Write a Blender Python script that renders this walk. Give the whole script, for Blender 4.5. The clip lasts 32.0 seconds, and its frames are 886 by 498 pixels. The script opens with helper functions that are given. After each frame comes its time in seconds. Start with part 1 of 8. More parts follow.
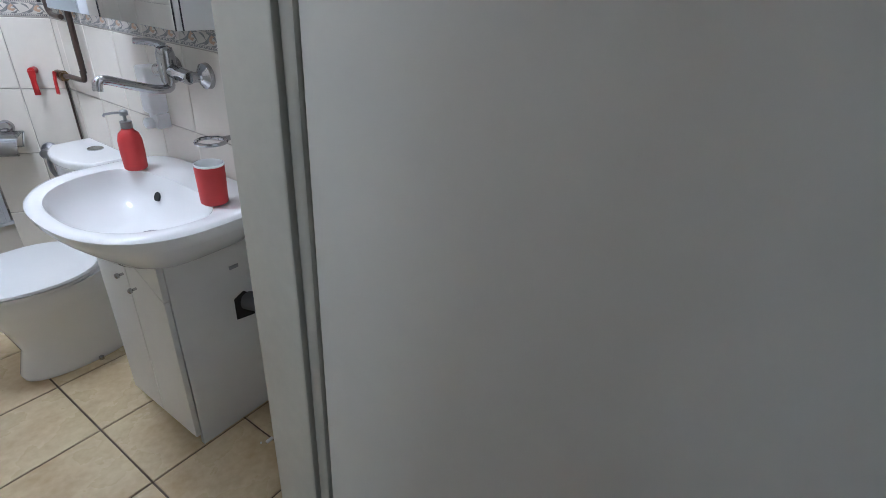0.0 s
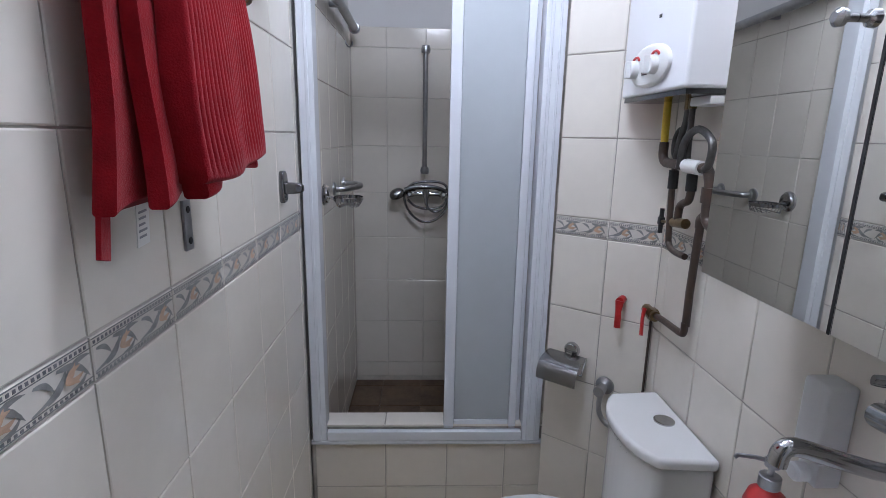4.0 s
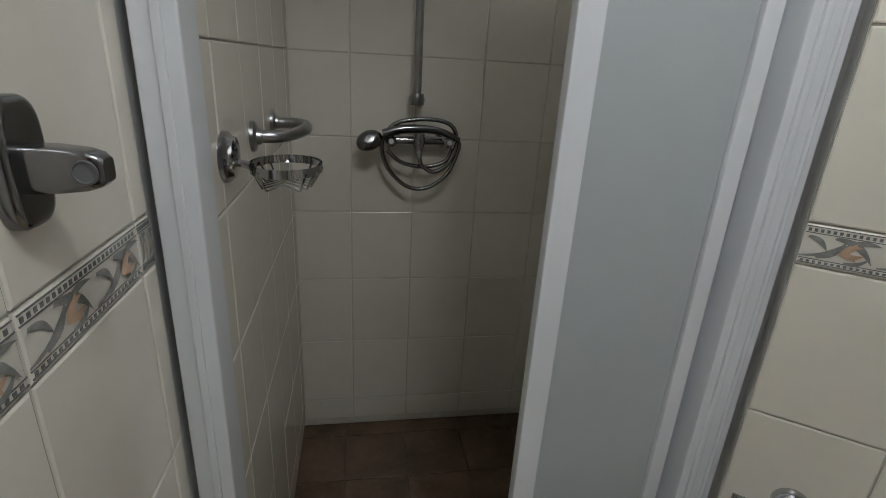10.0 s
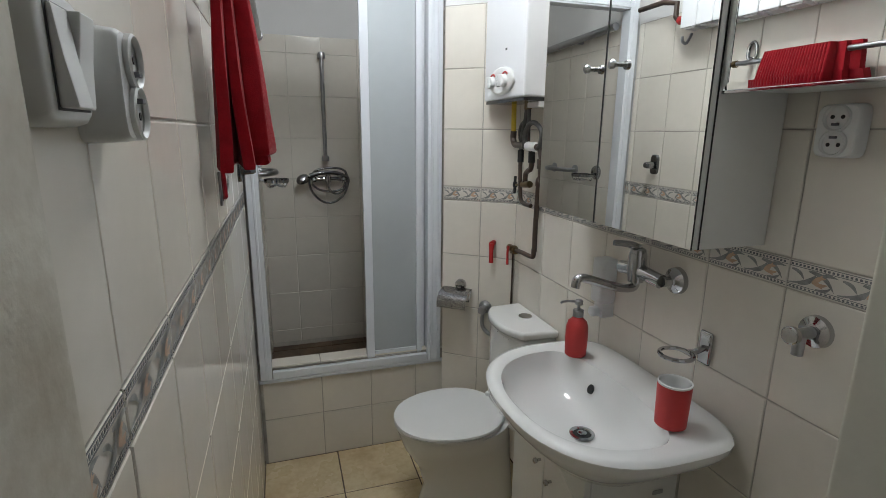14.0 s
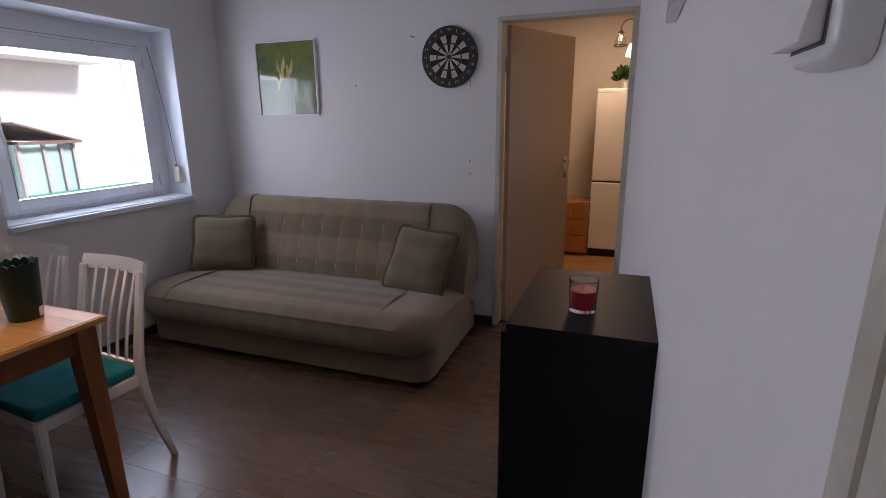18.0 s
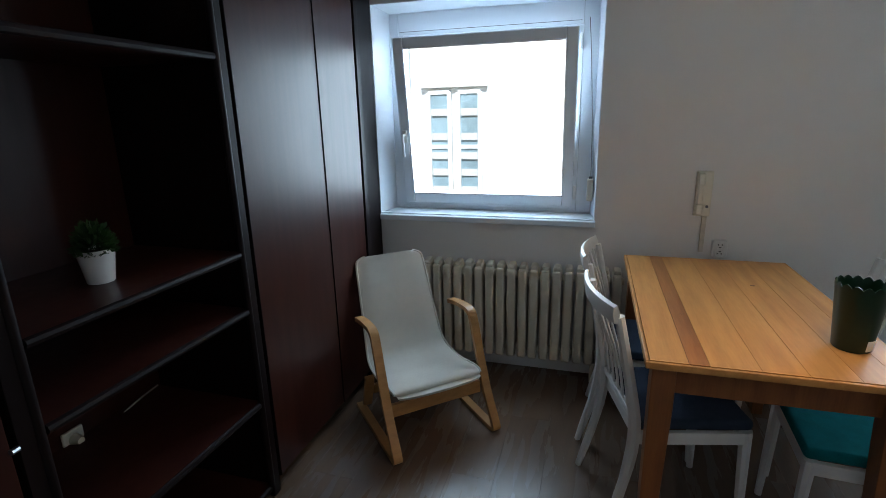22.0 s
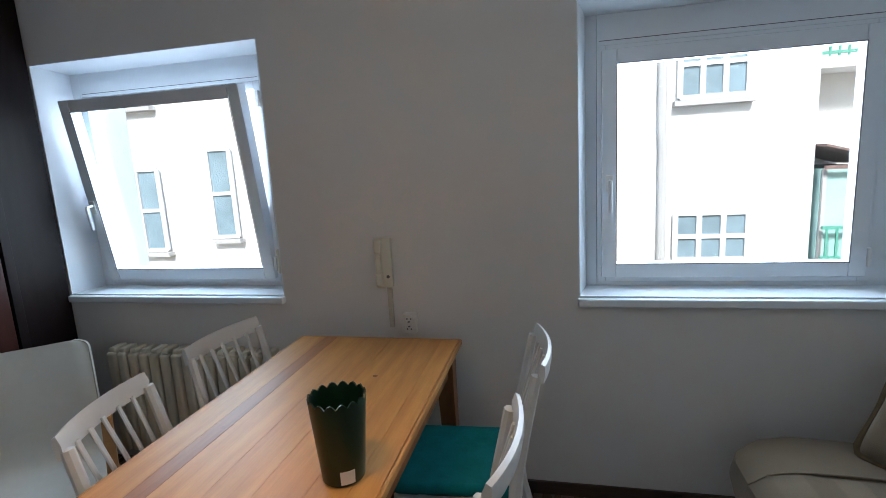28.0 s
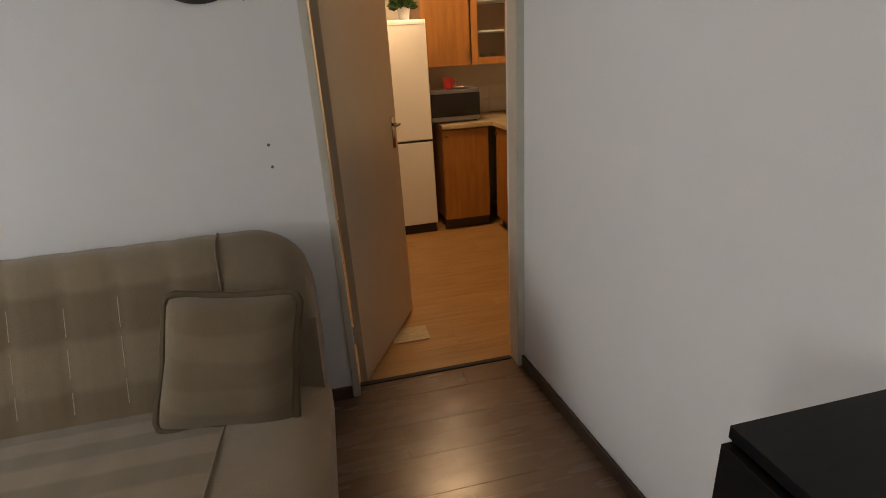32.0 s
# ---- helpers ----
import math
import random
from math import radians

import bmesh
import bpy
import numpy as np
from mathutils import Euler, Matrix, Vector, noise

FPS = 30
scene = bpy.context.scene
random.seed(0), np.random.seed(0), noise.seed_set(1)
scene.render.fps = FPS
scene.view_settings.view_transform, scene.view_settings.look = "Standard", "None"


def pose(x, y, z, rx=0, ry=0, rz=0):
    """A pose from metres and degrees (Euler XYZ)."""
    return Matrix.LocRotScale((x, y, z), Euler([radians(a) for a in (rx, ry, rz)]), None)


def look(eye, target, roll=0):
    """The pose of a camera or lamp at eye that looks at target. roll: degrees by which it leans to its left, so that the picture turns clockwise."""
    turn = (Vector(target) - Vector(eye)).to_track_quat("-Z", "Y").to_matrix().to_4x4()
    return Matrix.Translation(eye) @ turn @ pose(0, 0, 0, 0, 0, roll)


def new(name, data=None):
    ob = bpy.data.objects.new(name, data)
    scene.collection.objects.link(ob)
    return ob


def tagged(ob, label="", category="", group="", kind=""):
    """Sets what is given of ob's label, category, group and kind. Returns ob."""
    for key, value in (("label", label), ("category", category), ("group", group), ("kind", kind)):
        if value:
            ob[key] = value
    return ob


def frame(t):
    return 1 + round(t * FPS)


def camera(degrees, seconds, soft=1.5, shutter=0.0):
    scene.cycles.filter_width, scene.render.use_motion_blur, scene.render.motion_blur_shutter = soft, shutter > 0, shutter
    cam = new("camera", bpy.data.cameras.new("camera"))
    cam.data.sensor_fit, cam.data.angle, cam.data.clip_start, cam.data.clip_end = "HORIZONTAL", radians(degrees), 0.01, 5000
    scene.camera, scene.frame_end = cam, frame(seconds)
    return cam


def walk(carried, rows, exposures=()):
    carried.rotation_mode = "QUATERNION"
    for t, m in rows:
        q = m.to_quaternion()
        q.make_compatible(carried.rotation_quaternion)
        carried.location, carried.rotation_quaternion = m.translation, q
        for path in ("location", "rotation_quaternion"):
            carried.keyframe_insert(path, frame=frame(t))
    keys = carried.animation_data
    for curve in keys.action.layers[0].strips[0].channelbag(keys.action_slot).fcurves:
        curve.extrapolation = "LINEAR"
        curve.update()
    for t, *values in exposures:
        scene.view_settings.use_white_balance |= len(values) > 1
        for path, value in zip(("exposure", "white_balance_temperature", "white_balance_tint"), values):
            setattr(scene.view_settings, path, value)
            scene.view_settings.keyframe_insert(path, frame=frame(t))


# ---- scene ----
# ---- camera ----
cam = camera(83.0, 32.0, 0.85)
PATH = [
    (0, (0.281, -2.421, 1.415), (1.754, -1.453, 0.471), 3.8),
    (0.5, (0.241, -2.362, 1.416), (1.666, -1.3, 0.499), 3.3),
    (1, (0.181, -2.278, 1.422), (1.517, -1.07, 0.553), 2.6),
    (1.5, (0.181, -2.159, 1.435), (1.365, -0.766, 0.624), 1.9),
    (2, (0.227, -2.039, 1.453), (1.2, -0.453, 0.72), 1.6),
    (2.5, (0.276, -1.935, 1.465), (1.034, -0.201, 0.817), 1.5),
    (3, (0.321, -1.782, 1.468), (0.914, 0.037, 0.887), 2.0),
    (3.5, (0.366, -1.649, 1.482), (0.753, 0.247, 0.977), 1.7),
    (4, (0.392, -1.57, 1.517), (0.468, 0.379, 1.076), 1.1),
    (4.5, (0.435, -1.49, 1.578), (0.4, 0.471, 1.186), 0.4),
    (6.5, (0.352, -0.966, 1.603), (0.357, 1.002, 1.247), 2.8),
    (7, (0.295, -0.802, 1.58), (0.341, 1.167, 1.233), 2.6),
    (7.5, (0.27, -0.588, 1.573), (0.405, 1.376, 1.218), 2.6),
    (8, (0.253, -0.438, 1.565), (0.481, 1.505, 1.152), 2.7),
    (8.5, (0.235, -0.363, 1.521), (0.519, 1.543, 0.985), 3.5),
    (9, (0.238, -0.378, 1.479), (0.559, 1.478, 0.807), 4.5),
    (9.5, (0.242, -0.438, 1.456), (0.563, 1.388, 0.706), 5.2),
    (10, (0.227, -0.549, 1.449), (0.558, 1.297, 0.754), 3.3),
    (10.5, (0.229, -0.763, 1.459), (0.621, 1.11, 0.875), 4.1),
    (11, (0.249, -0.962, 1.473), (0.647, 0.925, 0.942), 5.0),
    (11.5, (0.287, -1.184, 1.482), (0.575, 0.737, 1.006), 4.0),
    (12, (0.263, -1.376, 1.497), (0.626, 0.547, 1.081), 3.7),
    (12.5, (0.241, -1.56, 1.496), (0.792, 0.317, 1.082), 5.4),
    (13, (0.231, -1.743, 1.495), (0.786, 0.131, 1.072), 2.8),
    (13.5, (0.205, -1.9, 1.497), (0.681, -0.014, 1.033), 0.1),
    (14, (0.149, -2.079, 1.507), (0.742, -0.225, 1.051), 0.6),
    (14.5, (0.148, -2.22, 1.524), (0.562, -0.297, 1.162), -1.2),
    (15, (0.143, -2.339, 1.521), (0.123, -0.369, 1.18), -0.7),
    (15.5, (0.007, -2.429, 1.533), (-0.466, -0.507, 1.245), -0.4),
    (17.5, (-0.191, -2.074, 1.444), (-0.98, -0.277, 1.06), 2.2),
    (18, (-0.236, -1.933, 1.428), (-0.896, -0.113, 0.925), -0.5),
    (18.5, (-0.264, -1.825, 1.429), (-0.912, -0.002, 0.925), -2.0),
    (19, (-0.349, -1.721, 1.426), (-0.996, 0.111, 0.95), -0.6),
    (19.5, (-0.475, -1.693, 1.463), (-1.329, 0.067, 1.044), 0.7),
    (20, (-0.53, -1.677, 1.49), (-1.832, -0.22, 1.065), 0.1),
    (20.5, (-0.539, -1.589, 1.482), (-2.238, -0.649, 1.004), 0.3),
    (21, (-0.542, -1.594, 1.483), (-2.438, -1.223, 0.967), 0.5),
    (21.5, (-0.525, -1.682, 1.483), (-2.454, -1.761, 0.96), -0.3),
    (22, (-0.516, -1.661, 1.469), (-2.365, -2.213, 0.945), -1.3),
    (22.5, (-0.516, -1.591, 1.468), (-2.175, -2.578, 0.946), -2.6),
    (23, (-0.607, -1.519, 1.458), (-2.046, -2.811, 0.951), -3.3),
    (23.5, (-0.713, -1.443, 1.436), (-1.864, -3.007, 0.954), -3.5),
    (24, (-0.779, -1.303, 1.423), (-1.619, -3.062, 0.975), -2.7),
    (24.5, (-0.863, -1.1, 1.461), (-1.513, -2.953, 1.081), -1.2),
    (26.5, (-1.106, -0.604, 1.482), (-2.602, -1.889, 1.149), -1.6),
    (27, (-1.133, -0.531, 1.472), (-2.833, -1.524, 1.117), -2.3),
    (27.5, (-1.156, -0.464, 1.478), (-2.974, -1.214, 1.113), -2.8),
    (28, (-1.191, -0.388, 1.476), (-3.111, -0.83, 1.133), -3.2),
    (28.5, (-1.206, -0.319, 1.492), (-3.177, -0.345, 1.151), -3.2),
    (29, (-1.267, -0.303, 1.503), (-3.151, 0.246, 1.121), -1.7),
    (29.5, (-1.281, -0.293, 1.5), (-2.969, 0.697, 1.085), -2.0),
    (30, (-1.258, -0.321, 1.453), (-2.612, 1.073, 0.981), -2.8),
    (30.5, (-1.205, -0.329, 1.412), (-2.234, 1.283, 0.828), -3.4),
    (31, (-1.11, -0.41, 1.379), (-1.698, 1.376, 0.699), -5.1),
    (31.5, (-0.999, -0.535, 1.396), (-1.155, 1.352, 0.754), -6.0),
    (32, (-0.999, -0.634, 1.409), (-0.616, 1.197, 0.701), -3.6),
]
EXPOSURES = [
    (0, 0.26, 5450, 6), (1, 0.02, 5400, 5), (2, -0.22, 5300, 6), (3, -0.45, 5500, 6), (4, -0.5, 5600, 10), (7, -1.0, 6400, 2), (8, -1.2, 7000, -8), (9, -1.05, 6900, -2), (10, -0.95, 6500, 0),
    (11, -1.0, 6200, 8), (12.5, -0.68, 6250, 3), (14, -0.66, 6350, 1), (15.5, -0.5, 6700, 8), (17.5, 0.45, 6900, 34), (19, 0.15, 6400, 24), (20, 0.57, 6200, 10),
    (21, 0.75, 6200, 8), (22, 0.65, 6200, 8), (24, 0.85, 6400, 14), (27, 1.28, 6800, 10), (28, 0.57, 6400, 12), (29, 0.22, 6600, 16), (30, 0.0, 6700, 22), (31, 0.06, 7300, 14), (32, 0.74, 8300, 20)]
walk(cam, [(t, look(eye, target, roll)) for t, eye, target, roll in PATH], EXPOSURES)

# ---- world and light ----
world = bpy.data.worlds.new("sky")
scene.world = world
world.use_nodes = True
_n = world.node_tree.nodes
_sky = _n.new("ShaderNodeTexSky")
_sky.sky_type, _sky.sun_disc = "NISHITA", False
_sky.sun_elevation, _sky.sun_rotation = radians(38), radians(82)
world.node_tree.links.new(_sky.outputs[0], _n["Background"].inputs[0])
_n["Background"].inputs[1].default_value = 0.15


def lamp(name, kind, m, energy, colour, size=0.1, size_y=None, spread=None):
    data = bpy.data.lights.new(name, kind)
    data.energy, data.color = energy, colour
    if kind == "AREA":
        data.size = size
        if size_y:
            data.shape, data.size_y = "RECTANGLE", size_y
        if spread:
            data.spread = radians(spread)
    elif kind == "SUN":
        data.angle = size
    else:
        data.shadow_soft_size = size
    ob = new(name, data)
    ob.matrix_world = m
    return ob


lamp("sun", "SUN", look((9, 1.2, 7.1), (0, 0, 0)), 5.0, (1.0, 0.985, 0.96), radians(12))
# daylight that enters by the two windows
lamp("window_daylight", "AREA", look((-3.62, -2.24, 1.45), (0, -2.1, 1.0)), 17, (0.66, 0.83, 1.0), 0.95, 0.95)
lamp("window_daylight", "AREA", look((-3.62, 0.30, 1.45), (0, 0.2, 1.0)), 17, (0.66, 0.83, 1.0), 0.95, 0.95)
# lamps of the rooms
lamp("pendant_bulb", "POINT", pose(-1.82, -0.95, 1.995), 14, (1.0, 0.71, 0.43), 0.06)
lamp("bathroom_ceiling_lamp", "POINT", pose(0.47, -0.72, 2.45), 38, (0.95, 0.945, 1.0), 0.14)
lamp("kitchen_ceiling_lamp", "AREA", look((-0.30, 2.9, 2.50), (-0.3, 2.9, 0)), 13, (1.0, 0.72, 0.44), 0.35)


# ---- materials ----
def material(name, colour=(0.8, 0.8, 0.8), rough=0.5, metal=0.0, noise_scale=0.0, amount=0.12, bump=0.0, bump_scale=200.0,
             stretch=(1, 1, 1), second=None, coat=0.0, random=0.0, spec=0.5, sheen=0.0, rough_vary=0.0):
    """A node material: base colour with two scales of variation, fine relief, and a little change from piece to piece."""
    m = bpy.data.materials.new(name)
    m.use_nodes = True
    t = m.node_tree
    b = t.nodes["Principled BSDF"]
    b.inputs["Roughness"].default_value, b.inputs["Metallic"].default_value = rough, metal
    b.inputs["Coat Weight"].default_value, b.inputs["Specular IOR Level"].default_value = coat, spec
    b.inputs["Sheen Weight"].default_value = sheen
    b.inputs["Base Color"].default_value = (*colour, 1)
    tc = t.nodes.new("ShaderNodeTexCoord")
    mp = t.nodes.new("ShaderNodeMapping")
    mp.inputs["Scale"].default_value = stretch
    t.links.new(tc.outputs["Object"], mp.inputs[0])
    vec = mp.outputs[0]
    if random:
        oi = t.nodes.new("ShaderNodeObjectInfo")
        mul = t.nodes.new("ShaderNodeMath")
        mul.operation, mul.inputs[1].default_value = "MULTIPLY", 37.0
        t.links.new(oi.outputs["Random"], mul.inputs[0])
        add = t.nodes.new("ShaderNodeVectorMath")
        t.links.new(vec, add.inputs[0])
        t.links.new(mul.outputs[0], add.inputs[1])
        vec = add.outputs[0]
    if noise_scale:
        dark = second or tuple(c * (1 - amount * 2) for c in colour)
        n1 = t.nodes.new("ShaderNodeTexNoise")
        n1.inputs["Scale"].default_value, n1.inputs["Detail"].default_value = noise_scale, 5
        n2 = t.nodes.new("ShaderNodeTexNoise")
        n2.inputs["Scale"].default_value, n2.inputs["Detail"].default_value = noise_scale * 7.3, 3
        t.links.new(vec, n1.inputs[0]), t.links.new(vec, n2.inputs[0])
        mix = t.nodes.new("ShaderNodeMath")
        mix.operation = "MULTIPLY_ADD"
        mix.inputs[1].default_value = 0.35
        t.links.new(n2.outputs[0], mix.inputs[0]), t.links.new(n1.outputs[0], mix.inputs[2])
        ramp = t.nodes.new("ShaderNodeValToRGB")
        ramp.color_ramp.elements[0].position, ramp.color_ramp.elements[1].position = 0.45, 0.85
        ramp.color_ramp.elements[0].color, ramp.color_ramp.elements[1].color = (*dark, 1), (*colour, 1)
        t.links.new(mix.outputs[0], ramp.inputs[0])
        out = ramp.outputs[0]
        if random:
            hsv = t.nodes.new("ShaderNodeHueSaturation")
            ma = t.nodes.new("ShaderNodeMapRange")
            ma.inputs[3].default_value, ma.inputs[4].default_value = 1 - random, 1 + random
            t.links.new(oi.outputs["Random"], ma.inputs[0]), t.links.new(ma.outputs[0], hsv.inputs["Value"])
            t.links.new(out, hsv.inputs["Color"])
            out = hsv.outputs[0]
        t.links.new(out, b.inputs["Base Color"])
        if rough_vary:
            mr = t.nodes.new("ShaderNodeMapRange")
            mr.inputs[3].default_value, mr.inputs[4].default_value = rough + rough_vary, max(0.02, rough - rough_vary)
            t.links.new(n1.outputs[0], mr.inputs[0]), t.links.new(mr.outputs[0], b.inputs["Roughness"])
    if bump:
        n3 = t.nodes.new("ShaderNodeTexNoise")
        n3.inputs["Scale"].default_value, n3.inputs["Detail"].default_value = bump_scale, 4
        t.links.new(vec, n3.inputs[0])
        bp = t.nodes.new("ShaderNodeBump")
        bp.inputs["Strength"].default_value, bp.inputs["Distance"].default_value = bump, 0.004
        t.links.new(n3.outputs[0], bp.inputs["Height"]), t.links.new(bp.outputs[0], b.inputs["Normal"])
    return m


def glow(name, colour, strength):
    m = bpy.data.materials.new(name)
    m.use_nodes = True
    b = m.node_tree.nodes["Principled BSDF"]
    b.inputs["Base Color"].default_value = (*colour, 1)
    b.inputs["Emission Color"].default_value, b.inputs["Emission Strength"].default_value = (*colour, 1), strength
    return m


def glass(name, colour=(1, 1, 1), rough=0.0, ior=1.45):
    m = bpy.data.materials.new(name)
    m.use_nodes = True
    b = m.node_tree.nodes["Principled BSDF"]
    b.inputs["Base Color"].default_value, b.inputs["Roughness"].default_value = (*colour, 1), rough
    b.inputs["Transmission Weight"].default_value, b.inputs["IOR"].default_value = 1.0, ior
    return m


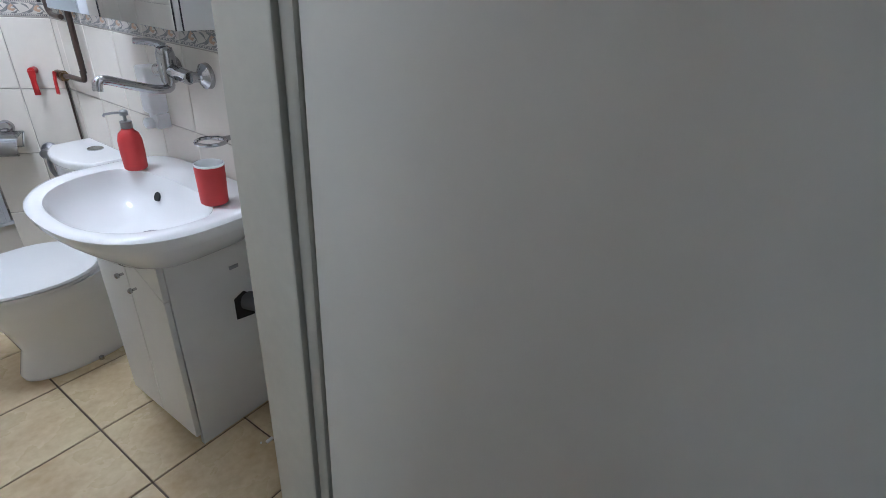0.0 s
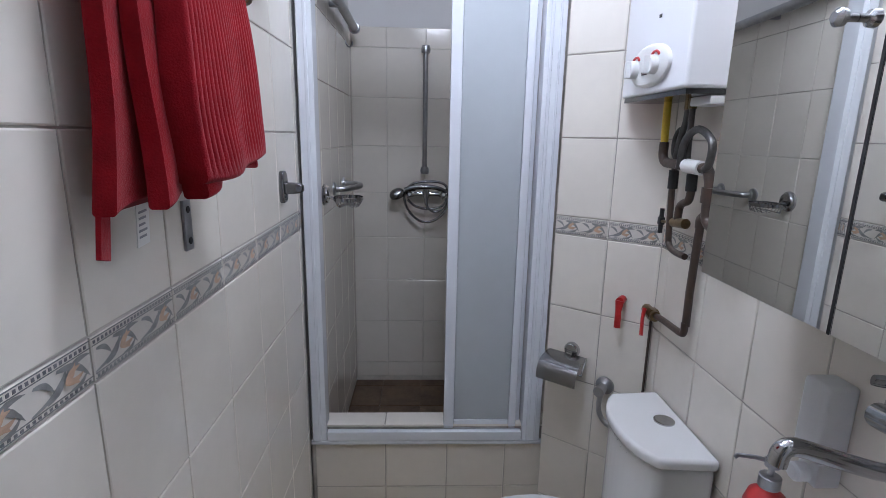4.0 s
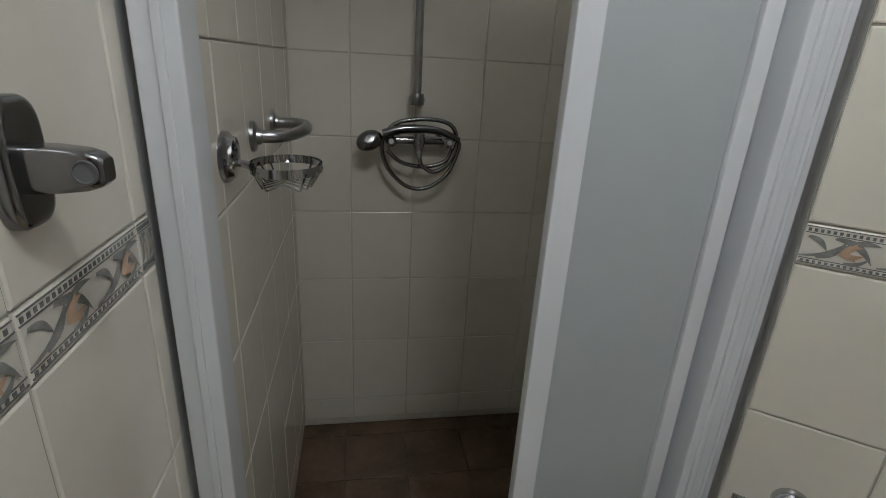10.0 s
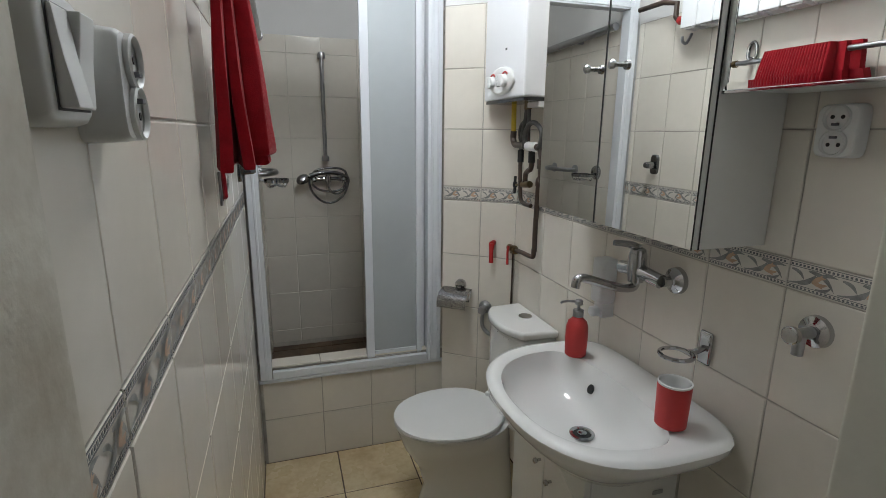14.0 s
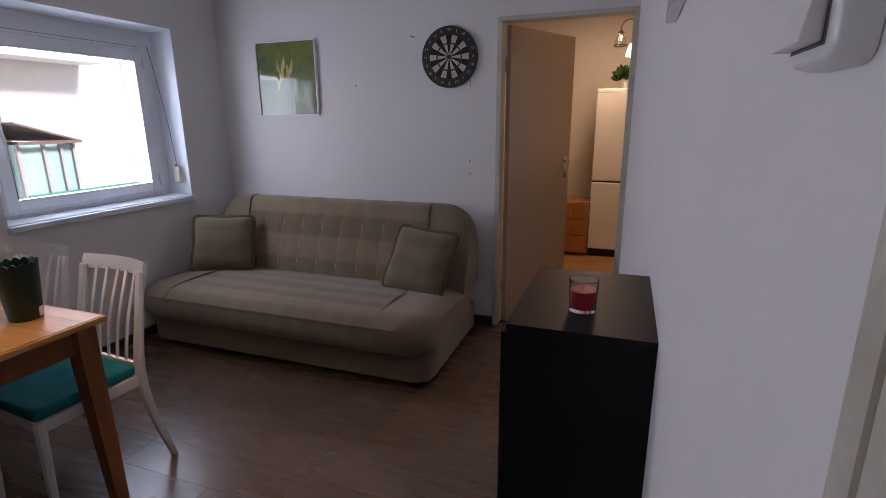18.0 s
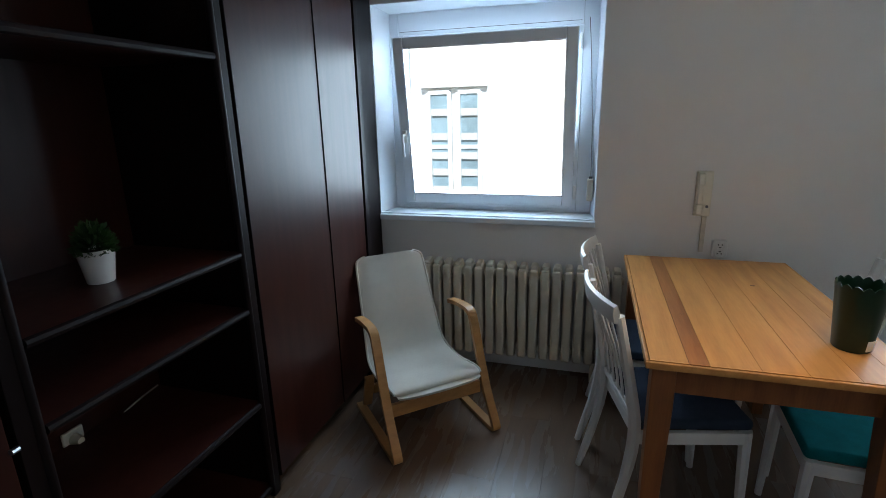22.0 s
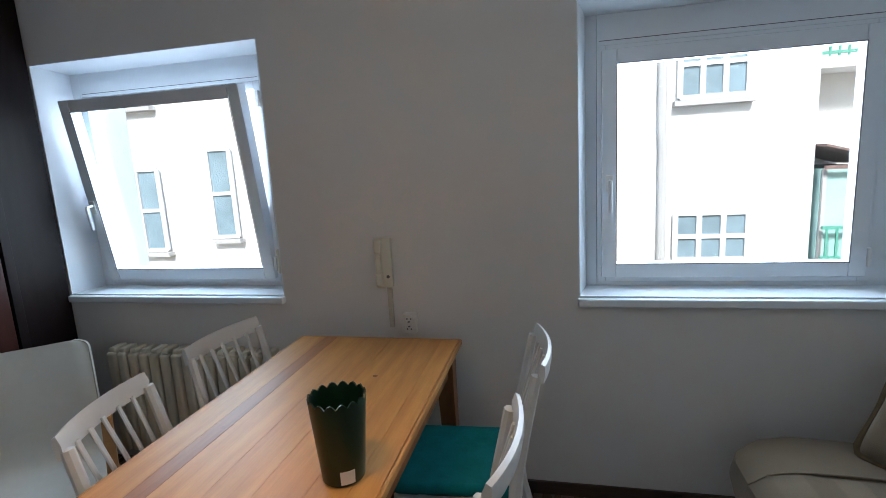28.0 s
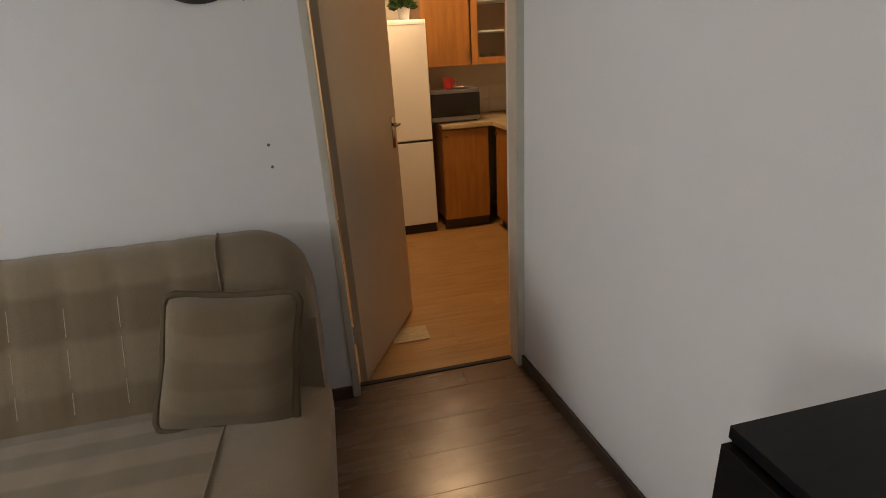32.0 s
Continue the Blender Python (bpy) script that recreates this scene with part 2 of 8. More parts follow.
M = dict(
    paint=material("wall_paint", (0.74, 0.73, 0.72), 0.75, noise_scale=1.3, amount=0.02, bump=0.12, bump_scale=120, spec=0.25),
    ceiling=material("ceiling_paint", (0.78, 0.78, 0.78), 0.85, noise_scale=1.0, amount=0.02, bump=0.08, spec=0.2),
    tile=material("cream_wall_tile", (0.76, 0.712, 0.635), 0.12, noise_scale=5, amount=0.03, bump=0.03, bump_scale=12, random=0.02, rough_vary=0.05),
    shower_grout=material("clean_grout", (0.68, 0.64, 0.57), 0.9, noise_scale=9, amount=0.12),
    grout=material("pale_grout", (0.52, 0.485, 0.43), 0.9, noise_scale=9, amount=0.2),
    band=material("decor_band", (0.72, 0.68, 0.62), 0.18, noise_scale=14, amount=0.04),
    band_grey=material("decor_grey", (0.20, 0.20, 0.21), 0.3, noise_scale=40, amount=0.2),
    band_green=material("decor_leaf", (0.30, 0.30, 0.29), 0.3, noise_scale=60, amount=0.2),
    band_gold=material("decor_flower", (0.60, 0.40, 0.27), 0.3, noise_scale=60, amount=0.15),
    floor_tile=material("beige_floor_tile", (0.66, 0.55, 0.36), 0.28, noise_scale=6, second=(0.46, 0.34, 0.19), bump=0.05, bump_scale=30, random=0.05, rough_vary=0.08),
    floor_grout=material("dark_floor_grout", (0.14, 0.10, 0.07), 0.9, noise_scale=20, amount=0.2),
    tray=material("brown_shower_floor", (0.16, 0.10, 0.06), 0.35, noise_scale=8, amount=0.3, bump=0.1, random=0.06),
    ceramic=material("white_ceramic", (0.80, 0.80, 0.79), 0.06, noise_scale=2, amount=0.01, coat=0.3),
    plastic=material("white_plastic", (0.76, 0.76, 0.75), 0.3, noise_scale=3, amount=0.015),
    plastic_cream=material("cream_plastic", (0.72, 0.69, 0.58), 0.35, noise_scale=4, amount=0.03),
    enamel=material("white_enamel", (0.80, 0.80, 0.82), 0.16, noise_scale=2, amount=0.01),
    lacquer=material("white_lacquered_board", (0.74, 0.73, 0.70), 0.3, noise_scale=3, amount=0.03, bump=0.02, bump_scale=60),
    cream_door=material("cream_gloss_paint", (0.82, 0.775, 0.69), 0.22, noise_scale=2, amount=0.03, bump=0.05, bump_scale=25),
    # cream kitchen door; the shade on it is put into this tan base
    kitchen_door=material("shaded_cream_door_paint", (0.50, 0.405, 0.295), 0.30, noise_scale=2, amount=0.04, bump=0.05, bump_scale=25),
    trim=material("cream_trim_paint", (0.56, 0.53, 0.45), 0.35, noise_scale=6, amount=0.06, bump=0.08, bump_scale=60),
    old_trim=material("worn_trim_paint", (0.60, 0.57, 0.50), 0.5, noise_scale=10, second=(0.42, 0.37, 0.29), bump=0.25, bump_scale=70),
    # reflections of the dim rooms are put into both chrome colours as darker tone
    chrome=material("chrome", (0.50, 0.50, 0.51), 0.10, 1.0, noise_scale=20, amount=0.05),
    dark_chrome=material("dark_reflecting_chrome", (0.27, 0.27, 0.275), 0.16, 1.0, noise_scale=20, amount=0.08),
    steel=material("dull_steel", (0.42, 0.42, 0.43), 0.28, 1.0, noise_scale=30, amount=0.1),
    pipe=material("dark_painted_pipe", (0.050, 0.034, 0.026), 0.4, noise_scale=25, second=(0.075, 0.045, 0.03), bump=0.2, bump_scale=90),
    brass=material("aged_brass", (0.26, 0.19, 0.10), 0.35, 1.0, noise_scale=30, amount=0.2),
    gas_yellow=material("yellow_tape", (0.68, 0.48, 0.03), 0.5, noise_scale=30, amount=0.1),
    copper=material("copper_pipe", (0.40, 0.19, 0.09), 0.3, 1.0, noise_scale=30, amount=0.15),
    red=material("red_rubber", (0.52, 0.035, 0.035), 0.5, noise_scale=8, amount=0.06, bump=0.04),
    red_plastic=material("red_handle", (0.45, 0.02, 0.02), 0.35, noise_scale=20, amount=0.1),
    towel=material("red_terry_towel", (0.27, 0.007, 0.013), 0.95, noise_scale=30, amount=0.12, bump=0.35, bump_scale=420, sheen=0.1, spec=0.1),
    mirror=material("mirror_glass", (0.92, 0.93, 0.92), 0.01, 1.0),
    frosted=material("frosted_shower_panel", (0.44, 0.47, 0.49), 0.4, noise_scale=3, amount=0.03, bump=0.06, bump_scale=420),
    alu=material("white_aluminium", (0.74, 0.76, 0.80), 0.22, noise_scale=4, amount=0.02),
    rubber=material("black_rubber", (0.02, 0.02, 0.02), 0.6, noise_scale=20, amount=0.2),
    dark_gap=material("dark_gap", (0.015, 0.013, 0.012), 0.8),
    laminate=material("dark_laminate", (0.150, 0.096, 0.064), 0.27, noise_scale=2.2, second=(0.108, 0.068, 0.045), stretch=(1.0, 7, 7), bump=0.015, bump_scale=60, random=0.07, rough_vary=0.08),
    oak=material("oak_laminate", (0.37, 0.21, 0.085), 0.30, noise_scale=3, second=(0.27, 0.14, 0.05), stretch=(1.2, 13, 13), bump=0.03, random=0.08),
    skirting=material("dark_skirting", (0.065, 0.042, 0.030), 0.4, noise_scale=6, amount=0.2, stretch=(3, 3, 20)),
    pine=material("varnished_pine", (0.60, 0.295, 0.085), 0.48, noise_scale=2.2, second=(0.46, 0.205, 0.055), stretch=(1.0, 11, 11), random=0.06),
    # darker, redder pine than the table top, for legs, aprons and knots
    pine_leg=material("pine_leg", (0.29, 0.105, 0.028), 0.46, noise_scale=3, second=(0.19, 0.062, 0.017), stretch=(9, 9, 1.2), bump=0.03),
    birch=material("birch_ply", (0.52, 0.275, 0.10), 0.35, noise_scale=4, second=(0.40, 0.195, 0.065), stretch=(3, 3, 9), bump=0.03),
    canvas=material("white_canvas", (0.64, 0.62, 0.56), 0.95, noise_scale=5, amount=0.04, bump=0.35, bump_scale=500, spec=0.1, sheen=0.2),
    chair_white=material("white_chair_paint", (0.74, 0.73, 0.71), 0.35, noise_scale=6, amount=0.03, bump=0.05, bump_scale=80),
    seat_teal=material("teal_seat_fabric", (0.008, 0.20, 0.215), 0.9, noise_scale=20, amount=0.12, bump=0.5, bump_scale=500, spec=0.1),
    seat_green=material("green_seat_fabric", (0.006, 0.085, 0.062), 0.9, noise_scale=20, amount=0.12, bump=0.5, bump_scale=500, spec=0.1),
    seat_blue=material("dark_blue_seat_fabric", (0.032, 0.045, 0.072), 0.9, noise_scale=20, amount=0.12, bump=0.5, bump_scale=500, spec=0.1),
    mahogany=material("dark_mahogany_veneer", (0.043, 0.0112, 0.0076), 0.36, noise_scale=2.5, second=(0.030, 0.0070, 0.0050), stretch=(10, 10, 0.8), bump=0.02, bump_scale=50, spec=0.32, rough_vary=0.06),
    mahogany_edge=material("black_brown_edge", (0.010, 0.005, 0.005), 0.5, noise_scale=4, amount=0.2, stretch=(8, 8, 1), spec=0.14),
    black_board=material("black_brown_board", (0.005, 0.0045, 0.005), 0.45, noise_scale=5, amount=0.25, stretch=(2, 12, 12), bump=0.03, bump_scale=120, spec=0.25),
    # white plastic; blue daylight glare is put into the base colour
    upvc=material("daylight_tinted_upvc", (0.83, 0.885, 0.94), 0.25, noise_scale=2, amount=0.012),
    radiator=material("ivory_radiator_enamel", (0.62, 0.57, 0.46), 0.35, noise_scale=5, amount=0.04),
    gasket=material("grey_gasket", (0.12, 0.12, 0.13), 0.6),
    paper_shade=None,
    green_plastic=material("dark_green_plastic", (0.003, 0.024, 0.010), 0.35, noise_scale=15, amount=0.15),
    leaf=material("plant_leaf", (0.035, 0.095, 0.018), 0.6, noise_scale=30, amount=0.25),
    soil=material("soil", (0.03, 0.02, 0.013), 0.95, noise_scale=60, amount=0.3, bump=0.5),
    candle=material("red_candle_wax", (0.42, 0.012, 0.02), 0.35, noise_scale=8, amount=0.05),
    fridge=material("white_fridge_enamel", (0.74, 0.72, 0.67), 0.22, noise_scale=2, amount=0.015, bump=0.04, bump_scale=250),
    kitchen_front=material("alder_kitchen_front", (0.40, 0.175, 0.045), 0.32, noise_scale=3, second=(0.29, 0.115, 0.028), stretch=(9, 9, 1), bump=0.02),
    worktop=material("beige_worktop", (0.46, 0.36, 0.22), 0.35, noise_scale=40, amount=0.15),
    black_gloss=material("black_appliance", (0.010, 0.010, 0.011), 0.12, noise_scale=4, amount=0.1),
    facade=material("pale_render", (0.84, 0.83, 0.81), 0.9, noise_scale=0.7, amount=0.03, bump=0.2, bump_scale=20),
    # pale blue base carries the bright sky's reflection in the far panes
    facade_glass=material("far_glass_sky_toned", (0.26, 0.36, 0.42), 0.15, noise_scale=1.5, amount=0.2),
    facade_trim=material("far_window_frame", (0.75, 0.75, 0.75), 0.5),
    facade_grey=material("far_sill", (0.45, 0.44, 0.43), 0.8),
    green_rail=material("green_painted_rail", (0.09, 0.34, 0.26), 0.5),
    roof=material("far_red_roof", (0.24, 0.15, 0.13), 0.8, noise_scale=8, amount=0.2),
    glass=glass("clear_glass"),
    ink=material("black_print", (0.02, 0.02, 0.02), 0.6),
    grey_print=material("grey_print", (0.3, 0.3, 0.32), 0.6),
    blue=material("blue_cloth", (0.02, 0.05, 0.20), 0.9, noise_scale=10, amount=0.2),
    orange=material("orange_cloth", (0.60, 0.22, 0.02), 0.9, noise_scale=10, amount=0.2),
    hall=material("hall_paint", (0.76, 0.71, 0.62), 0.75, noise_scale=1.3, amount=0.03, bump=0.12, bump_scale=120),
    label_white=material("white_label", (0.78, 0.77, 0.74), 0.6),
)


# ---- building helpers ----
def bm_box(bm, x0, x1, y0, y1, z0, z1, m=None):
    """Adds a box to bm."""
    r = bmesh.ops.create_cube(bm, size=1)
    mat = Matrix.LocRotScale(((x0 + x1) / 2, (y0 + y1) / 2, (z0 + z1) / 2), None, (x1 - x0, y1 - y0, z1 - z0))
    bmesh.ops.transform(bm, matrix=m @ mat if m else mat, verts=r["verts"])
    return r["verts"]


def box(x0, x1, y0, y1, z0, z1, bevel=0.0, seg=2):
    bm = bmesh.new()
    bm_box(bm, x0, x1, y0, y1, z0, z1)
    if bevel:
        bmesh.ops.bevel(bm, geom=bm.edges[:], offset=bevel, segments=seg, profile=0.5, affect="EDGES")
    return bm


def prism(points, z0, z1, bevel=0.0, seg=2):
    """An upright prism on a plan outline."""
    bm = bmesh.new()
    f = bm.faces.new([bm.verts.new((x, y, z0)) for x, y in points])
    r = bmesh.ops.extrude_face_region(bm, geom=[f])
    bmesh.ops.translate(bm, vec=(0, 0, z1 - z0), verts=[v for v in r["geom"] if isinstance(v, bmesh.types.BMVert)])
    bmesh.ops.recalc_face_normals(bm, faces=bm.faces[:])
    if bevel:
        bmesh.ops.bevel(bm, geom=bm.edges[:], offset=bevel, segments=seg, profile=0.5, affect="EDGES")
    return bm


def lathe(profile, seg=24, caps=True):
    """A turned body about z, from (radius, height) pairs."""
    bm = bmesh.new()
    rings = []
    for r, z in profile:
        rings.append([bm.verts.new((r * math.cos(2 * math.pi * i / seg), r * math.sin(2 * math.pi * i / seg), z)) for i in range(seg)])
    for a, b in zip(rings, rings[1:]):
        for i in range(seg):
            bm.faces.new((a[i], a[(i + 1) % seg], b[(i + 1) % seg], b[i]))
    if caps:
        bm.faces.new(rings[0][::-1]), bm.faces.new(rings[-1])
    bmesh.ops.recalc_face_normals(bm, faces=bm.faces[:])
    return bm


def smooth_path(points, steps=6):
    """A rounded line through the points (Catmull-Rom)."""
    p = [Vector(q) for q in points]
    p = [2 * p[0] - p[1], *p, 2 * p[-1] - p[-2]]
    out = []
    for a, b, c, d in zip(p, p[1:], p[2:], p[3:]):
        for i in range(steps):
            t = i / steps
            out.append(0.5 * (2 * b + (c - a) * t + (2 * a - 5 * b + 4 * c - d) * t * t + (3 * b - a - 3 * c + d) * t ** 3))
    return out + [p[-2]]


def tube(points, radius, seg=10, curved=False, steps=6, closed=False, flat=1.0):
    """A round bar along a line of points."""
    pts = smooth_path(points, steps) if curved else [Vector(q) for q in points]
    bm = bmesh.new()
    rings = []
    n = len(pts)
    side = None
    for i, p in enumerate(pts):
        if closed:
            d = (pts[(i + 1) % n] - pts[i - 1]).normalized()
        else:
            d = ((pts[min(i + 1, n - 1)] - p).normalized() + (p - pts[max(i - 1, 0)]).normalized()).normalized()
        ref = side if side is not None else (Vector((0, 0, 1)) if abs(d.z) < 0.9 else Vector((1, 0, 0)))
        u = (ref - d * ref.dot(d)).normalized()
        w = d.cross(u)
        side = u
        r = radius[i] if isinstance(radius, (list, tuple)) else radius
        rings.append([bm.verts.new(p + u * (r * math.cos(2 * math.pi * k / seg)) + w * (r * flat * math.sin(2 * math.pi * k / seg))) for k in range(seg)])
    pairs = list(zip(rings, rings[1:])) + ([(rings[-1], rings[0])] if closed else [])
    for a, b in pairs:
        for k in range(seg):
            bm.faces.new((a[k], a[(k + 1) % seg], b[(k + 1) % seg], b[k]))
    if not closed:
        bm.faces.new(rings[0][::-1]), bm.faces.new(rings[-1])
    bmesh.ops.recalc_face_normals(bm, faces=bm.faces[:])
    return bm


def joined(*bms):
    """One bmesh from several."""
    out = bmesh.new()
    for b in bms:
        me = bpy.data.meshes.new("tmp")
        b.to_mesh(me), b.free()
        out.from_mesh(me)
        bpy.data.meshes.remove(me)
    return out


def moved(bm, m):
    bmesh.ops.transform(bm, matrix=m, verts=bm.verts[:])
    return bm


def weighted_normals(me):
    """Large flat faces keep their own normal; only the narrow rounded edges beside them bend."""
    faces = [(p.normal.copy(), p.area) for p in me.polygons]
    round_vert = [[] for _ in me.vertices]
    for i, p in enumerate(me.polygons):
        for v in p.vertices:
            round_vert[v].append(i)
    limit = math.cos(radians(40))
    out = []
    for i, p in enumerate(me.polygons):
        own = faces[i][0]
        for v in p.vertices:
            acc = Vector((0, 0, 0))
            for j in round_vert[v]:
                if own.dot(faces[j][0]) > limit:
                    acc += faces[j][0] * faces[j][1]
            out.append(acc.normalized() if acc.length > 1e-12 else own)
    me.normals_split_custom_set(out)


def mesh_of(name, bm, mat, smooth=True):
    me = bpy.data.meshes.new(name)
    bm.to_mesh(me), bm.free()
    me.materials.append(mat)
    if smooth:
        me.polygons.foreach_set("use_smooth", [True] * len(me.polygons))
        me.set_sharp_from_angle(angle=radians(40))
        if len(me.polygons) < 400:
            weighted_normals(me)
    return me


def part(name, bm, mat, parent, label="", at=None, smooth=True):
    """Links a bmesh as one mesh object under a thing or a part."""
    ob = new(name, mesh_of(name, bm, mat, smooth))
    ob.parent = parent
    if at is not None:
        ob.matrix_basis = at
    if label:
        tagged(ob, label)
    return ob


def thing(name, m, label, category, group="", kind=""):
    """The base of a thing: an Empty that its parts hang from."""
    ob = new(name)
    ob.empty_display_size = 0.05
    ob.matrix_basis = m
    return tagged(ob, label, category, group, kind)


def solid(name, bm, mat, label, category, m=None, kind="", group="", smooth=True):
    """A thing that is one mesh."""
    ob = new(name, mesh_of(name, bm, mat, smooth))
    if m is not None:
        ob.matrix_basis = m
    return tagged(ob, label, category, group, kind)


def plan(name, points, z0, z1, mat, label, category="wall"):
    return solid(name, prism(points, z0, z1), mat, label, category, kind="structure", smooth=False)


def rect(x0, x1, y0, y1):
    return [(x0, y0), (x1, y0), (x1, y1), (x0, y1)]

# ---- the large structure ----
H = 2.56            # ceilings
BF = 0.048          # the bathroom floor lies a little higher
WX = -3.24          # inner face of the window wall
OX = -3.72          # its outer face

floor = plan("floor_living_room", rect(-3.3, 0.0, -3.4, 1.395), -0.10, -0.008, M["dark_gap"], "dark laminate floor of the living room", "floor")
floor_hall = plan("floor_hall", rect(0.0, 1.3, -3.4, -1.80), -0.10, 0.0, M["laminate"], "dark laminate floor of the hall", "floor")
floor_bath = plan("floor_bathroom", rect(-0.02, 1.3, -1.80, 0.06), -0.06, BF - 0.004, M["floor_grout"], "beige tiled bathroom floor with dark joints", "floor")
floor_kitchen = plan("floor_kitchen", rect(-2.2, 1.5, 1.395, 4.5), -0.10, -0.008, M["dark_gap"], "oak laminate floor of the kitchen", "floor")
plan("ceiling", rect(OX, 1.6, -3.6, 4.6), H, H + 0.1, M["ceiling"], "plain white painted ceiling", "ceiling")

# window wall with two deep openings
W1 = (-2.857, -1.630)
W2 = (-0.302, 0.911)
SILL, HEAD = 0.865, 2.042
FX = -3.40          # plane of the window frames
wall_w = new("wall_windows")
tagged(wall_w, "off-white painted wall with two deep windows", "wall", kind="structure")
for y0, y1, z0, z1 in ((-3.5, W1[0], 0, H), (W1[1], W2[0], 0, H), (W2[1], 1.5, 0, H), (W1[0], W1[1], 0, SILL), (W1[0], W1[1], HEAD, H), (W2[0], W2[1], 0, SILL), (W2[0], W2[1], HEAD, H)):
    part("wall_piece", box(FX - 0.067, WX, y0, y1, z0, z1), M["paint"], wall_w, smooth=False)
# the windows stand in wide white surrounds; the reveals splay a little to the room
I1 = (-2.763, -1.737)
I2 = (-0.218, 0.793)
ISILL, IHEAD = 0.926, 1.898
O1 = (-2.820, -1.656)
O2 = (-0.265, 0.885)
OSILL, OHEAD = 0.904, 2.020
J1 = (I1[0] - 0.045, I1[1] + 0.070)
J2 = (I2[0] - 0.040, I2[1] + 0.080)
for y0, y1, z0, z1 in ((-3.5, J1[0], 0, H), (J1[1], J2[0], 0, H), (J2[1], 1.5, 0, H), (J1[0], J1[1], 0, ISILL - 0.012), (J1[0], J1[1], IHEAD + 0.05, H), (J2[0], J2[1], 0, ISILL - 0.012), (J2[0], J2[1], IHEAD + 0.05, H)):
    part("wall_piece", box(OX, FX - 0.0675, y0, y1, z0, z1), M["facade"], wall_w, smooth=False)
for (a0, a1), (b0, b1) in ((W1, O1), (W2, O2)):
    bm = bmesh.new()
    front = [bm.verts.new((WX, y, z)) for y, z in ((a0, SILL + 0.036), (a1, SILL + 0.036), (a1, HEAD), (a0, HEAD))]
    rear = [bm.verts.new((FX - 0.012, y, z)) for y, z in ((b0, OSILL), (b1, OSILL), (b1, OHEAD), (b0, OHEAD))]
    for i in range(4):
        bm.faces.new((front[i], front[(i + 1) % 4], rear[(i + 1) % 4], rear[i]))
    bmesh.ops.recalc_face_normals(bm, faces=bm.faces[:])
    bmesh.ops.solidify(bm, geom=bm.faces[:], thickness=0.004)
    part("reveal", bm, M["upvc"], wall_w, "smooth white window reveal", smooth=False)

# wall behind the sofa, with the kitchen doorway
KD = (-1.012, -0.262)
wall_s = new("wall_sofa")
tagged(wall_s, "off-white painted wall behind the sofa", "wall", kind="structure")
part("wall_piece", box(WX, KD[0] - 0.03, 1.322, 1.408, 0, H), M["paint"], wall_s, smooth=False)
part("wall_piece", box(KD[0] - 0.03, 0.0, 1.322, 1.408, 2.018, H), M["paint"], wall_s, smooth=False)

# partition between living room and bathroom, a little out of square
plan("wall_partition", [(-0.128, -1.80), (-0.010, -1.80), (-0.010, 0.10), (0.024, 0.10), (0.024, 1.412), (-0.225, 1.412), (-0.225, 1.32), (-0.128, -0.1)], 0, H, M["paint"], "off-white painted partition wall")
plan("wall_partition_head", rect(-0.128, 0.0, -2.76, -1.80), 2.06, H, M["paint"], "wall above the living room doorway")
plan("wall_wardrobe", rect(-3.3, 0.0, -3.42, -3.31), 0, H, M["paint"], "painted wall behind the wardrobe")
plan("wall_partition_end", rect(-0.128, 0.0, -3.31, -2.76), 0, H, M["paint"], "short wall beside the living room door")

# bathroom walls
BR = 1.068
plan("wall_bathroom_side", rect(BR + 0.010, BR + 0.12, -1.75, -0.19), 0, H, M["paint"], "tiled bathroom wall with the wash basin")
plan("wall_bathroom_slant", [(0.818, 0.008), (BR + 0.006, -0.197), (BR + 0.12, -0.197), (BR + 0.12, 0.16), (0.95, 0.16), (0.846, 0.10), (0.83, 0.03)], 0, H, M["paint"], "slanting tiled wall behind the toilet")
plan("wall_shower_side", rect(0.856, 0.95, 0.1, 1.08), 0, H, M["paint"], "painted shower wall")
plan("wall_shower_back", rect(-0.0, 0.95, 0.978, 1.10), 0, H, M["paint"], "painted wall above the shower tiles")
wall_b = new("wall_bathroom_door")
tagged(wall_b, "painted wall round the bathroom door", "wall", kind="structure")
part("wall_piece", box(0.745, BR + 0.12, -1.87, -1.75, 0, H), M["paint"], wall_b, smooth=False)
part("wall_piece", box(0.0, 0.745, -1.87, -1.75, 2.09, H), M["paint"], wall_b, smooth=False)
# hall
plan("wall_hall_side", rect(1.188, 1.3, -3.4, -1.75), 0, H, M["hall"], "plain hall wall")
plan("wall_hall_back", rect(-0.13, 1.3, -3.52, -3.4), 0, H, M["hall"], "plain hall end wall")
# kitchen
plan("wall_kitchen_back", rect(-2.2, 1.5, 4.19, 4.31), 0, H, M["hall"], "cream painted kitchen end wall")
plan("wall_kitchen_side", rect(0.92, 1.04, 1.10, 4.33), 0, H, M["hall"], "cream painted kitchen side wall")
plan("wall_kitchen_left", rect(-2.3, -2.18, 1.40, 4.33), 0, H, M["hall"], "cream painted kitchen wall")
plan("wall_kitchen_front", rect(-0.225, 0.92, 1.416, 1.52), 0, H, M["hall"], "cream painted kitchen wall beside the door")

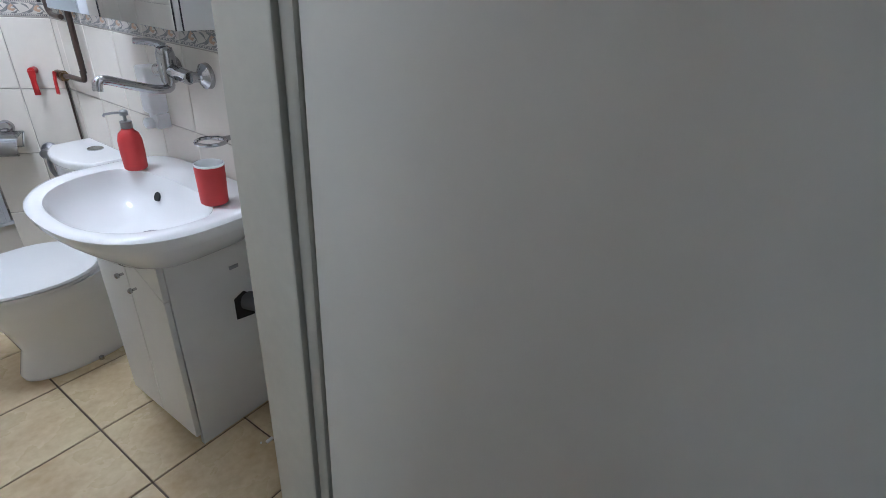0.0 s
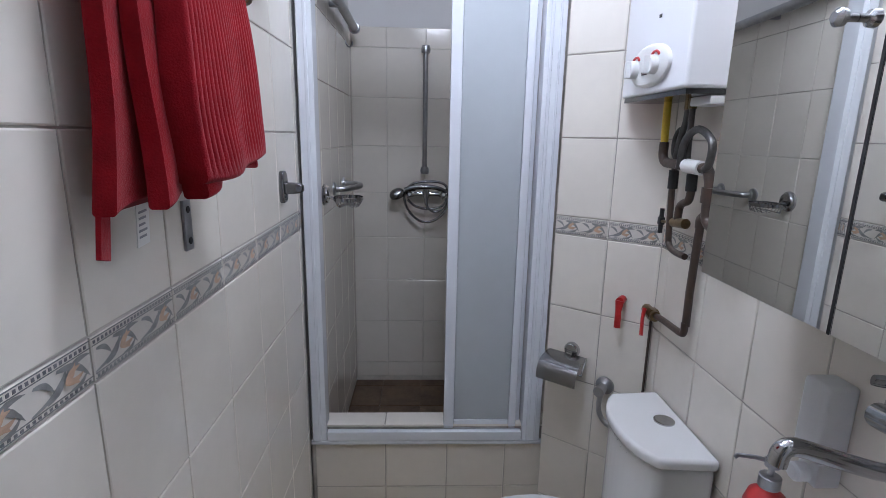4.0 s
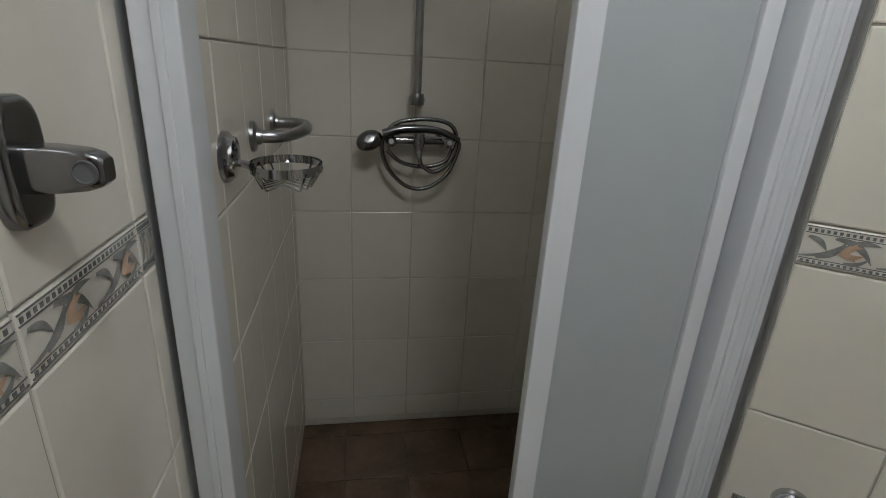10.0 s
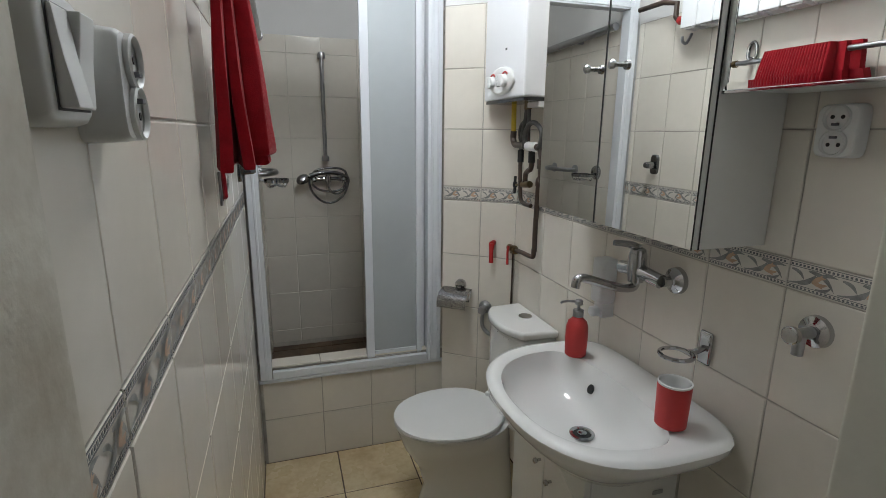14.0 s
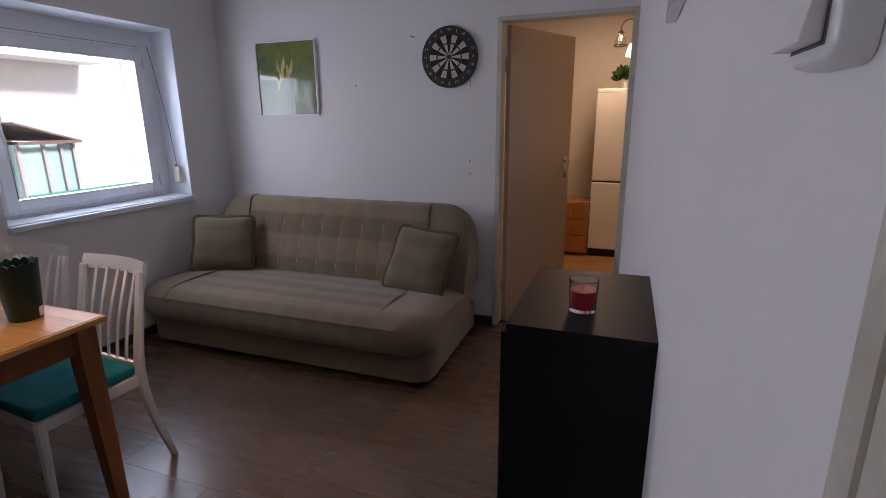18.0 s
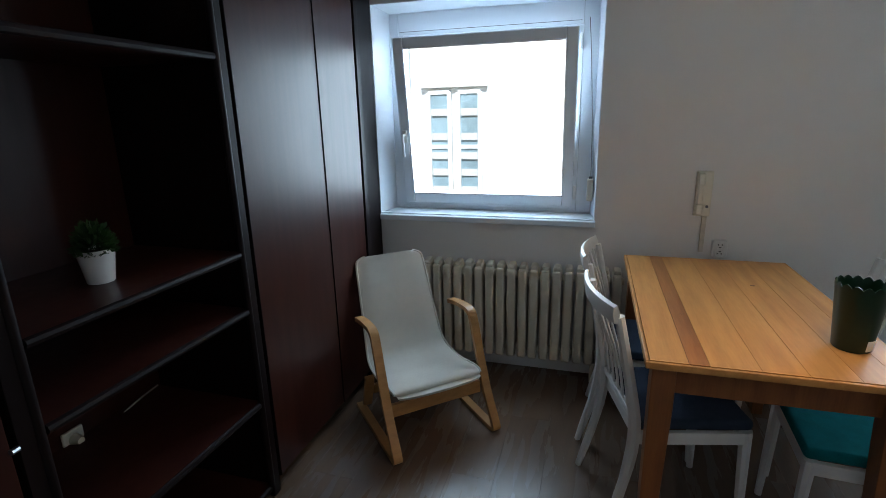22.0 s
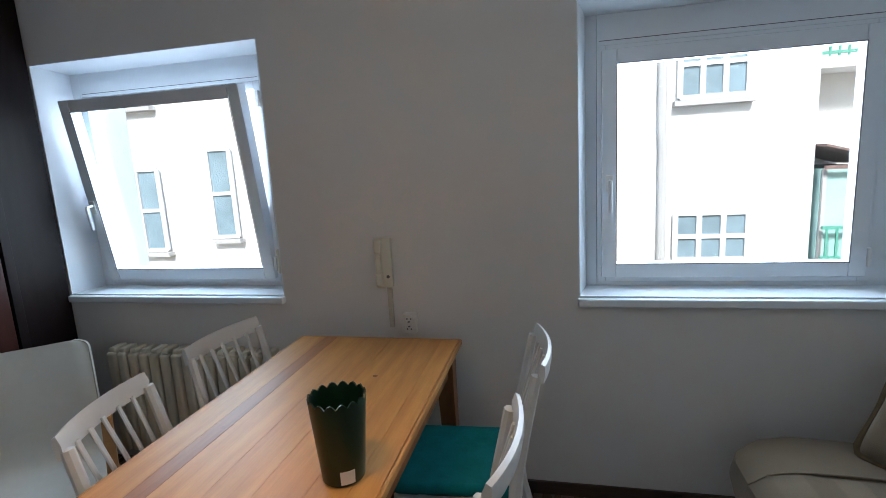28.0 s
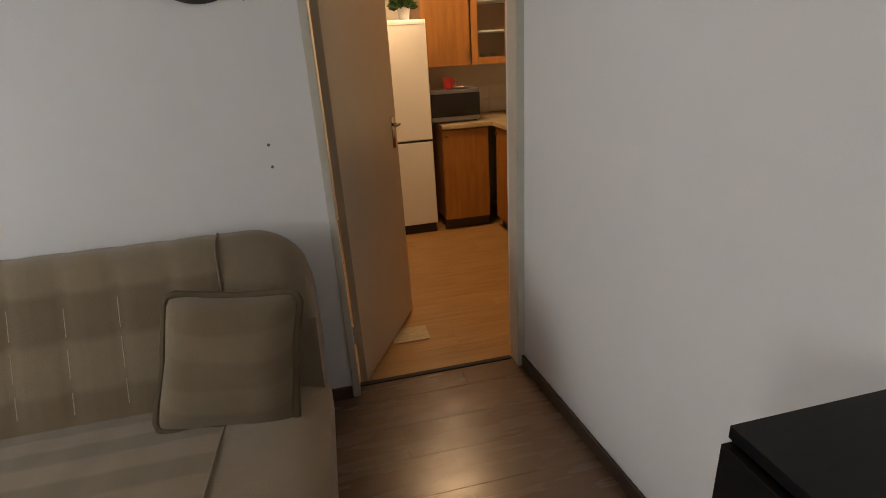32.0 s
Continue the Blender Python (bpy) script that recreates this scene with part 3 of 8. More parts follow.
# ---- bathroom: basin, toilet and fittings ----
def outline(cx, cy, front, back, half, n=40, power=2.4, rear=5.0):
    """A basin-like outline: round to the front (-x), flatter at the back."""
    pts = []
    for i in range(n):
        a = 2 * math.pi * i / n
        c, s = math.cos(a), math.sin(a)
        reach = back if c > 0 else front
        k = rear if c > 0 else power
        r = (abs(c) ** k + abs(s) ** k) ** (-1 / k)
        pts.append((cx + reach * c * r, cy + half * s * r))
    return pts


def ringed(rings, close_first=True, close_last=True):
    """A skin through rings of points that have the same count."""
    bm = bmesh.new()
    vs = [[bm.verts.new(p) for p in ring] for ring in rings]
    n = len(vs[0])
    for a, b in zip(vs, vs[1:]):
        for i in range(n):
            bm.faces.new((a[i], a[(i + 1) % n], b[(i + 1) % n], b[i]))
    if close_first:
        bm.faces.new(vs[0][::-1])
    if close_last:
        bm.faces.new(vs[-1])
    bmesh.ops.recalc_face_normals(bm, faces=bm.faces[:])
    return bm


def washbasin():
    t = thing("washbasin", pose(1.064, -1.105, 0.80), "white ceramic washbasin with chrome drain above its cabinet", "washbasin")

    def at(front, back, half, z, shift=0.0, power=2.4, rear=5.0):
        return [(x, y, z) for x, y in outline(-0.20 + shift, 0, front, back, half, 64, power, rear)]
    rings = [at(0.10, 0.14, 0.13, -0.085), at(0.155, 0.19, 0.19, -0.05), at(0.205, 0.198, 0.242, 0.0), at(0.236, 0.20, 0.276, 0.035), at(0.251, 0.20, 0.292, 0.058),
             at(0.254, 0.199, 0.295, 0.074), at(0.247, 0.196, 0.289, 0.081), at(0.236, 0.19, 0.280, 0.083), at(0.220, 0.120, 0.255, 0.0815, -0.004, 2.4, 3.0), at(0.212, 0.090, 0.240, 0.0785, -0.008, 2.35, 2.4)]
    # the bowl sinks in one smooth round to the drain
    for j in range(1, 13):
        q = j / 12 * math.pi / 2
        r = math.cos(q) ** 0.85
        rings.append(at(0.031 + 0.176 * r, 0.030 + 0.055 * r, 0.033 + 0.202 * r, 0.076 - 0.120 * math.sin(q) ** 0.92, -0.026 + 0.018 * r, 2.3, 2.2))
    part("bowl", ringed(rings), M["ceramic"], t)
    d = part("drain", joined(moved(lathe([(0.030, -0.043), (0.032, -0.038), (0.024, -0.037), (0.020, -0.042)], 20), pose(-0.226, 0, 0)), moved(lathe([(0.012, -0.042), (0.012, -0.036), (0.008, -0.034)], 12), pose(-0.226, 0, 0))), M["chrome"], t, "chrome drain")
    part("drain_hole", moved(lathe([(0.0215, -0.041), (0.0215, -0.0395)], 16), pose(-0.226, 0, 0)), M["rubber"], d)
    part("overflow_hole", moved(lathe([(0.0105, -0.010), (0.0105, 0.0035)], 18), pose(-0.140, 0.098, 0.020, 0, -58, 22) @ Matrix.Diagonal((1.25, 0.85, 1, 1))), M["rubber"], t, "dark oval overflow hole")
    return t


def basin_cabinet():
    t = thing("basin_cabinet", pose(1.062, -1.01, BF), "white lacquered basin cabinet with two doors", "cabinet")
    x0, x1, y0, y1, h = -0.255, 0.0, -0.195, 0.185, 0.665
    part("side_panel", box(x0, x1, y0, y0 + 0.016, 0, h, 0.0015), M["lacquer"], t)
    part("side_panel", box(x0, x1, y1 - 0.016, y1, 0, h, 0.0015), M["lacquer"], t)
    part("bottom_panel", box(x0 + 0.002, x1, y0 + 0.017, y1 - 0.017, 0.05, 0.066), M["lacquer"], t)
    part("plinth", box(x0 + 0.012, x0 + 0.026, y0 + 0.017, y1 - 0.017, 0, 0.048), M["lacquer"], t)
    part("inner_back", box(x1 - 0.01, x1 - 0.006, y0 + 0.018, y1 - 0.018, 0.07, h - 0.01), M["dark_gap"], t)
    # the apron follows the round of the basin
    ap = prism([(y0 + 0.002, 0.56), (y0 + 0.165, 0.645), (y0 + 0.165, 0.664), (y0 + 0.002, 0.664)], 0, 0.016)
    moved(ap, Matrix(((0, 0, 1, x0 - 0.018), (1, 0, 0, 0), (0, 1, 0, 0), (0, 0, 0, 1))))
    part("apron", ap, M["lacquer"], t)
    for ya, yb, za, zb, ky, kz in ((y0 + 0.002, y0 + 0.19, 0.555, 0.652, y0 + 0.150, 0.545), (y0 + 0.194, y1 - 0.002, 0.660, 0.600, y0 + 0.212, 0.570)):
        dm = prism([(ya, 0.045), (yb, 0.045), (yb, zb), (ya, za)], 0, 0.016, 0.002)
        moved(dm, Matrix(((0, 0, 1, x0 - 0.018), (1, 0, 0, 0), (0, 1, 0, 0), (0, 0, 0, 1))))
        d = part("door", dm, M["lacquer"], t)
        part("knob", moved(lathe([(0.004, 0), (0.004, 0.010), (0.008, 0.014), (0.008, 0.020), (0.004, 0.023)], 12), pose(x0 - 0.018, ky, kz, 0, -90, 0)), M["chrome"], d, "small chrome knob")
    # the panel is whole; a near-black sheet draws the hole's shade
    part("cut_out", moved(prism([(-0.075, 0.395), (-0.012, 0.385), (-0.008, 0.46), (-0.04, 0.485), (-0.075, 0.47)], 0, 0.002), Matrix(((1, 0, 0, 0), (0, 0, -1, y0 - 0.0005), (0, 1, 0, 0), (0, 0, 0, 1)))), M["dark_gap"], t, "dark sheet for the shade in the rough waste pipe cut-out")
    part("waste_pipe", moved(lathe([(0.030, 0), (0.030, 0.055), (0.026, 0.055), (0.026, 0.01)], 20), pose(-0.030, y0 + 0.004, 0.445, 90, 0, 20)), M["gasket"], t, "dark grey waste pipe stub")
    part("catch", box(-0.075, -0.045, y0 - 0.004, y0 - 0.001, 0.575, 0.587, 0.001), M["steel"], t)
    return t


def toilet():
    t = thing("toilet", pose(1.05, -0.443, BF), "white ceramic close-coupled toilet with closed seat", "toilet")

    def oval(cx, a, b, z, back=None, n=40, k=2.15):
        return [(cx + (a if math.cos(q) < 0 else (back or a)) * math.copysign(abs(math.cos(q)) ** (2 / k), math.cos(q)), b * math.copysign(abs(math.sin(q)) ** (2 / k), math.sin(q)), z)
                for q in (2 * math.pi * i / n for i in range(n))]
    part("bowl", ringed([oval(-0.27, 0.20, 0.088, 0.0, 0.20), oval(-0.27, 0.205, 0.092, 0.02, 0.20), oval(-0.27, 0.175, 0.078, 0.12, 0.19), oval(-0.28, 0.19, 0.095, 0.21, 0.19),
                         oval(-0.30, 0.225, 0.145, 0.30, 0.20), oval(-0.31, 0.235, 0.170, 0.36, 0.20), oval(-0.31, 0.235, 0.172, 0.385, 0.20)]), M["ceramic"], t)
    part("seat", ringed([oval(-0.325, 0.215, 0.165, 0.387, 0.18), oval(-0.325, 0.232, 0.180, 0.390, 0.185), oval(-0.325, 0.232, 0.180, 0.400, 0.185)]), M["plastic"], t)
    part("seat_lid", ringed([oval(-0.325, 0.224, 0.174, 0.402, 0.185), oval(-0.325, 0.234, 0.182, 0.405, 0.188), oval(-0.325, 0.232, 0.180, 0.413, 0.186), oval(-0.325, 0.20, 0.15, 0.420, 0.16), oval(-0.325, 0.10, 0.07, 0.422, 0.08)]), M["plastic"], t)
    def tank(grow, z0, z1, bevel):
        front = [(-0.172 - grow + 0.050 * (abs(f) ** 2.4), f * (0.150 + grow)) for f in (-1 + k / 6 for k in range(13))]
        return prism(front + [(0.014, 0.160 + grow), (0.014, -0.160 - grow)], z0, z1, bevel, 3)
    part("cistern", tank(-0.008, 0.36, 0.735, 0.014), M["ceramic"], t)
    ld = part("cistern_lid", tank(0.002, 0.737, 0.768, 0.011), M["ceramic"], t)
    part("flush_button", moved(lathe([(0.026, 0.766), (0.026, 0.771), (0.021, 0.773), (0.012, 0.7705)], 22), pose(-0.040, 0.004, 0)), M["chrome"], ld, "round chrome flush button")
    for s in (-0.07, 0.07):
        part("hinge", moved(lathe([(0.014, 0.387), (0.014, 0.425), (0.010, 0.430)], 12), pose(-0.155, s, 0)), M["plastic"], t)
    part("floor_bolt", moved(lathe([(0.009, 0), (0.009, 0.012), (0.005, 0.016)], 10), pose(-0.25, -0.094, 0.0)), M["chrome"], t)
    return t


def wall_faucet():
    t = thing("basin_faucet", pose(1.066, -1.045, 1.155), "chrome wall-mounted single-lever basin mixer with long spout", "faucet")
    for y in (-0.078, 0.072):
        part("rosette", moved(lathe([(0.034, 0), (0.032, 0.012), (0.018, 0.022), (0.013, 0.03), (0.013, 0.05)], 24), pose(0, y, 0, 0, -90, 0)), M["chrome"], t)
    part("body", joined(tube([(-0.05, -0.078, 0), (-0.06, 0.0, 0.01), (-0.05, 0.072, 0)], 0.018, 14, True), moved(lathe([(0.020, -0.03), (0.023, 0.0), (0.023, 0.04), (0.019, 0.055), (0.010, 0.06)], 20), pose(-0.062, 0, 0.01))), M["chrome"], t)
    part("spout", joined(tube([(-0.062, 0.0, -0.012), (-0.066, 0.0, -0.034), (-0.10, 0.0, -0.035), (-0.16, 0.0, -0.018), (-0.215, 0.0, 0.0), (-0.235, 0.0, -0.002), (-0.240, 0, -0.022)], 0.0115, 12, True)), M["chrome"], t)
    part("lever", tube([(-0.062, 0.0, 0.066), (-0.085, 0.004, 0.078), (-0.13, 0.012, 0.084)], [0.013, 0.011, 0.010, 0.010, 0.010, 0.009, 0.009, 0.009, 0.008, 0.008, 0.008, 0.008, 0.007], 10, True, flat=0.55), M["chrome"], t)
    return t


washbasin(), basin_cabinet(), toilet(), wall_faucet()


def dispenser_bottle():
    t = thing("soap_bottle", pose(0.925, -0.918, 0.8835), "matt red soap bottle with a chrome pump on the basin", "soap bottle")
    part("bottle", lathe([(0.026, 0), (0.030, 0.004), (0.0315, 0.05), (0.031, 0.085), (0.026, 0.103), (0.016, 0.112), (0.014, 0.118)], 28), M["red"], t)
    part("collar", moved(lathe([(0.0155, 0.118), (0.0155, 0.136), (0.012, 0.138)], 18), pose(0, 0, 0)), M["steel"], t)
    part("pump_head", joined(lathe([(0.0045, 0.137), (0.0045, 0.152), (0.011, 0.153), (0.011, 0.164), (0.008, 0.167)], 14), tube([(0, 0, 0.160), (-0.02, 0.012, 0.160), (-0.040, 0.022, 0.157), (-0.043, 0.024, 0.152)], 0.0035, 8)), M["steel"], t)


def cup():
    t = thing("bathroom_cup", pose(0.93, -1.292, 0.8835), "matt red cup with a white rim and inside on the basin", "cup")
    part("cup_body", lathe([(0.002, 0.0), (0.028, 0), (0.033, 0.004), (0.0355, 0.09), (0.0355, 0.100)], 28, False), M["red"], t)
    part("rim", lathe([(0.0355, 0.100), (0.036, 0.104), (0.033, 0.105), (0.031, 0.10), (0.030, 0.012)], 28, False), M["ceramic"], t, "white ceramic rim")
    part("cup_bottom", lathe([(0.030, 0.008), (0.030, 0.012)], 20), M["ceramic"], t)


dispenser_bottle(), cup()


def on_right(name, y, z, label, category):
    return thing(name, pose(1.067, y, z), label, category)


def clear_dispenser():
    t = on_right("wall_soap_dispenser", -0.868, 0.972, "clear plastic wall soap dispenser", "soap dispenser")
    part("tank", box(-0.055, -0.002, -0.027, 0.027, 0.045, 0.180, 0.008, 3), M["clear_plastic"], t)
    part("push_button", moved(lathe([(0.016, 0), (0.016, 0.018), (0.012, 0.022)], 16), pose(-0.046, 0, 0.018, 0, -90, 0)), M["clear_plastic"], t)
    part("bracket", box(-0.042, -0.001, -0.022, 0.022, 0.0, 0.043, 0.004), M["clear_plastic"], t)


M["clear_plastic"] = material("cloudy_plastic", (0.93, 0.94, 0.95), 0.30, noise_scale=6, amount=0.05)
M["clear_plastic"].node_tree.nodes["Principled BSDF"].inputs["Transmission Weight"].default_value = 0.55
M["clear_plastic"].node_tree.nodes["Principled BSDF"].inputs["IOR"].default_value = 1.15
clear_dispenser()

ring = on_right("cup_ring_holder", -1.235, 1.025, "chrome wall ring holder for a tumbler", "holder")
part("plate", box(-0.010, -0.001, -0.018, 0.018, -0.040, 0.040, 0.006, 3), M["chrome"], ring)
part("arm", tube([(-0.008, 0, 0.0), (-0.03, 0.0, -0.006), (-0.055, 0.0, -0.006)], 0.007, 10, True), M["chrome"], ring)
part("ring", tube([(-0.088 + 0.036 * math.cos(a), 0.036 * math.sin(a), -0.006) for a in (2 * math.pi * i / 24 for i in range(24))], 0.005, 8, closed=True), M["chrome"], ring)

valve = on_right("angle_valve", -1.468, 1.157, "chrome angle valve for a washing machine", "valve")
part("rosette", moved(lathe([(0.031, 0), (0.029, 0.010), (0.016, 0.014), (0.012, 0.016)], 22), pose(0, 0, 0, 0, -90, 0)), M["chrome"], valve)
part("body", joined(tube([(-0.01, 0, 0), (-0.055, 0, 0)], 0.011, 12), tube([(-0.042, 0, -0.004), (-0.042, 0, -0.040)], [0.011, 0.010], 12)), M["steel"], valve)
part("handle", moved(lathe([(0.008, 0), (0.016, 0.004), (0.017, 0.014), (0.012, 0.018)], 14), pose(-0.054, 0.0, 0.0, 0, -90, 0)), M["chrome"], valve)


def double_socket(m, label, mat, deep=0.026):
    """Two round wells run into each other on one thick rounded plate."""
    t = thing("double_socket", m, label, "socket")
    w, h = 0.036, 0.045
    ring_ = [(w * math.copysign(abs(math.cos(q)) ** 0.32, math.cos(q)), h * math.copysign(abs(math.sin(q)) ** 0.32, math.sin(q))) for q in (2 * math.pi * i / 48 for i in range(48))]
    body = ringed([[(-x_, y * k, z * k) for y, z in ring_] for x_, k in ((0.0005, 1.0), (deep * 0.6, 0.99), (deep * 0.9, 0.965), (deep, 0.91))])
    part("plate", body, mat, t)
    for z in (0.0205, -0.0205):
        s = part("socket_well", moved(lathe([(0.0225, deep - 0.002), (0.0225, deep + 0.004), (0.0205, deep + 0.0055), (0.0190, deep + 0.0040), (0.0180, deep + 0.0012)], 26, False), pose(0, 0, z, 0, -90, 0)), mat, t)
        for y in (-0.0085, 0.0085):
            part("pin_hole", moved(lathe([(0.0034, deep + 0.0002), (0.0034, deep + 0.0010)], 10), pose(0, y, z * 1.12, 0, -90, 0)), M["ink"], s)
        part("earth_pin", box(-deep - 0.007, -deep - 0.0002, -0.0050, 0.0050, z * 0.52 - 0.0022, z * 0.52 + 0.0022, 0.001), M["gasket"], s)
    return t


double_socket(pose(1.067, -1.453, 1.515), "white double wall socket under the mirrored cabinet", M["plastic"])


# mirror cabinet
mc = thing("mirror_cabinet", pose(1.066, -1.032, 1.291), "white wall cabinet with two mirrored doors", "cabinet")
part("side_panel", box(-0.166, 0, -0.305, -0.289, 0, 0.66, 0.001), M["lacquer"], mc)
part("side_panel", box(-0.166, 0, 0.284, 0.300, 0, 0.66, 0.001), M["lacquer"], mc)
part("bottom_panel", box(-0.166, 0, -0.288, 0.283, 0.0, 0.016), M["lacquer"], mc)
part("top_panel", box(-0.166, 0, -0.288, 0.283, 0.644, 0.66), M["lacquer"], mc)
for y0, y1, ky in ((-0.304, 0.012, -0.038), (0.016, 0.300, 0.060)):
    d = part("mirror_door", box(-0.184, -0.180, y0, y1, 0.0, 0.66, 0.0008), M["mirror"], mc, "mirrored door", smooth=False)
    part("door_board", box(-0.1795, -0.168, y0, y1, 0.0, 0.66), M["lacquer"], d)
    part("knob", moved(lathe([(0.005, 0), (0.005, 0.012), (0.010, 0.015), (0.011, 0.022), (0.006, 0.027)], 14), pose(-0.1845, ky, 0.366, 0, -90, 0)), M["chrome"], d, "chrome knob")

# black strips laid on to draw the shaded gaps round the doors
part("door_gap", box(-0.1848, -0.1844, 0.0115, 0.0165, 0.0, 0.66), M["rubber"], mc, "dark strip for the shade between the mirrored doors")
part("edge_seal", box(-0.1844, -0.1815, -0.3052, -0.3043, 0.0, 0.66), M["rubber"], mc, "dark edge of the mirrored door")
part("edge_seal", box(-0.1685, -0.1655, -0.3062, -0.3052, 0.0, 0.66), M["rubber"], mc, "dark strip for the shade behind the mirrored door")
ms = thing("upper_mirror_cabinet", pose(1.066, -1.345, 1.583), "white wall cabinet with mirrored doors and a chrome edge", "cabinet")
part("side_panel", box(-0.160, 0, -0.016, 0.0, 0.0, 0.52, 0.001), M["lacquer"], ms)
part("side_panel", box(-0.160, 0, -0.402, -0.386, 0.0, 0.52, 0.001), M["lacquer"], ms)
part("bottom_panel", box(-0.160, 0, -0.385, -0.017, 0.0, 0.016), M["lacquer"], ms)
part("top_panel", box(-0.160, 0, -0.385, -0.017, 0.504, 0.52), M["lacquer"], ms)
for y0, y1 in ((-0.290, 0.0), (-0.402, -0.292)):
    def rim_of(x, e):
        return [(x, y0 + e, e), (x, y1 - e, e), (x, y1 - e, 0.52 - e), (x, y0 + e, 0.52 - e)]
    pane_ = ringed([rim_of(-0.163, 0.0), rim_of(-0.1665, 0.0), rim_of(-0.1680, 0.013)])
    part("mirror_door", pane_, M["mirror"], ms, "mirrored door with bevelled edges", smooth=False)
part("bottom_trim", box(-0.1690, -0.1610, -0.402, 0.0, -0.006, -0.0005, 0.001), M["chrome"], ms, "thin chrome edge under the doors")


# boiler and its pipes
bo = thing("gas_water_heater", pose(0.988, -0.335, 1.624), "white enamelled gas water heater on the wall", "water heater")
part("casing", box(-0.062, 0.068, -0.172, 0.172, 0, 0.62, 0.008, 3), M["enamel"], bo)
pl = part("control_panel", moved(lathe([(0.105, 0), (0.103, 0.008), (0.092, 0.013), (0.06, 0.014)], 32), Matrix.Translation((-0.0625, -0.0, 0.063)) @ Matrix.Diagonal((1, 1, 0.46, 1)) @ pose(0, 0, 0, 0, -90, 0)), M["plastic"], bo)
part("display", box(-0.080, -0.076, -0.014, 0.012, 0.042, 0.084, 0.001), M["black_gloss"], pl)
for y in (0.055, -0.050):
    k = part("knob", joined(moved(lathe([(0.022, 0), (0.021, 0.014), (0.018, 0.018)], 22), pose(-0.074, y, 0.060, 0, -90, 0)), box(-0.104, -0.076, y - 0.006, y + 0.006, 0.040, 0.080, 0.003)), M["plastic"], pl)
    part("scale_mark", tube([(-0.0775, y + 0.027 * math.cos(a), 0.062 + 0.027 * math.sin(a)) for a in (0.7 + 1.7 * i / 8 for i in range(9))], 0.003, 6), M["red"], k, "red scale arc")
part("status_light", box(-0.0635, -0.0615, -0.03, -0.018, 0.165, 0.172), M["ink"], bo)
part("bottom_plate", box(-0.055, 0.06, -0.165, 0.165, -0.012, -0.001), M["black_gloss"], bo)
part("connector_box", box(0.0, 0.055, -0.165, -0.08, -0.032, -0.013, 0.003), M["plastic"], bo)
part("flue_pipe", tube([(0.01, 0.0, 0.62), (0.01, 0.0, 0.93)], 0.055, 20), M["steel"], bo)

M["dark_hose"] = material("dark_braided_hose", (0.13, 0.125, 0.12), 0.4, 0.8, noise_scale=40, amount=0.2, bump=0.2, bump_scale=300)
PX = 1.030
pp = thing("boiler_pipes", pose(PX, -0.30, 1.60), "dark painted steel pipes under the water heater", "pipes")


def run(name, pts, r, mat, x=0.0, curved=False, label=""):
    part(name, tube([(x, y + 0.30, z - 1.60) for y, z in pts], r, 12, curved), mat, pp, label)


run("gas_pipe", [(-0.262, 1.616), (-0.268, 1.500)], 0.0095, M["gas_yellow"], -0.02, label="yellow gas pipe")
run("gas_elbow", [(-0.268, 1.512), (-0.268, 1.480), (-0.285, 1.462), (-0.320, 1.460), (-0.400, 1.459)], 0.0118, M["pipe"], -0.02, True)
run("joint_wrap", [(-0.392, 1.459), (-0.405, 1.459), (-0.450, 1.457), (-0.462, 1.457)], 0.0165, M["plastic"], -0.02, label="white sealing tape on a joint")
run("tee_pipe", [(-0.455, 1.457), (-0.485, 1.455), (-0.500, 1.430), (-0.506, 1.400)], 0.0118, M["pipe"], -0.02, True)
run("drop_pipe", [(-0.506, 1.410), (-0.504, 1.370), (-0.512, 1.345), (-0.535, 1.335), (-0.565, 1.333)], 0.0126, M["pipe"], -0.02, True)
run("union_nut", [(-0.506, 1.418), (-0.506, 1.385)], 0.0178, M["pipe"], -0.02)
run("brass_end", [(-0.545, 1.334), (-0.590, 1.330)], 0.0155, M["brass"], -0.02)
run("left_pipe", [(-0.298, 1.440), (-0.298, 1.380), (-0.308, 1.275), (-0.318, 1.250), (-0.345, 1.240), (-0.400, 1.239)], 0.0081, M["pipe"], 0.0, True)
run("sleeve", [(-0.297, 1.442), (-0.298, 1.395)], 0.012, M["rubber"], 0.0)
run("wall_riser", [(-0.424, 1.330), (-0.420, 1.256), (-0.416, 1.152), (-0.418, 1.066)], 0.0096, M["pipe"], 0.015)
run("wall_elbow", [(-0.418, 1.075), (-0.418, 1.050), (-0.400, 1.042), (-0.310, 1.040), (-0.262, 1.036)], 0.0089, M["pipe"], 0.012, True)
run("top_elbow", [(-0.424, 1.315), (-0.424, 1.335), (-0.436, 1.345)], 0.0118, M["pipe"], 0.015, True)
run("s_bend", [(-0.388, 1.440), (-0.390, 1.400), (-0.384, 1.375), (-0.362, 1.366), (-0.346, 1.352), (-0.343, 1.312)], 0.0096, M["pipe"], 0.0, True)
run("sleeve", [(-0.387, 1.440), (-0.389, 1.398)], 0.0125, M["rubber"], 0.0)
run("stop_valve", [(-0.325, 1.312), (-0.385, 1.318)], 0.0126, M["brass"], 0.0)
run("valve_spindle", [(-0.330, 1.311), (-0.262, 1.304)], 0.0044, M["brass"], 0.0)
part("valve_handle", joined(box(-0.008, 0.008, 0.034, 0.050, -0.306, -0.284, 0.004), tube([(0.0, 0.042, -0.328), (0.0, 0.042, -0.262)], 0.006, 10)), M["rubber"], pp, "black tap handle")
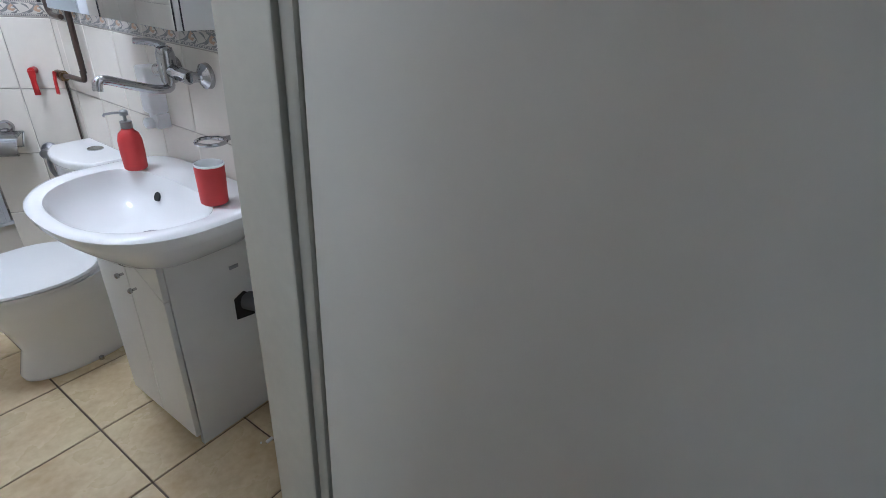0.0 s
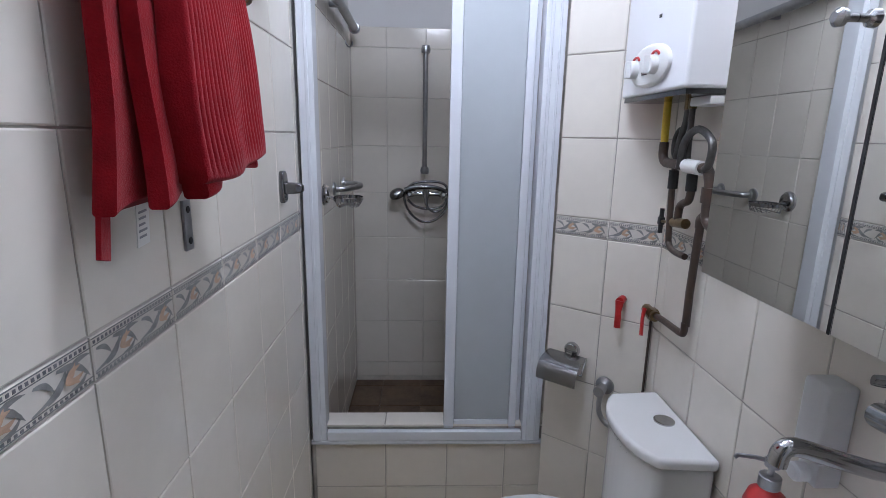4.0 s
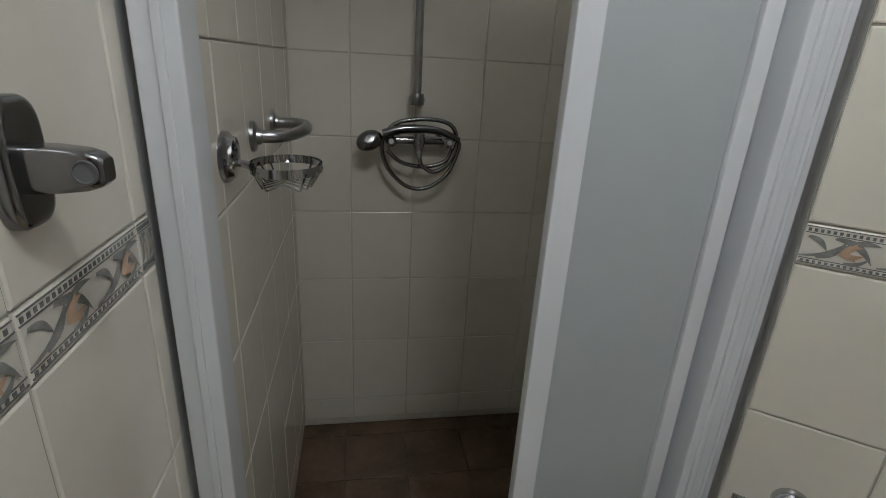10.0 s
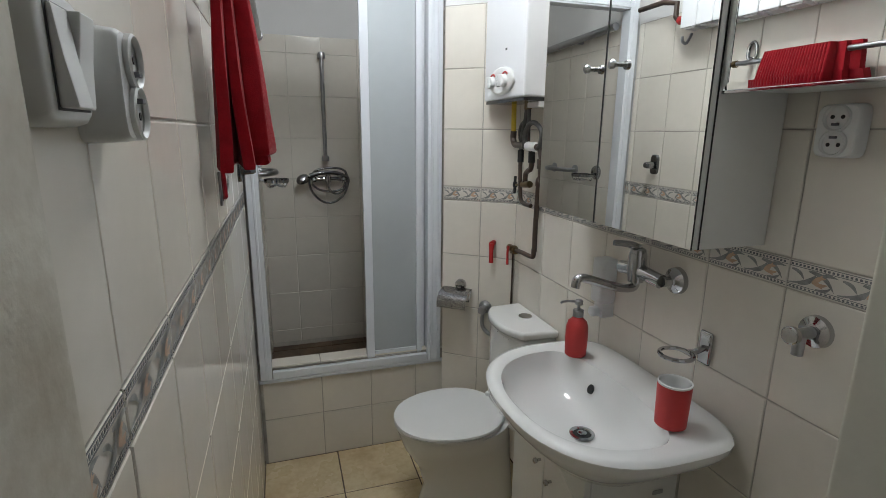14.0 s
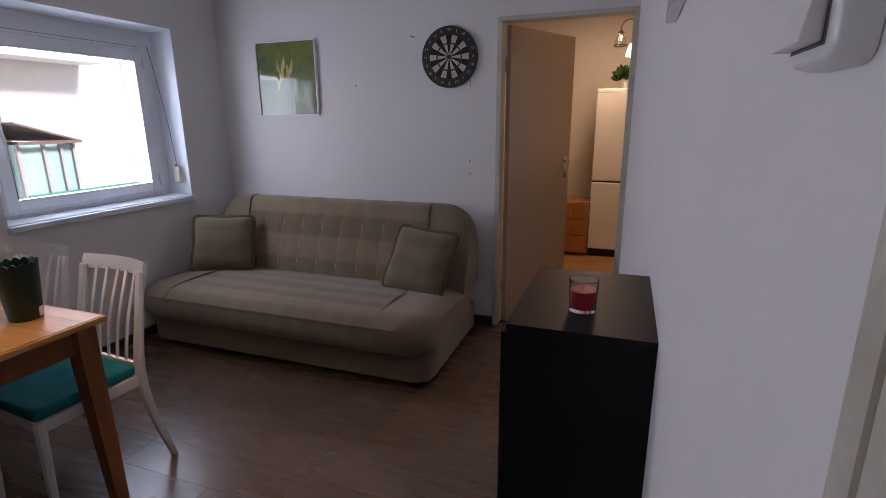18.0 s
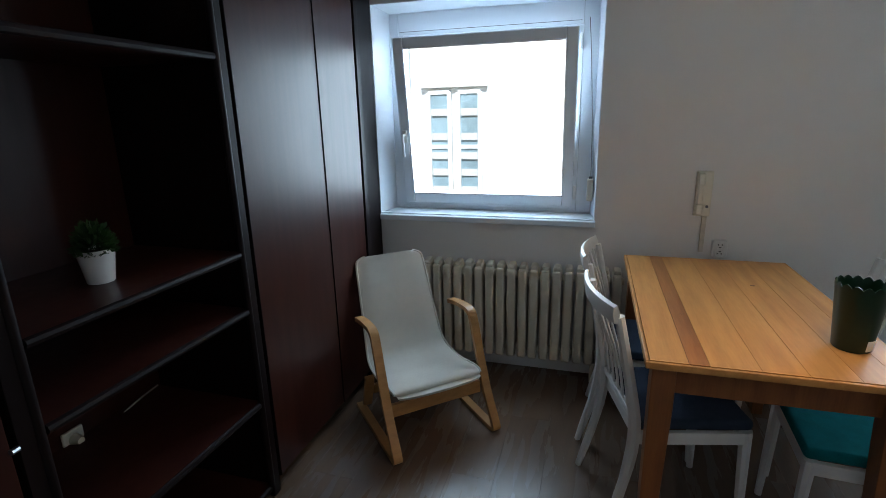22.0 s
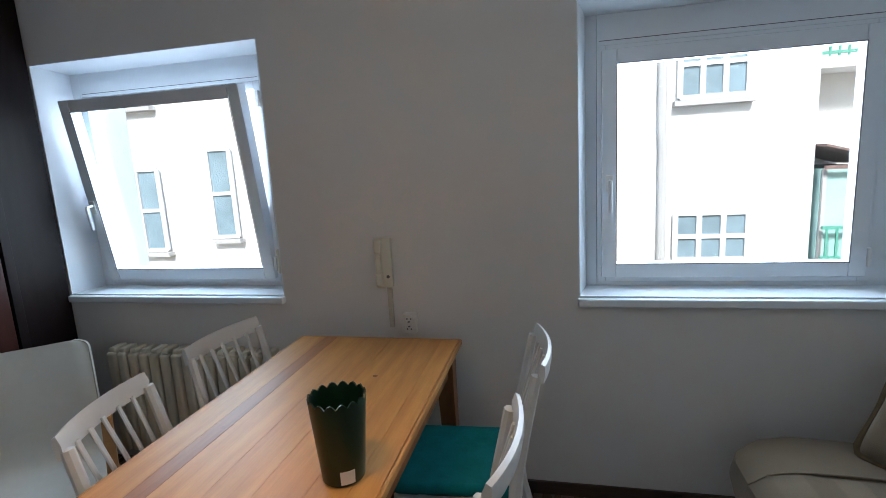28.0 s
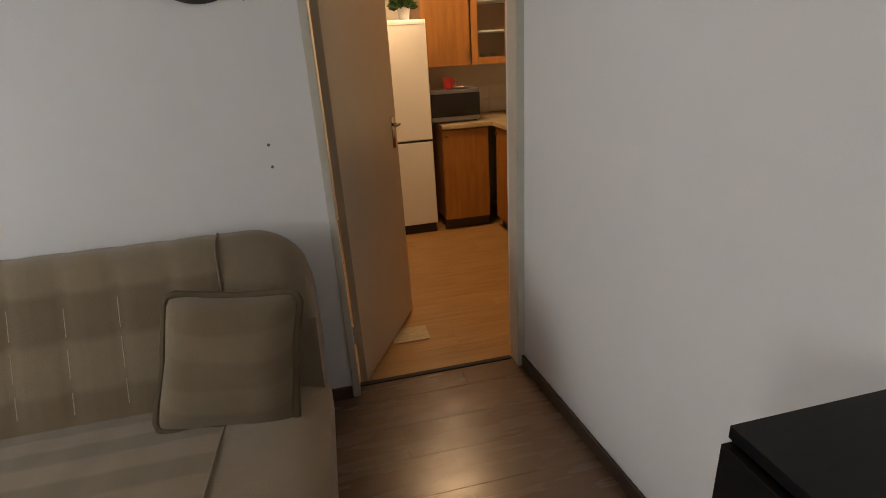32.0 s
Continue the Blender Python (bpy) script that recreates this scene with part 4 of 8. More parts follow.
run("hose", [(-0.369, 1.610), (-0.372, 1.52), (-0.378, 1.445)], 0.0068, M["dark_hose"], -0.01, True)
run("hose", [(-0.378, 1.450), (-0.392, 1.515), (-0.445, 1.542), (-0.505, 1.515), (-0.505, 1.470), (-0.490, 1.455)], 0.0085, M["dark_hose"], -0.03, True)
run("hose", [(-0.330, 1.605), (-0.325, 1.560), (-0.302, 1.500), (-0.298, 1.442)], 0.0076, M["dark_hose"], 0.0, True)
run("hose", [(-0.300, 1.500), (-0.270, 1.545), (-0.240, 1.52), (-0.245, 1.48), (-0.275, 1.465)], 0.0059, M["dark_hose"], 0.02, True)
run("boiler_nut", [(-0.369, 1.612), (-0.369, 1.590)], 0.0096, M["brass"], -0.01)
run("boiler_nut", [(-0.330, 1.612), (-0.330, 1.590)], 0.0096, M["brass"], 0.0)

# fittings on the slanting wall
SL = math.degrees(math.atan2(-0.205, 0.256))


def on_slant(name, s, z, label, category):
    """A thing on the slanting wall, s metres along it; its -y points into the room."""
    u = Vector((0.256, -0.205, 0)).normalized()
    p = Vector((0.812, 0.0, 0)) + u * s
    return thing(name, pose(p.x, p.y, z, 0, 0, SL), label, category)


ph = on_slant("toilet_paper_holder", 0.080, 0.800, "chrome toilet paper holder with a lid", "paper holder")
part("mount", joined(moved(lathe([(0.026, 0), (0.025, 0.010), (0.020, 0.016), (0.008, 0.018)], 24), pose(0.010, 0, 0.042, 90, 0, 0)), box(0.000, 0.020, -0.030, -0.004, 0.028, 0.040, 0.003)), M["chrome"], ph)
lid_path = [(-0.012, 0.030), (-0.040, 0.028), (-0.072, 0.022), (-0.090, 0.012), (-0.100, -0.004), (-0.104, -0.022), (-0.103, -0.040)]
lid = bmesh.new()
row = [[lid.verts.new((x, y, z)) for x in (-0.066, 0.066)] for y, z in lid_path]
for a, b in zip(row, row[1:]):
    lid.faces.new((a[0], a[1], b[1], b[0]))
bmesh.ops.solidify(lid, geom=lid.faces[:], thickness=0.002)
part("lid", lid, M["chrome"], ph)
part("bar", tube([(-0.062, -0.012, 0.026), (-0.062, -0.045, -0.020), (0.062, -0.045, -0.020), (0.062, -0.012, 0.026)], 0.004, 8), M["chrome"], ph)

rv = on_slant("stop_valve_handle", 0.234, 1.026, "red lever handle of a stop valve in the wall", "valve")
part("spindle", moved(lathe([(0.012, 0), (0.012, 0.03)], 12), pose(0, 0, 0.02, 90, 0, 0)), M["red_plastic"], rv)
part("lever", tube([(0, -0.03, 0.022), (0, -0.034, -0.01), (0, -0.032, -0.062)], [0.013, 0.009, 0.010], 10, flat=0.6), M["red_plastic"], rv)

rw = thing("ball_valve", pose(1.045, -0.235, 1.035), "brass ball valve with a red lever on the wall", "valve")
part("valve_body", joined(tube([(0.0, 0.035, 0.0), (-0.005, -0.035, 0.0)], 0.015, 12), moved(lathe([(0.019, -0.008), (0.019, 0.012)], 6), pose(-0.003, -0.01, 0, 90, 0, 0))), M["brass"], rw)
part("lever", tube([(-0.022, 0.0, 0.012), (-0.030, -0.010, -0.012), (-0.040, -0.034, -0.055)], [0.010, 0.008, 0.009], 10, flat=0.6), M["red_plastic"], rw)

cv = on_slant("toilet_inlet_valve", 0.206, 0.752, "chrome toilet inlet valve with a braided hose", "valve")
part("rosette", moved(lathe([(0.029, 0), (0.028, 0.008), (0.018, 0.014), (0.014, 0.018), (0.014, 0.042), (0.017, 0.044), (0.017, 0.060), (0.010, 0.064)], 22), pose(0, 0, 0, 90, 0, 0)), M["steel"], cv)
part("hose", tube([(0.0, -0.030, -0.010), (-0.004, -0.032, -0.050), (0.002, -0.034, -0.085), (0.030, -0.040, -0.108), (0.062, -0.052, -0.100), (0.085, -0.075, -0.085)], 0.0085, 10, True), M["steel"], cv)
part("crack_stain", box(0.112, 0.119, -0.0050, -0.0030, -0.25, 0.27), M["pipe"], cv, "narrow dark brown strip down the corner")

# shower fittings
gb = thing("shower_grab_bar", pose(0.391, 0.964, 1.35), "dull chrome upright shower rail", "shower rail")
part("rail", tube([(0, -0.045, 0.0), (0, -0.045, 0.56)], 0.0115, 14), M["steel"], gb)
for z in (0.0, 0.56):
    part("end_mount", joined(moved(lathe([(0.018, 0), (0.018, 0.045), (0.014, 0.052)], 16), pose(0, 0, z, 90, 0, 0)), moved(lathe([(0.020, -0.016), (0.022, 0.0), (0.018, 0.016)], 16), pose(0, -0.045, z))), M["steel"], gb)

mx = thing("shower_mixer", pose(0.40, 0.964, 1.235), "chrome shower mixer with cross taps and coiled hose", "shower mixer")
part("body", joined(tube([(-0.085, -0.05, 0.0), (0.085, -0.05, 0.0)], 0.0125, 12), moved(lathe([(0.017, -0.018), (0.020, 0.0), (0.016, 0.020), (0.008, 0.024)], 18), pose(0, -0.052, 0)), tube([(0.0, -0.052, -0.012), (0, -0.058, -0.030), (0, -0.062, -0.048)], [0.013, 0.011, 0.010], 12)), M["chrome"], mx)
for x in (-0.082, 0.085):
    k = part("tap_handle", joined(moved(lathe([(0.014, 0), (0.016, 0.02), (0.010, 0.026)], 14), pose(x, -0.058, 0, 90, 0, 0)), *[tube([(x, -0.074, 0), (x + 0.024 * math.cos(a), -0.074, 0.024 * math.sin(a))], [0.0055, 0.0040], 8) for a in (0.3, 2.7, 4.4)]), M["chrome"], mx)
    part("tap_cap", moved(lathe([(0.007, 0.0), (0.007, 0.002), (0.004, 0.003)], 14), pose(x, -0.0842, 0, 90, 0, 0)), M["plastic"], k, "white tap cap")
    part("wall_union", moved(lathe([(0.024, 0), (0.022, 0.010), (0.012, 0.014), (0.012, 0.05)], 18), pose(x * 0.9, 0, 0, 90, 0, 0)), M["chrome"], mx)
hs = part("handset", tube([(0.112, -0.072, 0.008), (0.060, -0.078, 0.030), (0.0, -0.080, 0.037), (-0.060, -0.080, 0.033), (-0.105, -0.080, 0.018)], [0.009 + 0.00022 * i for i in range(25)], 14, True), M["dark_chrome"], mx, "dull chrome shower handset")
part("spray_head", moved(lathe([(0.010, 0.020), (0.024, 0.017), (0.032, 0.008), (0.033, -0.002), (0.028, -0.010), (0.012, -0.012)], 24), pose(-0.143, -0.082, 0.000, 62, -24, 10) @ Matrix.Diagonal((1.15, 0.85, 1, 1))), M["dark_chrome"], hs)
hose = [(0.0, -0.062, -0.045), (0.012, -0.062, -0.072), (0.045, -0.062, -0.088), (0.085, -0.062, -0.066), (0.108, -0.062, -0.010), (0.098, -0.062, 0.040), (0.055, -0.064, 0.060), (-0.020, -0.066, 0.060), (-0.078, -0.066, 0.042), (-0.108, -0.064, -0.012), (-0.088, -0.06, -0.082), (-0.032, -0.06, -0.134), (0.030, -0.06, -0.136), (0.088, -0.06, -0.092), (0.116, -0.062, -0.020), (0.112, -0.070, 0.008)]
part("hose", tube(hose, 0.0062, 10, True), M["dark_chrome"], mx, "ribbed metal shower hose")
part("hose", tube([(-0.092, -0.05, -0.030), (-0.050, -0.052, -0.064), (0.020, -0.05, -0.076), (0.080, -0.05, -0.058), (0.100, -0.05, -0.020)], 0.0062, 10, True), M["dark_chrome"], mx, "ribbed metal shower hose")

hb = thing("grab_rail", pose(0.034, 0.42, 1.305), "curved chrome grab handle on the shower wall", "grab handle")
for y in (0.0, 0.225):
    part("flange", moved(lathe([(0.028, 0), (0.027, 0.008), (0.015, 0.012), (0.013, 0.02)], 20), pose(0, y, 0, 0, 90, 0)), M["steel"], hb)
part("grip", tube([(0.0, 0.0, 0.0), (0.045, 0.01, 0.0), (0.07, 0.05, 0.0), (0.085, 0.12, 0.0), (0.08, 0.18, 0.0), (0.055, 0.215, 0.0), (0.0, 0.225, 0.0)], 0.012, 12, True), M["steel"], hb)

sd = thing("soap_basket", pose(0.034, 0.215, 1.305), "chrome wire soap basket on a round wall plate", "soap dish")
part("wall_plate", moved(lathe([(0.038, 0), (0.037, 0.008), (0.031, 0.012), (0.029, 0.018), (0.012, 0.021)], 26), pose(0, 0, 0, 0, 90, 0)), M["chrome"], sd)
part("arm", tube([(0.01, 0, -0.005), (0.036, 0, -0.012)], 0.006, 8), M["chrome"], sd)
loop = [(0.088 + 0.052 * math.cos(a), 0.0 + 0.062 * math.sin(a)) for a in (2 * math.pi * i / 28 for i in range(28))]
part("rim", ringed([[(x, y, -0.018) for x, y in loop], [(x, y, -0.005) for x, y in loop]], False, False), M["chrome"], sd)
for i in range(7):
    y = -0.048 + 0.016 * i
    w = 0.052 * math.sqrt(max(0.02, 1 - (y / 0.062) ** 2))
    part("wire", tube([(0.088 - w, y, -0.012), (0.088 - w * 0.7, y, -0.038), (0.088, y + 0.008, -0.030), (0.088 + w * 0.7, y, -0.038), (0.088 + w, y, -0.012)], 0.0018, 6), M["chrome"], sd)

cr = thing("shower_curtain_pipe", pose(0.07, 0.12, 2.0), "grey pipe along the top of the shower wall", "pipe")
part("pipe", tube([(0, -0.02, 0.0), (0, 0.72, -0.02)], 0.018, 14), M["steel"], cr)
part("flange", moved(lathe([(0.026, 0), (0.026, 0.012), (0.019, 0.016)], 16), pose(0, 0.73, -0.02, 90, 0, 0)), M["steel"], cr)
part("bracket", box(-0.036, 0.0, 0.3, 0.32, -0.03, -0.012, 0.003), M["steel"], cr)
hk = thing("wall_hook", pose(0.034, 0.80, 1.905), "small dark hook in the shower corner", "hook")
part("hook", tube([(0, 0, 0.015), (0.006, 0, 0.0), (0.018, 0, -0.012), (0.030, 0, -0.004), (0.032, 0, 0.01)], 0.004, 8, True), M["steel"], hk)
cp = thing("copper_tube", pose(0.825, 0.78, 1.385), "thin copper tube hanging in the shower corner", "pipe")
part("tube", tube([(0, 0, 0), (-0.004, 0.0, 0.55), (-0.004, 0.0, 1.16)], 0.006, 8), M["copper"], cp)

# things on the left-hand wall
ha = thing("robe_hook", pose(0.0, -0.180, 1.372), "chrome robe hook on a rounded plate", "hook")
hook_ring = [(0.023 * math.copysign(abs(math.cos(q)) ** 0.55, math.cos(q)), 0.044 * math.copysign(abs(math.sin(q)) ** 0.5, math.sin(q))) for q in (2 * math.pi * i / 48 for i in range(48))]
part("plate", ringed([[(x_, y * k, z * k) for y, z in hook_ring] for x_, k in ((0.0, 1.0), (0.008, 1.0), (0.011, 0.96), (0.0125, 0.90), (0.0130, 0.80))]), M["dark_chrome"], ha)
peg = ringed([[(x_, w_ * math.copysign(abs(math.cos(q)) ** 0.4, math.cos(q)), -0.003 + h_ * math.copysign(abs(math.sin(q)) ** 0.4, math.sin(q))) for q in (2 * math.pi * i / 32 for i in range(32))]
              for x_, w_, h_ in ((0.010, 0.0125, 0.0165), (0.030, 0.0120, 0.0160), (0.048, 0.0115, 0.0140), (0.056, 0.0105, 0.0115), (0.060, 0.0080, 0.0080))])
part("peg", peg, M["dark_chrome"], ha)
part("peg_hole", moved(lathe([(0.0085, 0.0), (0.0085, 0.0010), (0.0070, 0.0012), (0.0066, 0.0003)], 20), pose(0.050, -0.0117, -0.003, 90, 0, 0)), M["gasket"], ha, "round recess in the peg")
hp = thing("hook_plate", pose(0.0, -0.745, 1.366), "bare chrome mounting plate with two screw holes", "plate")
part("plate", box(0.0, 0.006, -0.013, 0.013, -0.042, 0.042, 0.002, 2), M["steel"], hp)
for z in (-0.026, 0.026):
    part("screw_hole", moved(lathe([(0.006, 0.0062), (0.006, 0.007)], 12), pose(0, 0, z, 0, 90, 0)), M["ink"], hp)

tr = thing("towel_rail", pose(0.0, -0.86, 1.755), "chrome towel rail with loop brackets", "towel rail")
part("rail", tube([(0.062, -0.285, 0.0), (0.062, 0.285, 0.0)], 0.0085, 12), M["steel"], tr)
for y in (-0.27, 0.27):
    b = part("bracket", tube([(0.012, y, 0.02), (0.03, y, 0.003), (0.060, y, 0.0)], 0.008, 10, True), M["chrome"], tr)
    part("loop", tube([(0.010, y + 0.018 * math.cos(a), 0.042 + 0.034 * math.sin(a)) for a in (2 * math.pi * i / 20 for i in range(20))], 0.006, 8, closed=True), M["chrome"], b)
    part("end_cap", tube([(0.062, y + math.copysign(0.012, y), 0), (0.062, y + math.copysign(0.026, y), 0)], 0.0125, 12), M["brass"], tr)


def hanging_towel():
    """A towel folded over the rail: a thick ribbed outer bundle and two layers behind it."""
    t = thing("towel", pose(0.062, -0.86, 1.764), "folded red ribbed towel over a chrome rail", "towel")

    def fold(y0, y1, x0, x1, drop, thick, ribs, seed, sway=0.0):
        """One hanging fold: its middle runs from x0 at the rail to x1 at the hem."""
        rings = []
        levels = 26
        n = ribs * 6 if ribs else 40
        for j in range(levels + 6):
            g = min(1.0, j / levels)
            k = max(0, j - levels)
            close = math.cos(k / 5.6 * math.pi / 2)
            z = 0.012 - (drop + 0.012) * g - 0.16 * thick * math.sin(k / 5.6 * math.pi / 2)
            h = thick / 2 * (0.55 + 0.45 * g ** 0.6) * (0.55 + 0.45 * close)
            xc = x0 + (x1 - x0) * g ** 1.15 + 0.0035 * g * math.sin(5.0 * g + seed)
            a, b = y0 + 0.010 * (1 - g) ** 2 + sway * g * g + 0.007 * g * math.sin(6.5 * g + 1.3 * seed), y1 - 0.030 * (1 - g) ** 2 + 0.4 * sway * g * g
            ring = []
            for i in range(n + 1):
                f = i / n
                y = a + (b - a) * f
                relief = 0.0036 * (abs(math.sin(math.pi * ribs * f)) ** 0.5 - 0.5) * min(1.0, (1 - g) * 14) if ribs else 0.0
                wave = 0.006 * g * math.sin(5.5 * f + seed) + 0.003 * g * math.sin(13 * f + 2 * seed + 3 * g)
                ring.append((xc + h * (1 - 0.25 * abs(2 * f - 1) ** 6) + relief + wave, y, z - g * (0.008 * math.sin(4 * f + seed) + 0.014 * (1 - f) ** 2)))
            for i in range(14):
                f = 1 - i / 13
                y = a + (b - a) * f
                wave = 0.006 * g * math.sin(5.5 * f + seed) + 0.003 * g * math.sin(13 * f + 2 * seed + 3 * g)
                ring.append((xc - h * (1 - 0.25 * abs(2 * f - 1) ** 6) + wave, y + (0.004 if i == 0 else -0.004 if i == 13 else 0), z - g * (0.008 * math.sin(4 * f + seed) + 0.014 * (1 - f) ** 2)))
            rings.append(ring)
        return ringed(rings)
    part("outer_fold", fold(-0.084, 0.174, 0.026, 0.047, 0.286, 0.050, 24, 0.4), M["towel"], t)
    part("tucked_fold", fold(-0.078, 0.120, 0.020, 0.038, 0.302, 0.040, 0, 1.7), M["towel"], t)
    part("middle_fold", fold(-0.110, 0.110, 0.004, 0.014, 0.312, 0.030, 0, 2.3, -0.012), M["towel"], t)
    part("inner_fold", fold(-0.142, 0.060, -0.012, -0.016, 0.322, 0.032, 0, 3.3, -0.012), M["towel"], t)
    part("loop_tab", moved(box(-0.003, 0.003, -0.013, 0.013, -0.055, 0.012, 0.001), pose(-0.024, -0.150, -0.335, -16, 0, 12)), M["towel"], t)
    lb = part("care_label", moved(box(-0.0006, 0.0006, -0.014, 0.014, -0.055, 0.012), pose(-0.020, -0.080, -0.335, 5, 6, 0)), M["label_white"], t, "white sewn-in care label")
    for k in range(5):
        part("print_bar", moved(box(0.0008, 0.0012, -0.010, 0.008 - 0.002 * (k % 3), -0.012 - 0.008 * k, -0.009 - 0.008 * k), pose(-0.020, -0.080, -0.335, 5, 6, 0)), M["grey_print"], lb)


hanging_towel()

# wall radiator above the towel rail
ra = thing("wall_radiator", pose(0.0, -0.78, 1.905), "white aluminium wall radiator above the towel rail", "radiator")
for i in range(11):
    y = -0.44 + 0.08 * i
    part("section", joined(box(0.018, 0.030, y + 0.002, y + 0.078, 0.0, 0.56, 0.004), box(0.078, 0.092, y + 0.002, y + 0.078, 0.005, 0.57, 0.005), box(0.03, 0.078, y + 0.034, y + 0.046, 0.01, 0.56), box(0.03, 0.08, y + 0.012, y + 0.066, 0.0, 0.02, 0.003)), M["enamel"], ra)
for y in (-0.30, 0.30):
    part("wall_bracket", box(0.0, 0.03, y, y + 0.02, 0.01, 0.05), M["enamel"], ra)
part("feed_pipe", tube([(0.045, 0.44, 0.05), (0.045, 0.50, 0.05), (0.045, 0.52, 0.07), (0.045, 0.52, 0.12), (0.045, 0.60, 0.14), (0.045, 0.75, 0.14)], 0.011, 10), M["pipe"], ra)
part("valve_head", tube([(0.045, 0.455, 0.05), (0.045, 0.495, 0.05)], 0.017, 12), M["red_plastic"], ra, "red radiator valve")
rh = thing("wall_hook", pose(0.0, -0.31, 1.885), "grey double hook on the tiles", "hook")
part("hook", tube([(0, 0, 0.02), (0.01, 0, 0.0), (0.025, 0, -0.02), (0.042, 0, -0.012), (0.045, 0, 0.005)], 0.006, 8, True), M["steel"], rh)


def rocker_switch(m, label, mat, keys=1):
    """A thick rounded plate; its keys stand on a dark sheet, the slot's shade, and tip opposite ways."""
    t = thing("light_switch", m, label, "light switch")
    w, h = 0.040, 0.043
    ring_ = [(w * math.copysign(abs(math.cos(q)) ** 0.30, math.cos(q)), h * math.copysign(abs(math.sin(q)) ** 0.30, math.sin(q))) for q in (2 * math.pi * i / 48 for i in range(48))]
    part("plate", ringed([[(x_, y * k, z * k) for y, z in ring_] for x_, k in ((0.0005, 1.0), (0.010, 0.99), (0.016, 0.95), (0.019, 0.86))]), mat, t)
    # flat dark sheet draws the shadow gap; no slot is cut
    part("slot", box(0.0192, 0.0197, -0.0285, 0.0285, -0.0325, 0.0325), M["gasket"], t, "dark sheet for the shade round the keys")
    for k in range(keys):
        y0, y1 = -0.027 + 0.054 * k / keys, -0.027 + 0.054 * (k + 1) / keys - (0.001 if k < keys - 1 else 0)
        lo, hi = (0.031, 0.023) if k == 0 else (0.024, 0.030)
        key = prism([(0.0195, -0.031), (lo, -0.031), ((lo + hi) / 2 - 0.001, 0.0), (hi, 0.031), (0.0195, 0.031)], y0, y1, 0.0018, 2)
        part("key", moved(key, Matrix(((1, 0, 0, 0), (0, 0, 1, 0), (0, 1, 0, 0), (0, 0, 0, 1)))), mat, t)
    return t


rocker_switch(pose(0.0, -1.672, 1.550), "white double rocker light switch on the bathroom tiles", M["plastic"], 2)
s2 = double_socket(pose(0.0, -1.580, 1.540, 0, 0, 180), "white double socket on the bathroom tiles", M["plastic"], 0.034)

# ---- shower door ----
sh = thing("shower_door", pose(0.0, 0.03, 0.0), "white aluminium shower door with a frosted sliding panel, half open", "shower door")
part("left_post", joined(box(0.008, 0.056, -0.012, 0.050, 0.4565, 2.112, 0.004), box(0.030, 0.040, -0.016, -0.011, 0.46, 2.10, 0.002)), M["alu"], sh)
part("right_post", joined(box(0.748, 0.812, -0.012, 0.050, 0.4565, 2.112, 0.004), box(0.762, 0.772, -0.017, -0.011, 0.46, 2.10, 0.002), box(0.790, 0.796, -0.017, -0.011, 0.46, 2.10, 0.002)), M["alu"], sh)
part("top_rail", joined(box(0.058, 0.746, -0.012, 0.050, 2.058, 2.112, 0.004), box(0.058, 0.746, -0.018, -0.012, 2.066, 2.080, 0.002)), M["alu"], sh)
part("bottom_rail", joined(box(0.058, 0.746, -0.012, 0.050, 0.4565, 0.492, 0.004), box(0.058, 0.746, 0.012, 0.018, 0.492, 0.504, 0.001)), M["alu"], sh)
part("edge_strip", box(0.0, 0.828, -0.010, 0.006, 0.440, 0.456, 0.004), M["alu"], sh, "white edge strip along the step")
part("maker_badge", box(0.64, 0.70, -0.0190, -0.0185, 2.085, 2.098), M["grey_print"], sh)
pn = part("sliding_panel", joined(box(0.468, 0.504, 0.004, 0.026, 0.497, 2.062, 0.003), box(0.700, 0.726, 0.004, 0.026, 0.497, 2.062, 0.003), box(0.505, 0.699, 0.006, 0.024, 0.497, 0.527, 0.002), box(0.505, 0.699, 0.006, 0.024, 2.035, 2.062, 0.002)), M["alu"], sh)
part("frosted_pane", box(0.505, 0.699, 0.012, 0.016, 0.528, 2.034), M["frosted"], pn, "frosted plastic pane")
pn2 = part("rear_panel", joined(box(0.50, 0.52, 0.030, 0.044, 0.505, 2.056, 0.002), box(0.722, 0.744, 0.030, 0.044, 0.505, 2.056, 0.002)), M["alu"], sh)
part("frosted_pane", box(0.521, 0.721, 0.035, 0.039, 0.51, 2.05), M["frosted"], pn2, "frosted plastic pane")

# ---- doors, posts and trim towards the hall ----
tp = solid("trim_post", joined(box(-0.140, -0.028, -1.876, -1.802, 0, 2.14, 0.006), box(-0.026, 0.012, -1.872, -1.802, 0, 2.10, 0.008), box(0.013, 0.024, -1.866, -1.752, 0, 2.08, 0.004)), M["old_trim"], "cream painted post between two doorways", "door frame", kind="structure")
solid("trim_post_side", joined(box(-0.146, -0.129, -1.80, -1.705, 0, 2.12, 0.004), box(-0.150, -0.129, -1.735, -1.715, 0, 2.12, 0.006)), M["old_trim"], "worn cream door trim with chipped paint", "door trim", kind="structure")
solid("trim_bathroom_jamb", joined(box(0.706, 0.746, -1.872, -1.748, 0, 2.09, 0.006), box(0.716, 0.732, -1.900, -1.871, 0, 2.09, 0.007), box(0.738, 0.80, -1.892, -1.871, 0, 2.14, 0.005)), M["trim"], "cream painted bathroom door frame", "door frame", kind="structure")
solid("trim_bathroom_head", box(0.022, 0.706, -1.872, -1.748, 2.05, 2.09, 0.004), M["trim"], "cream painted head of the bathroom door frame", "door frame", kind="structure")
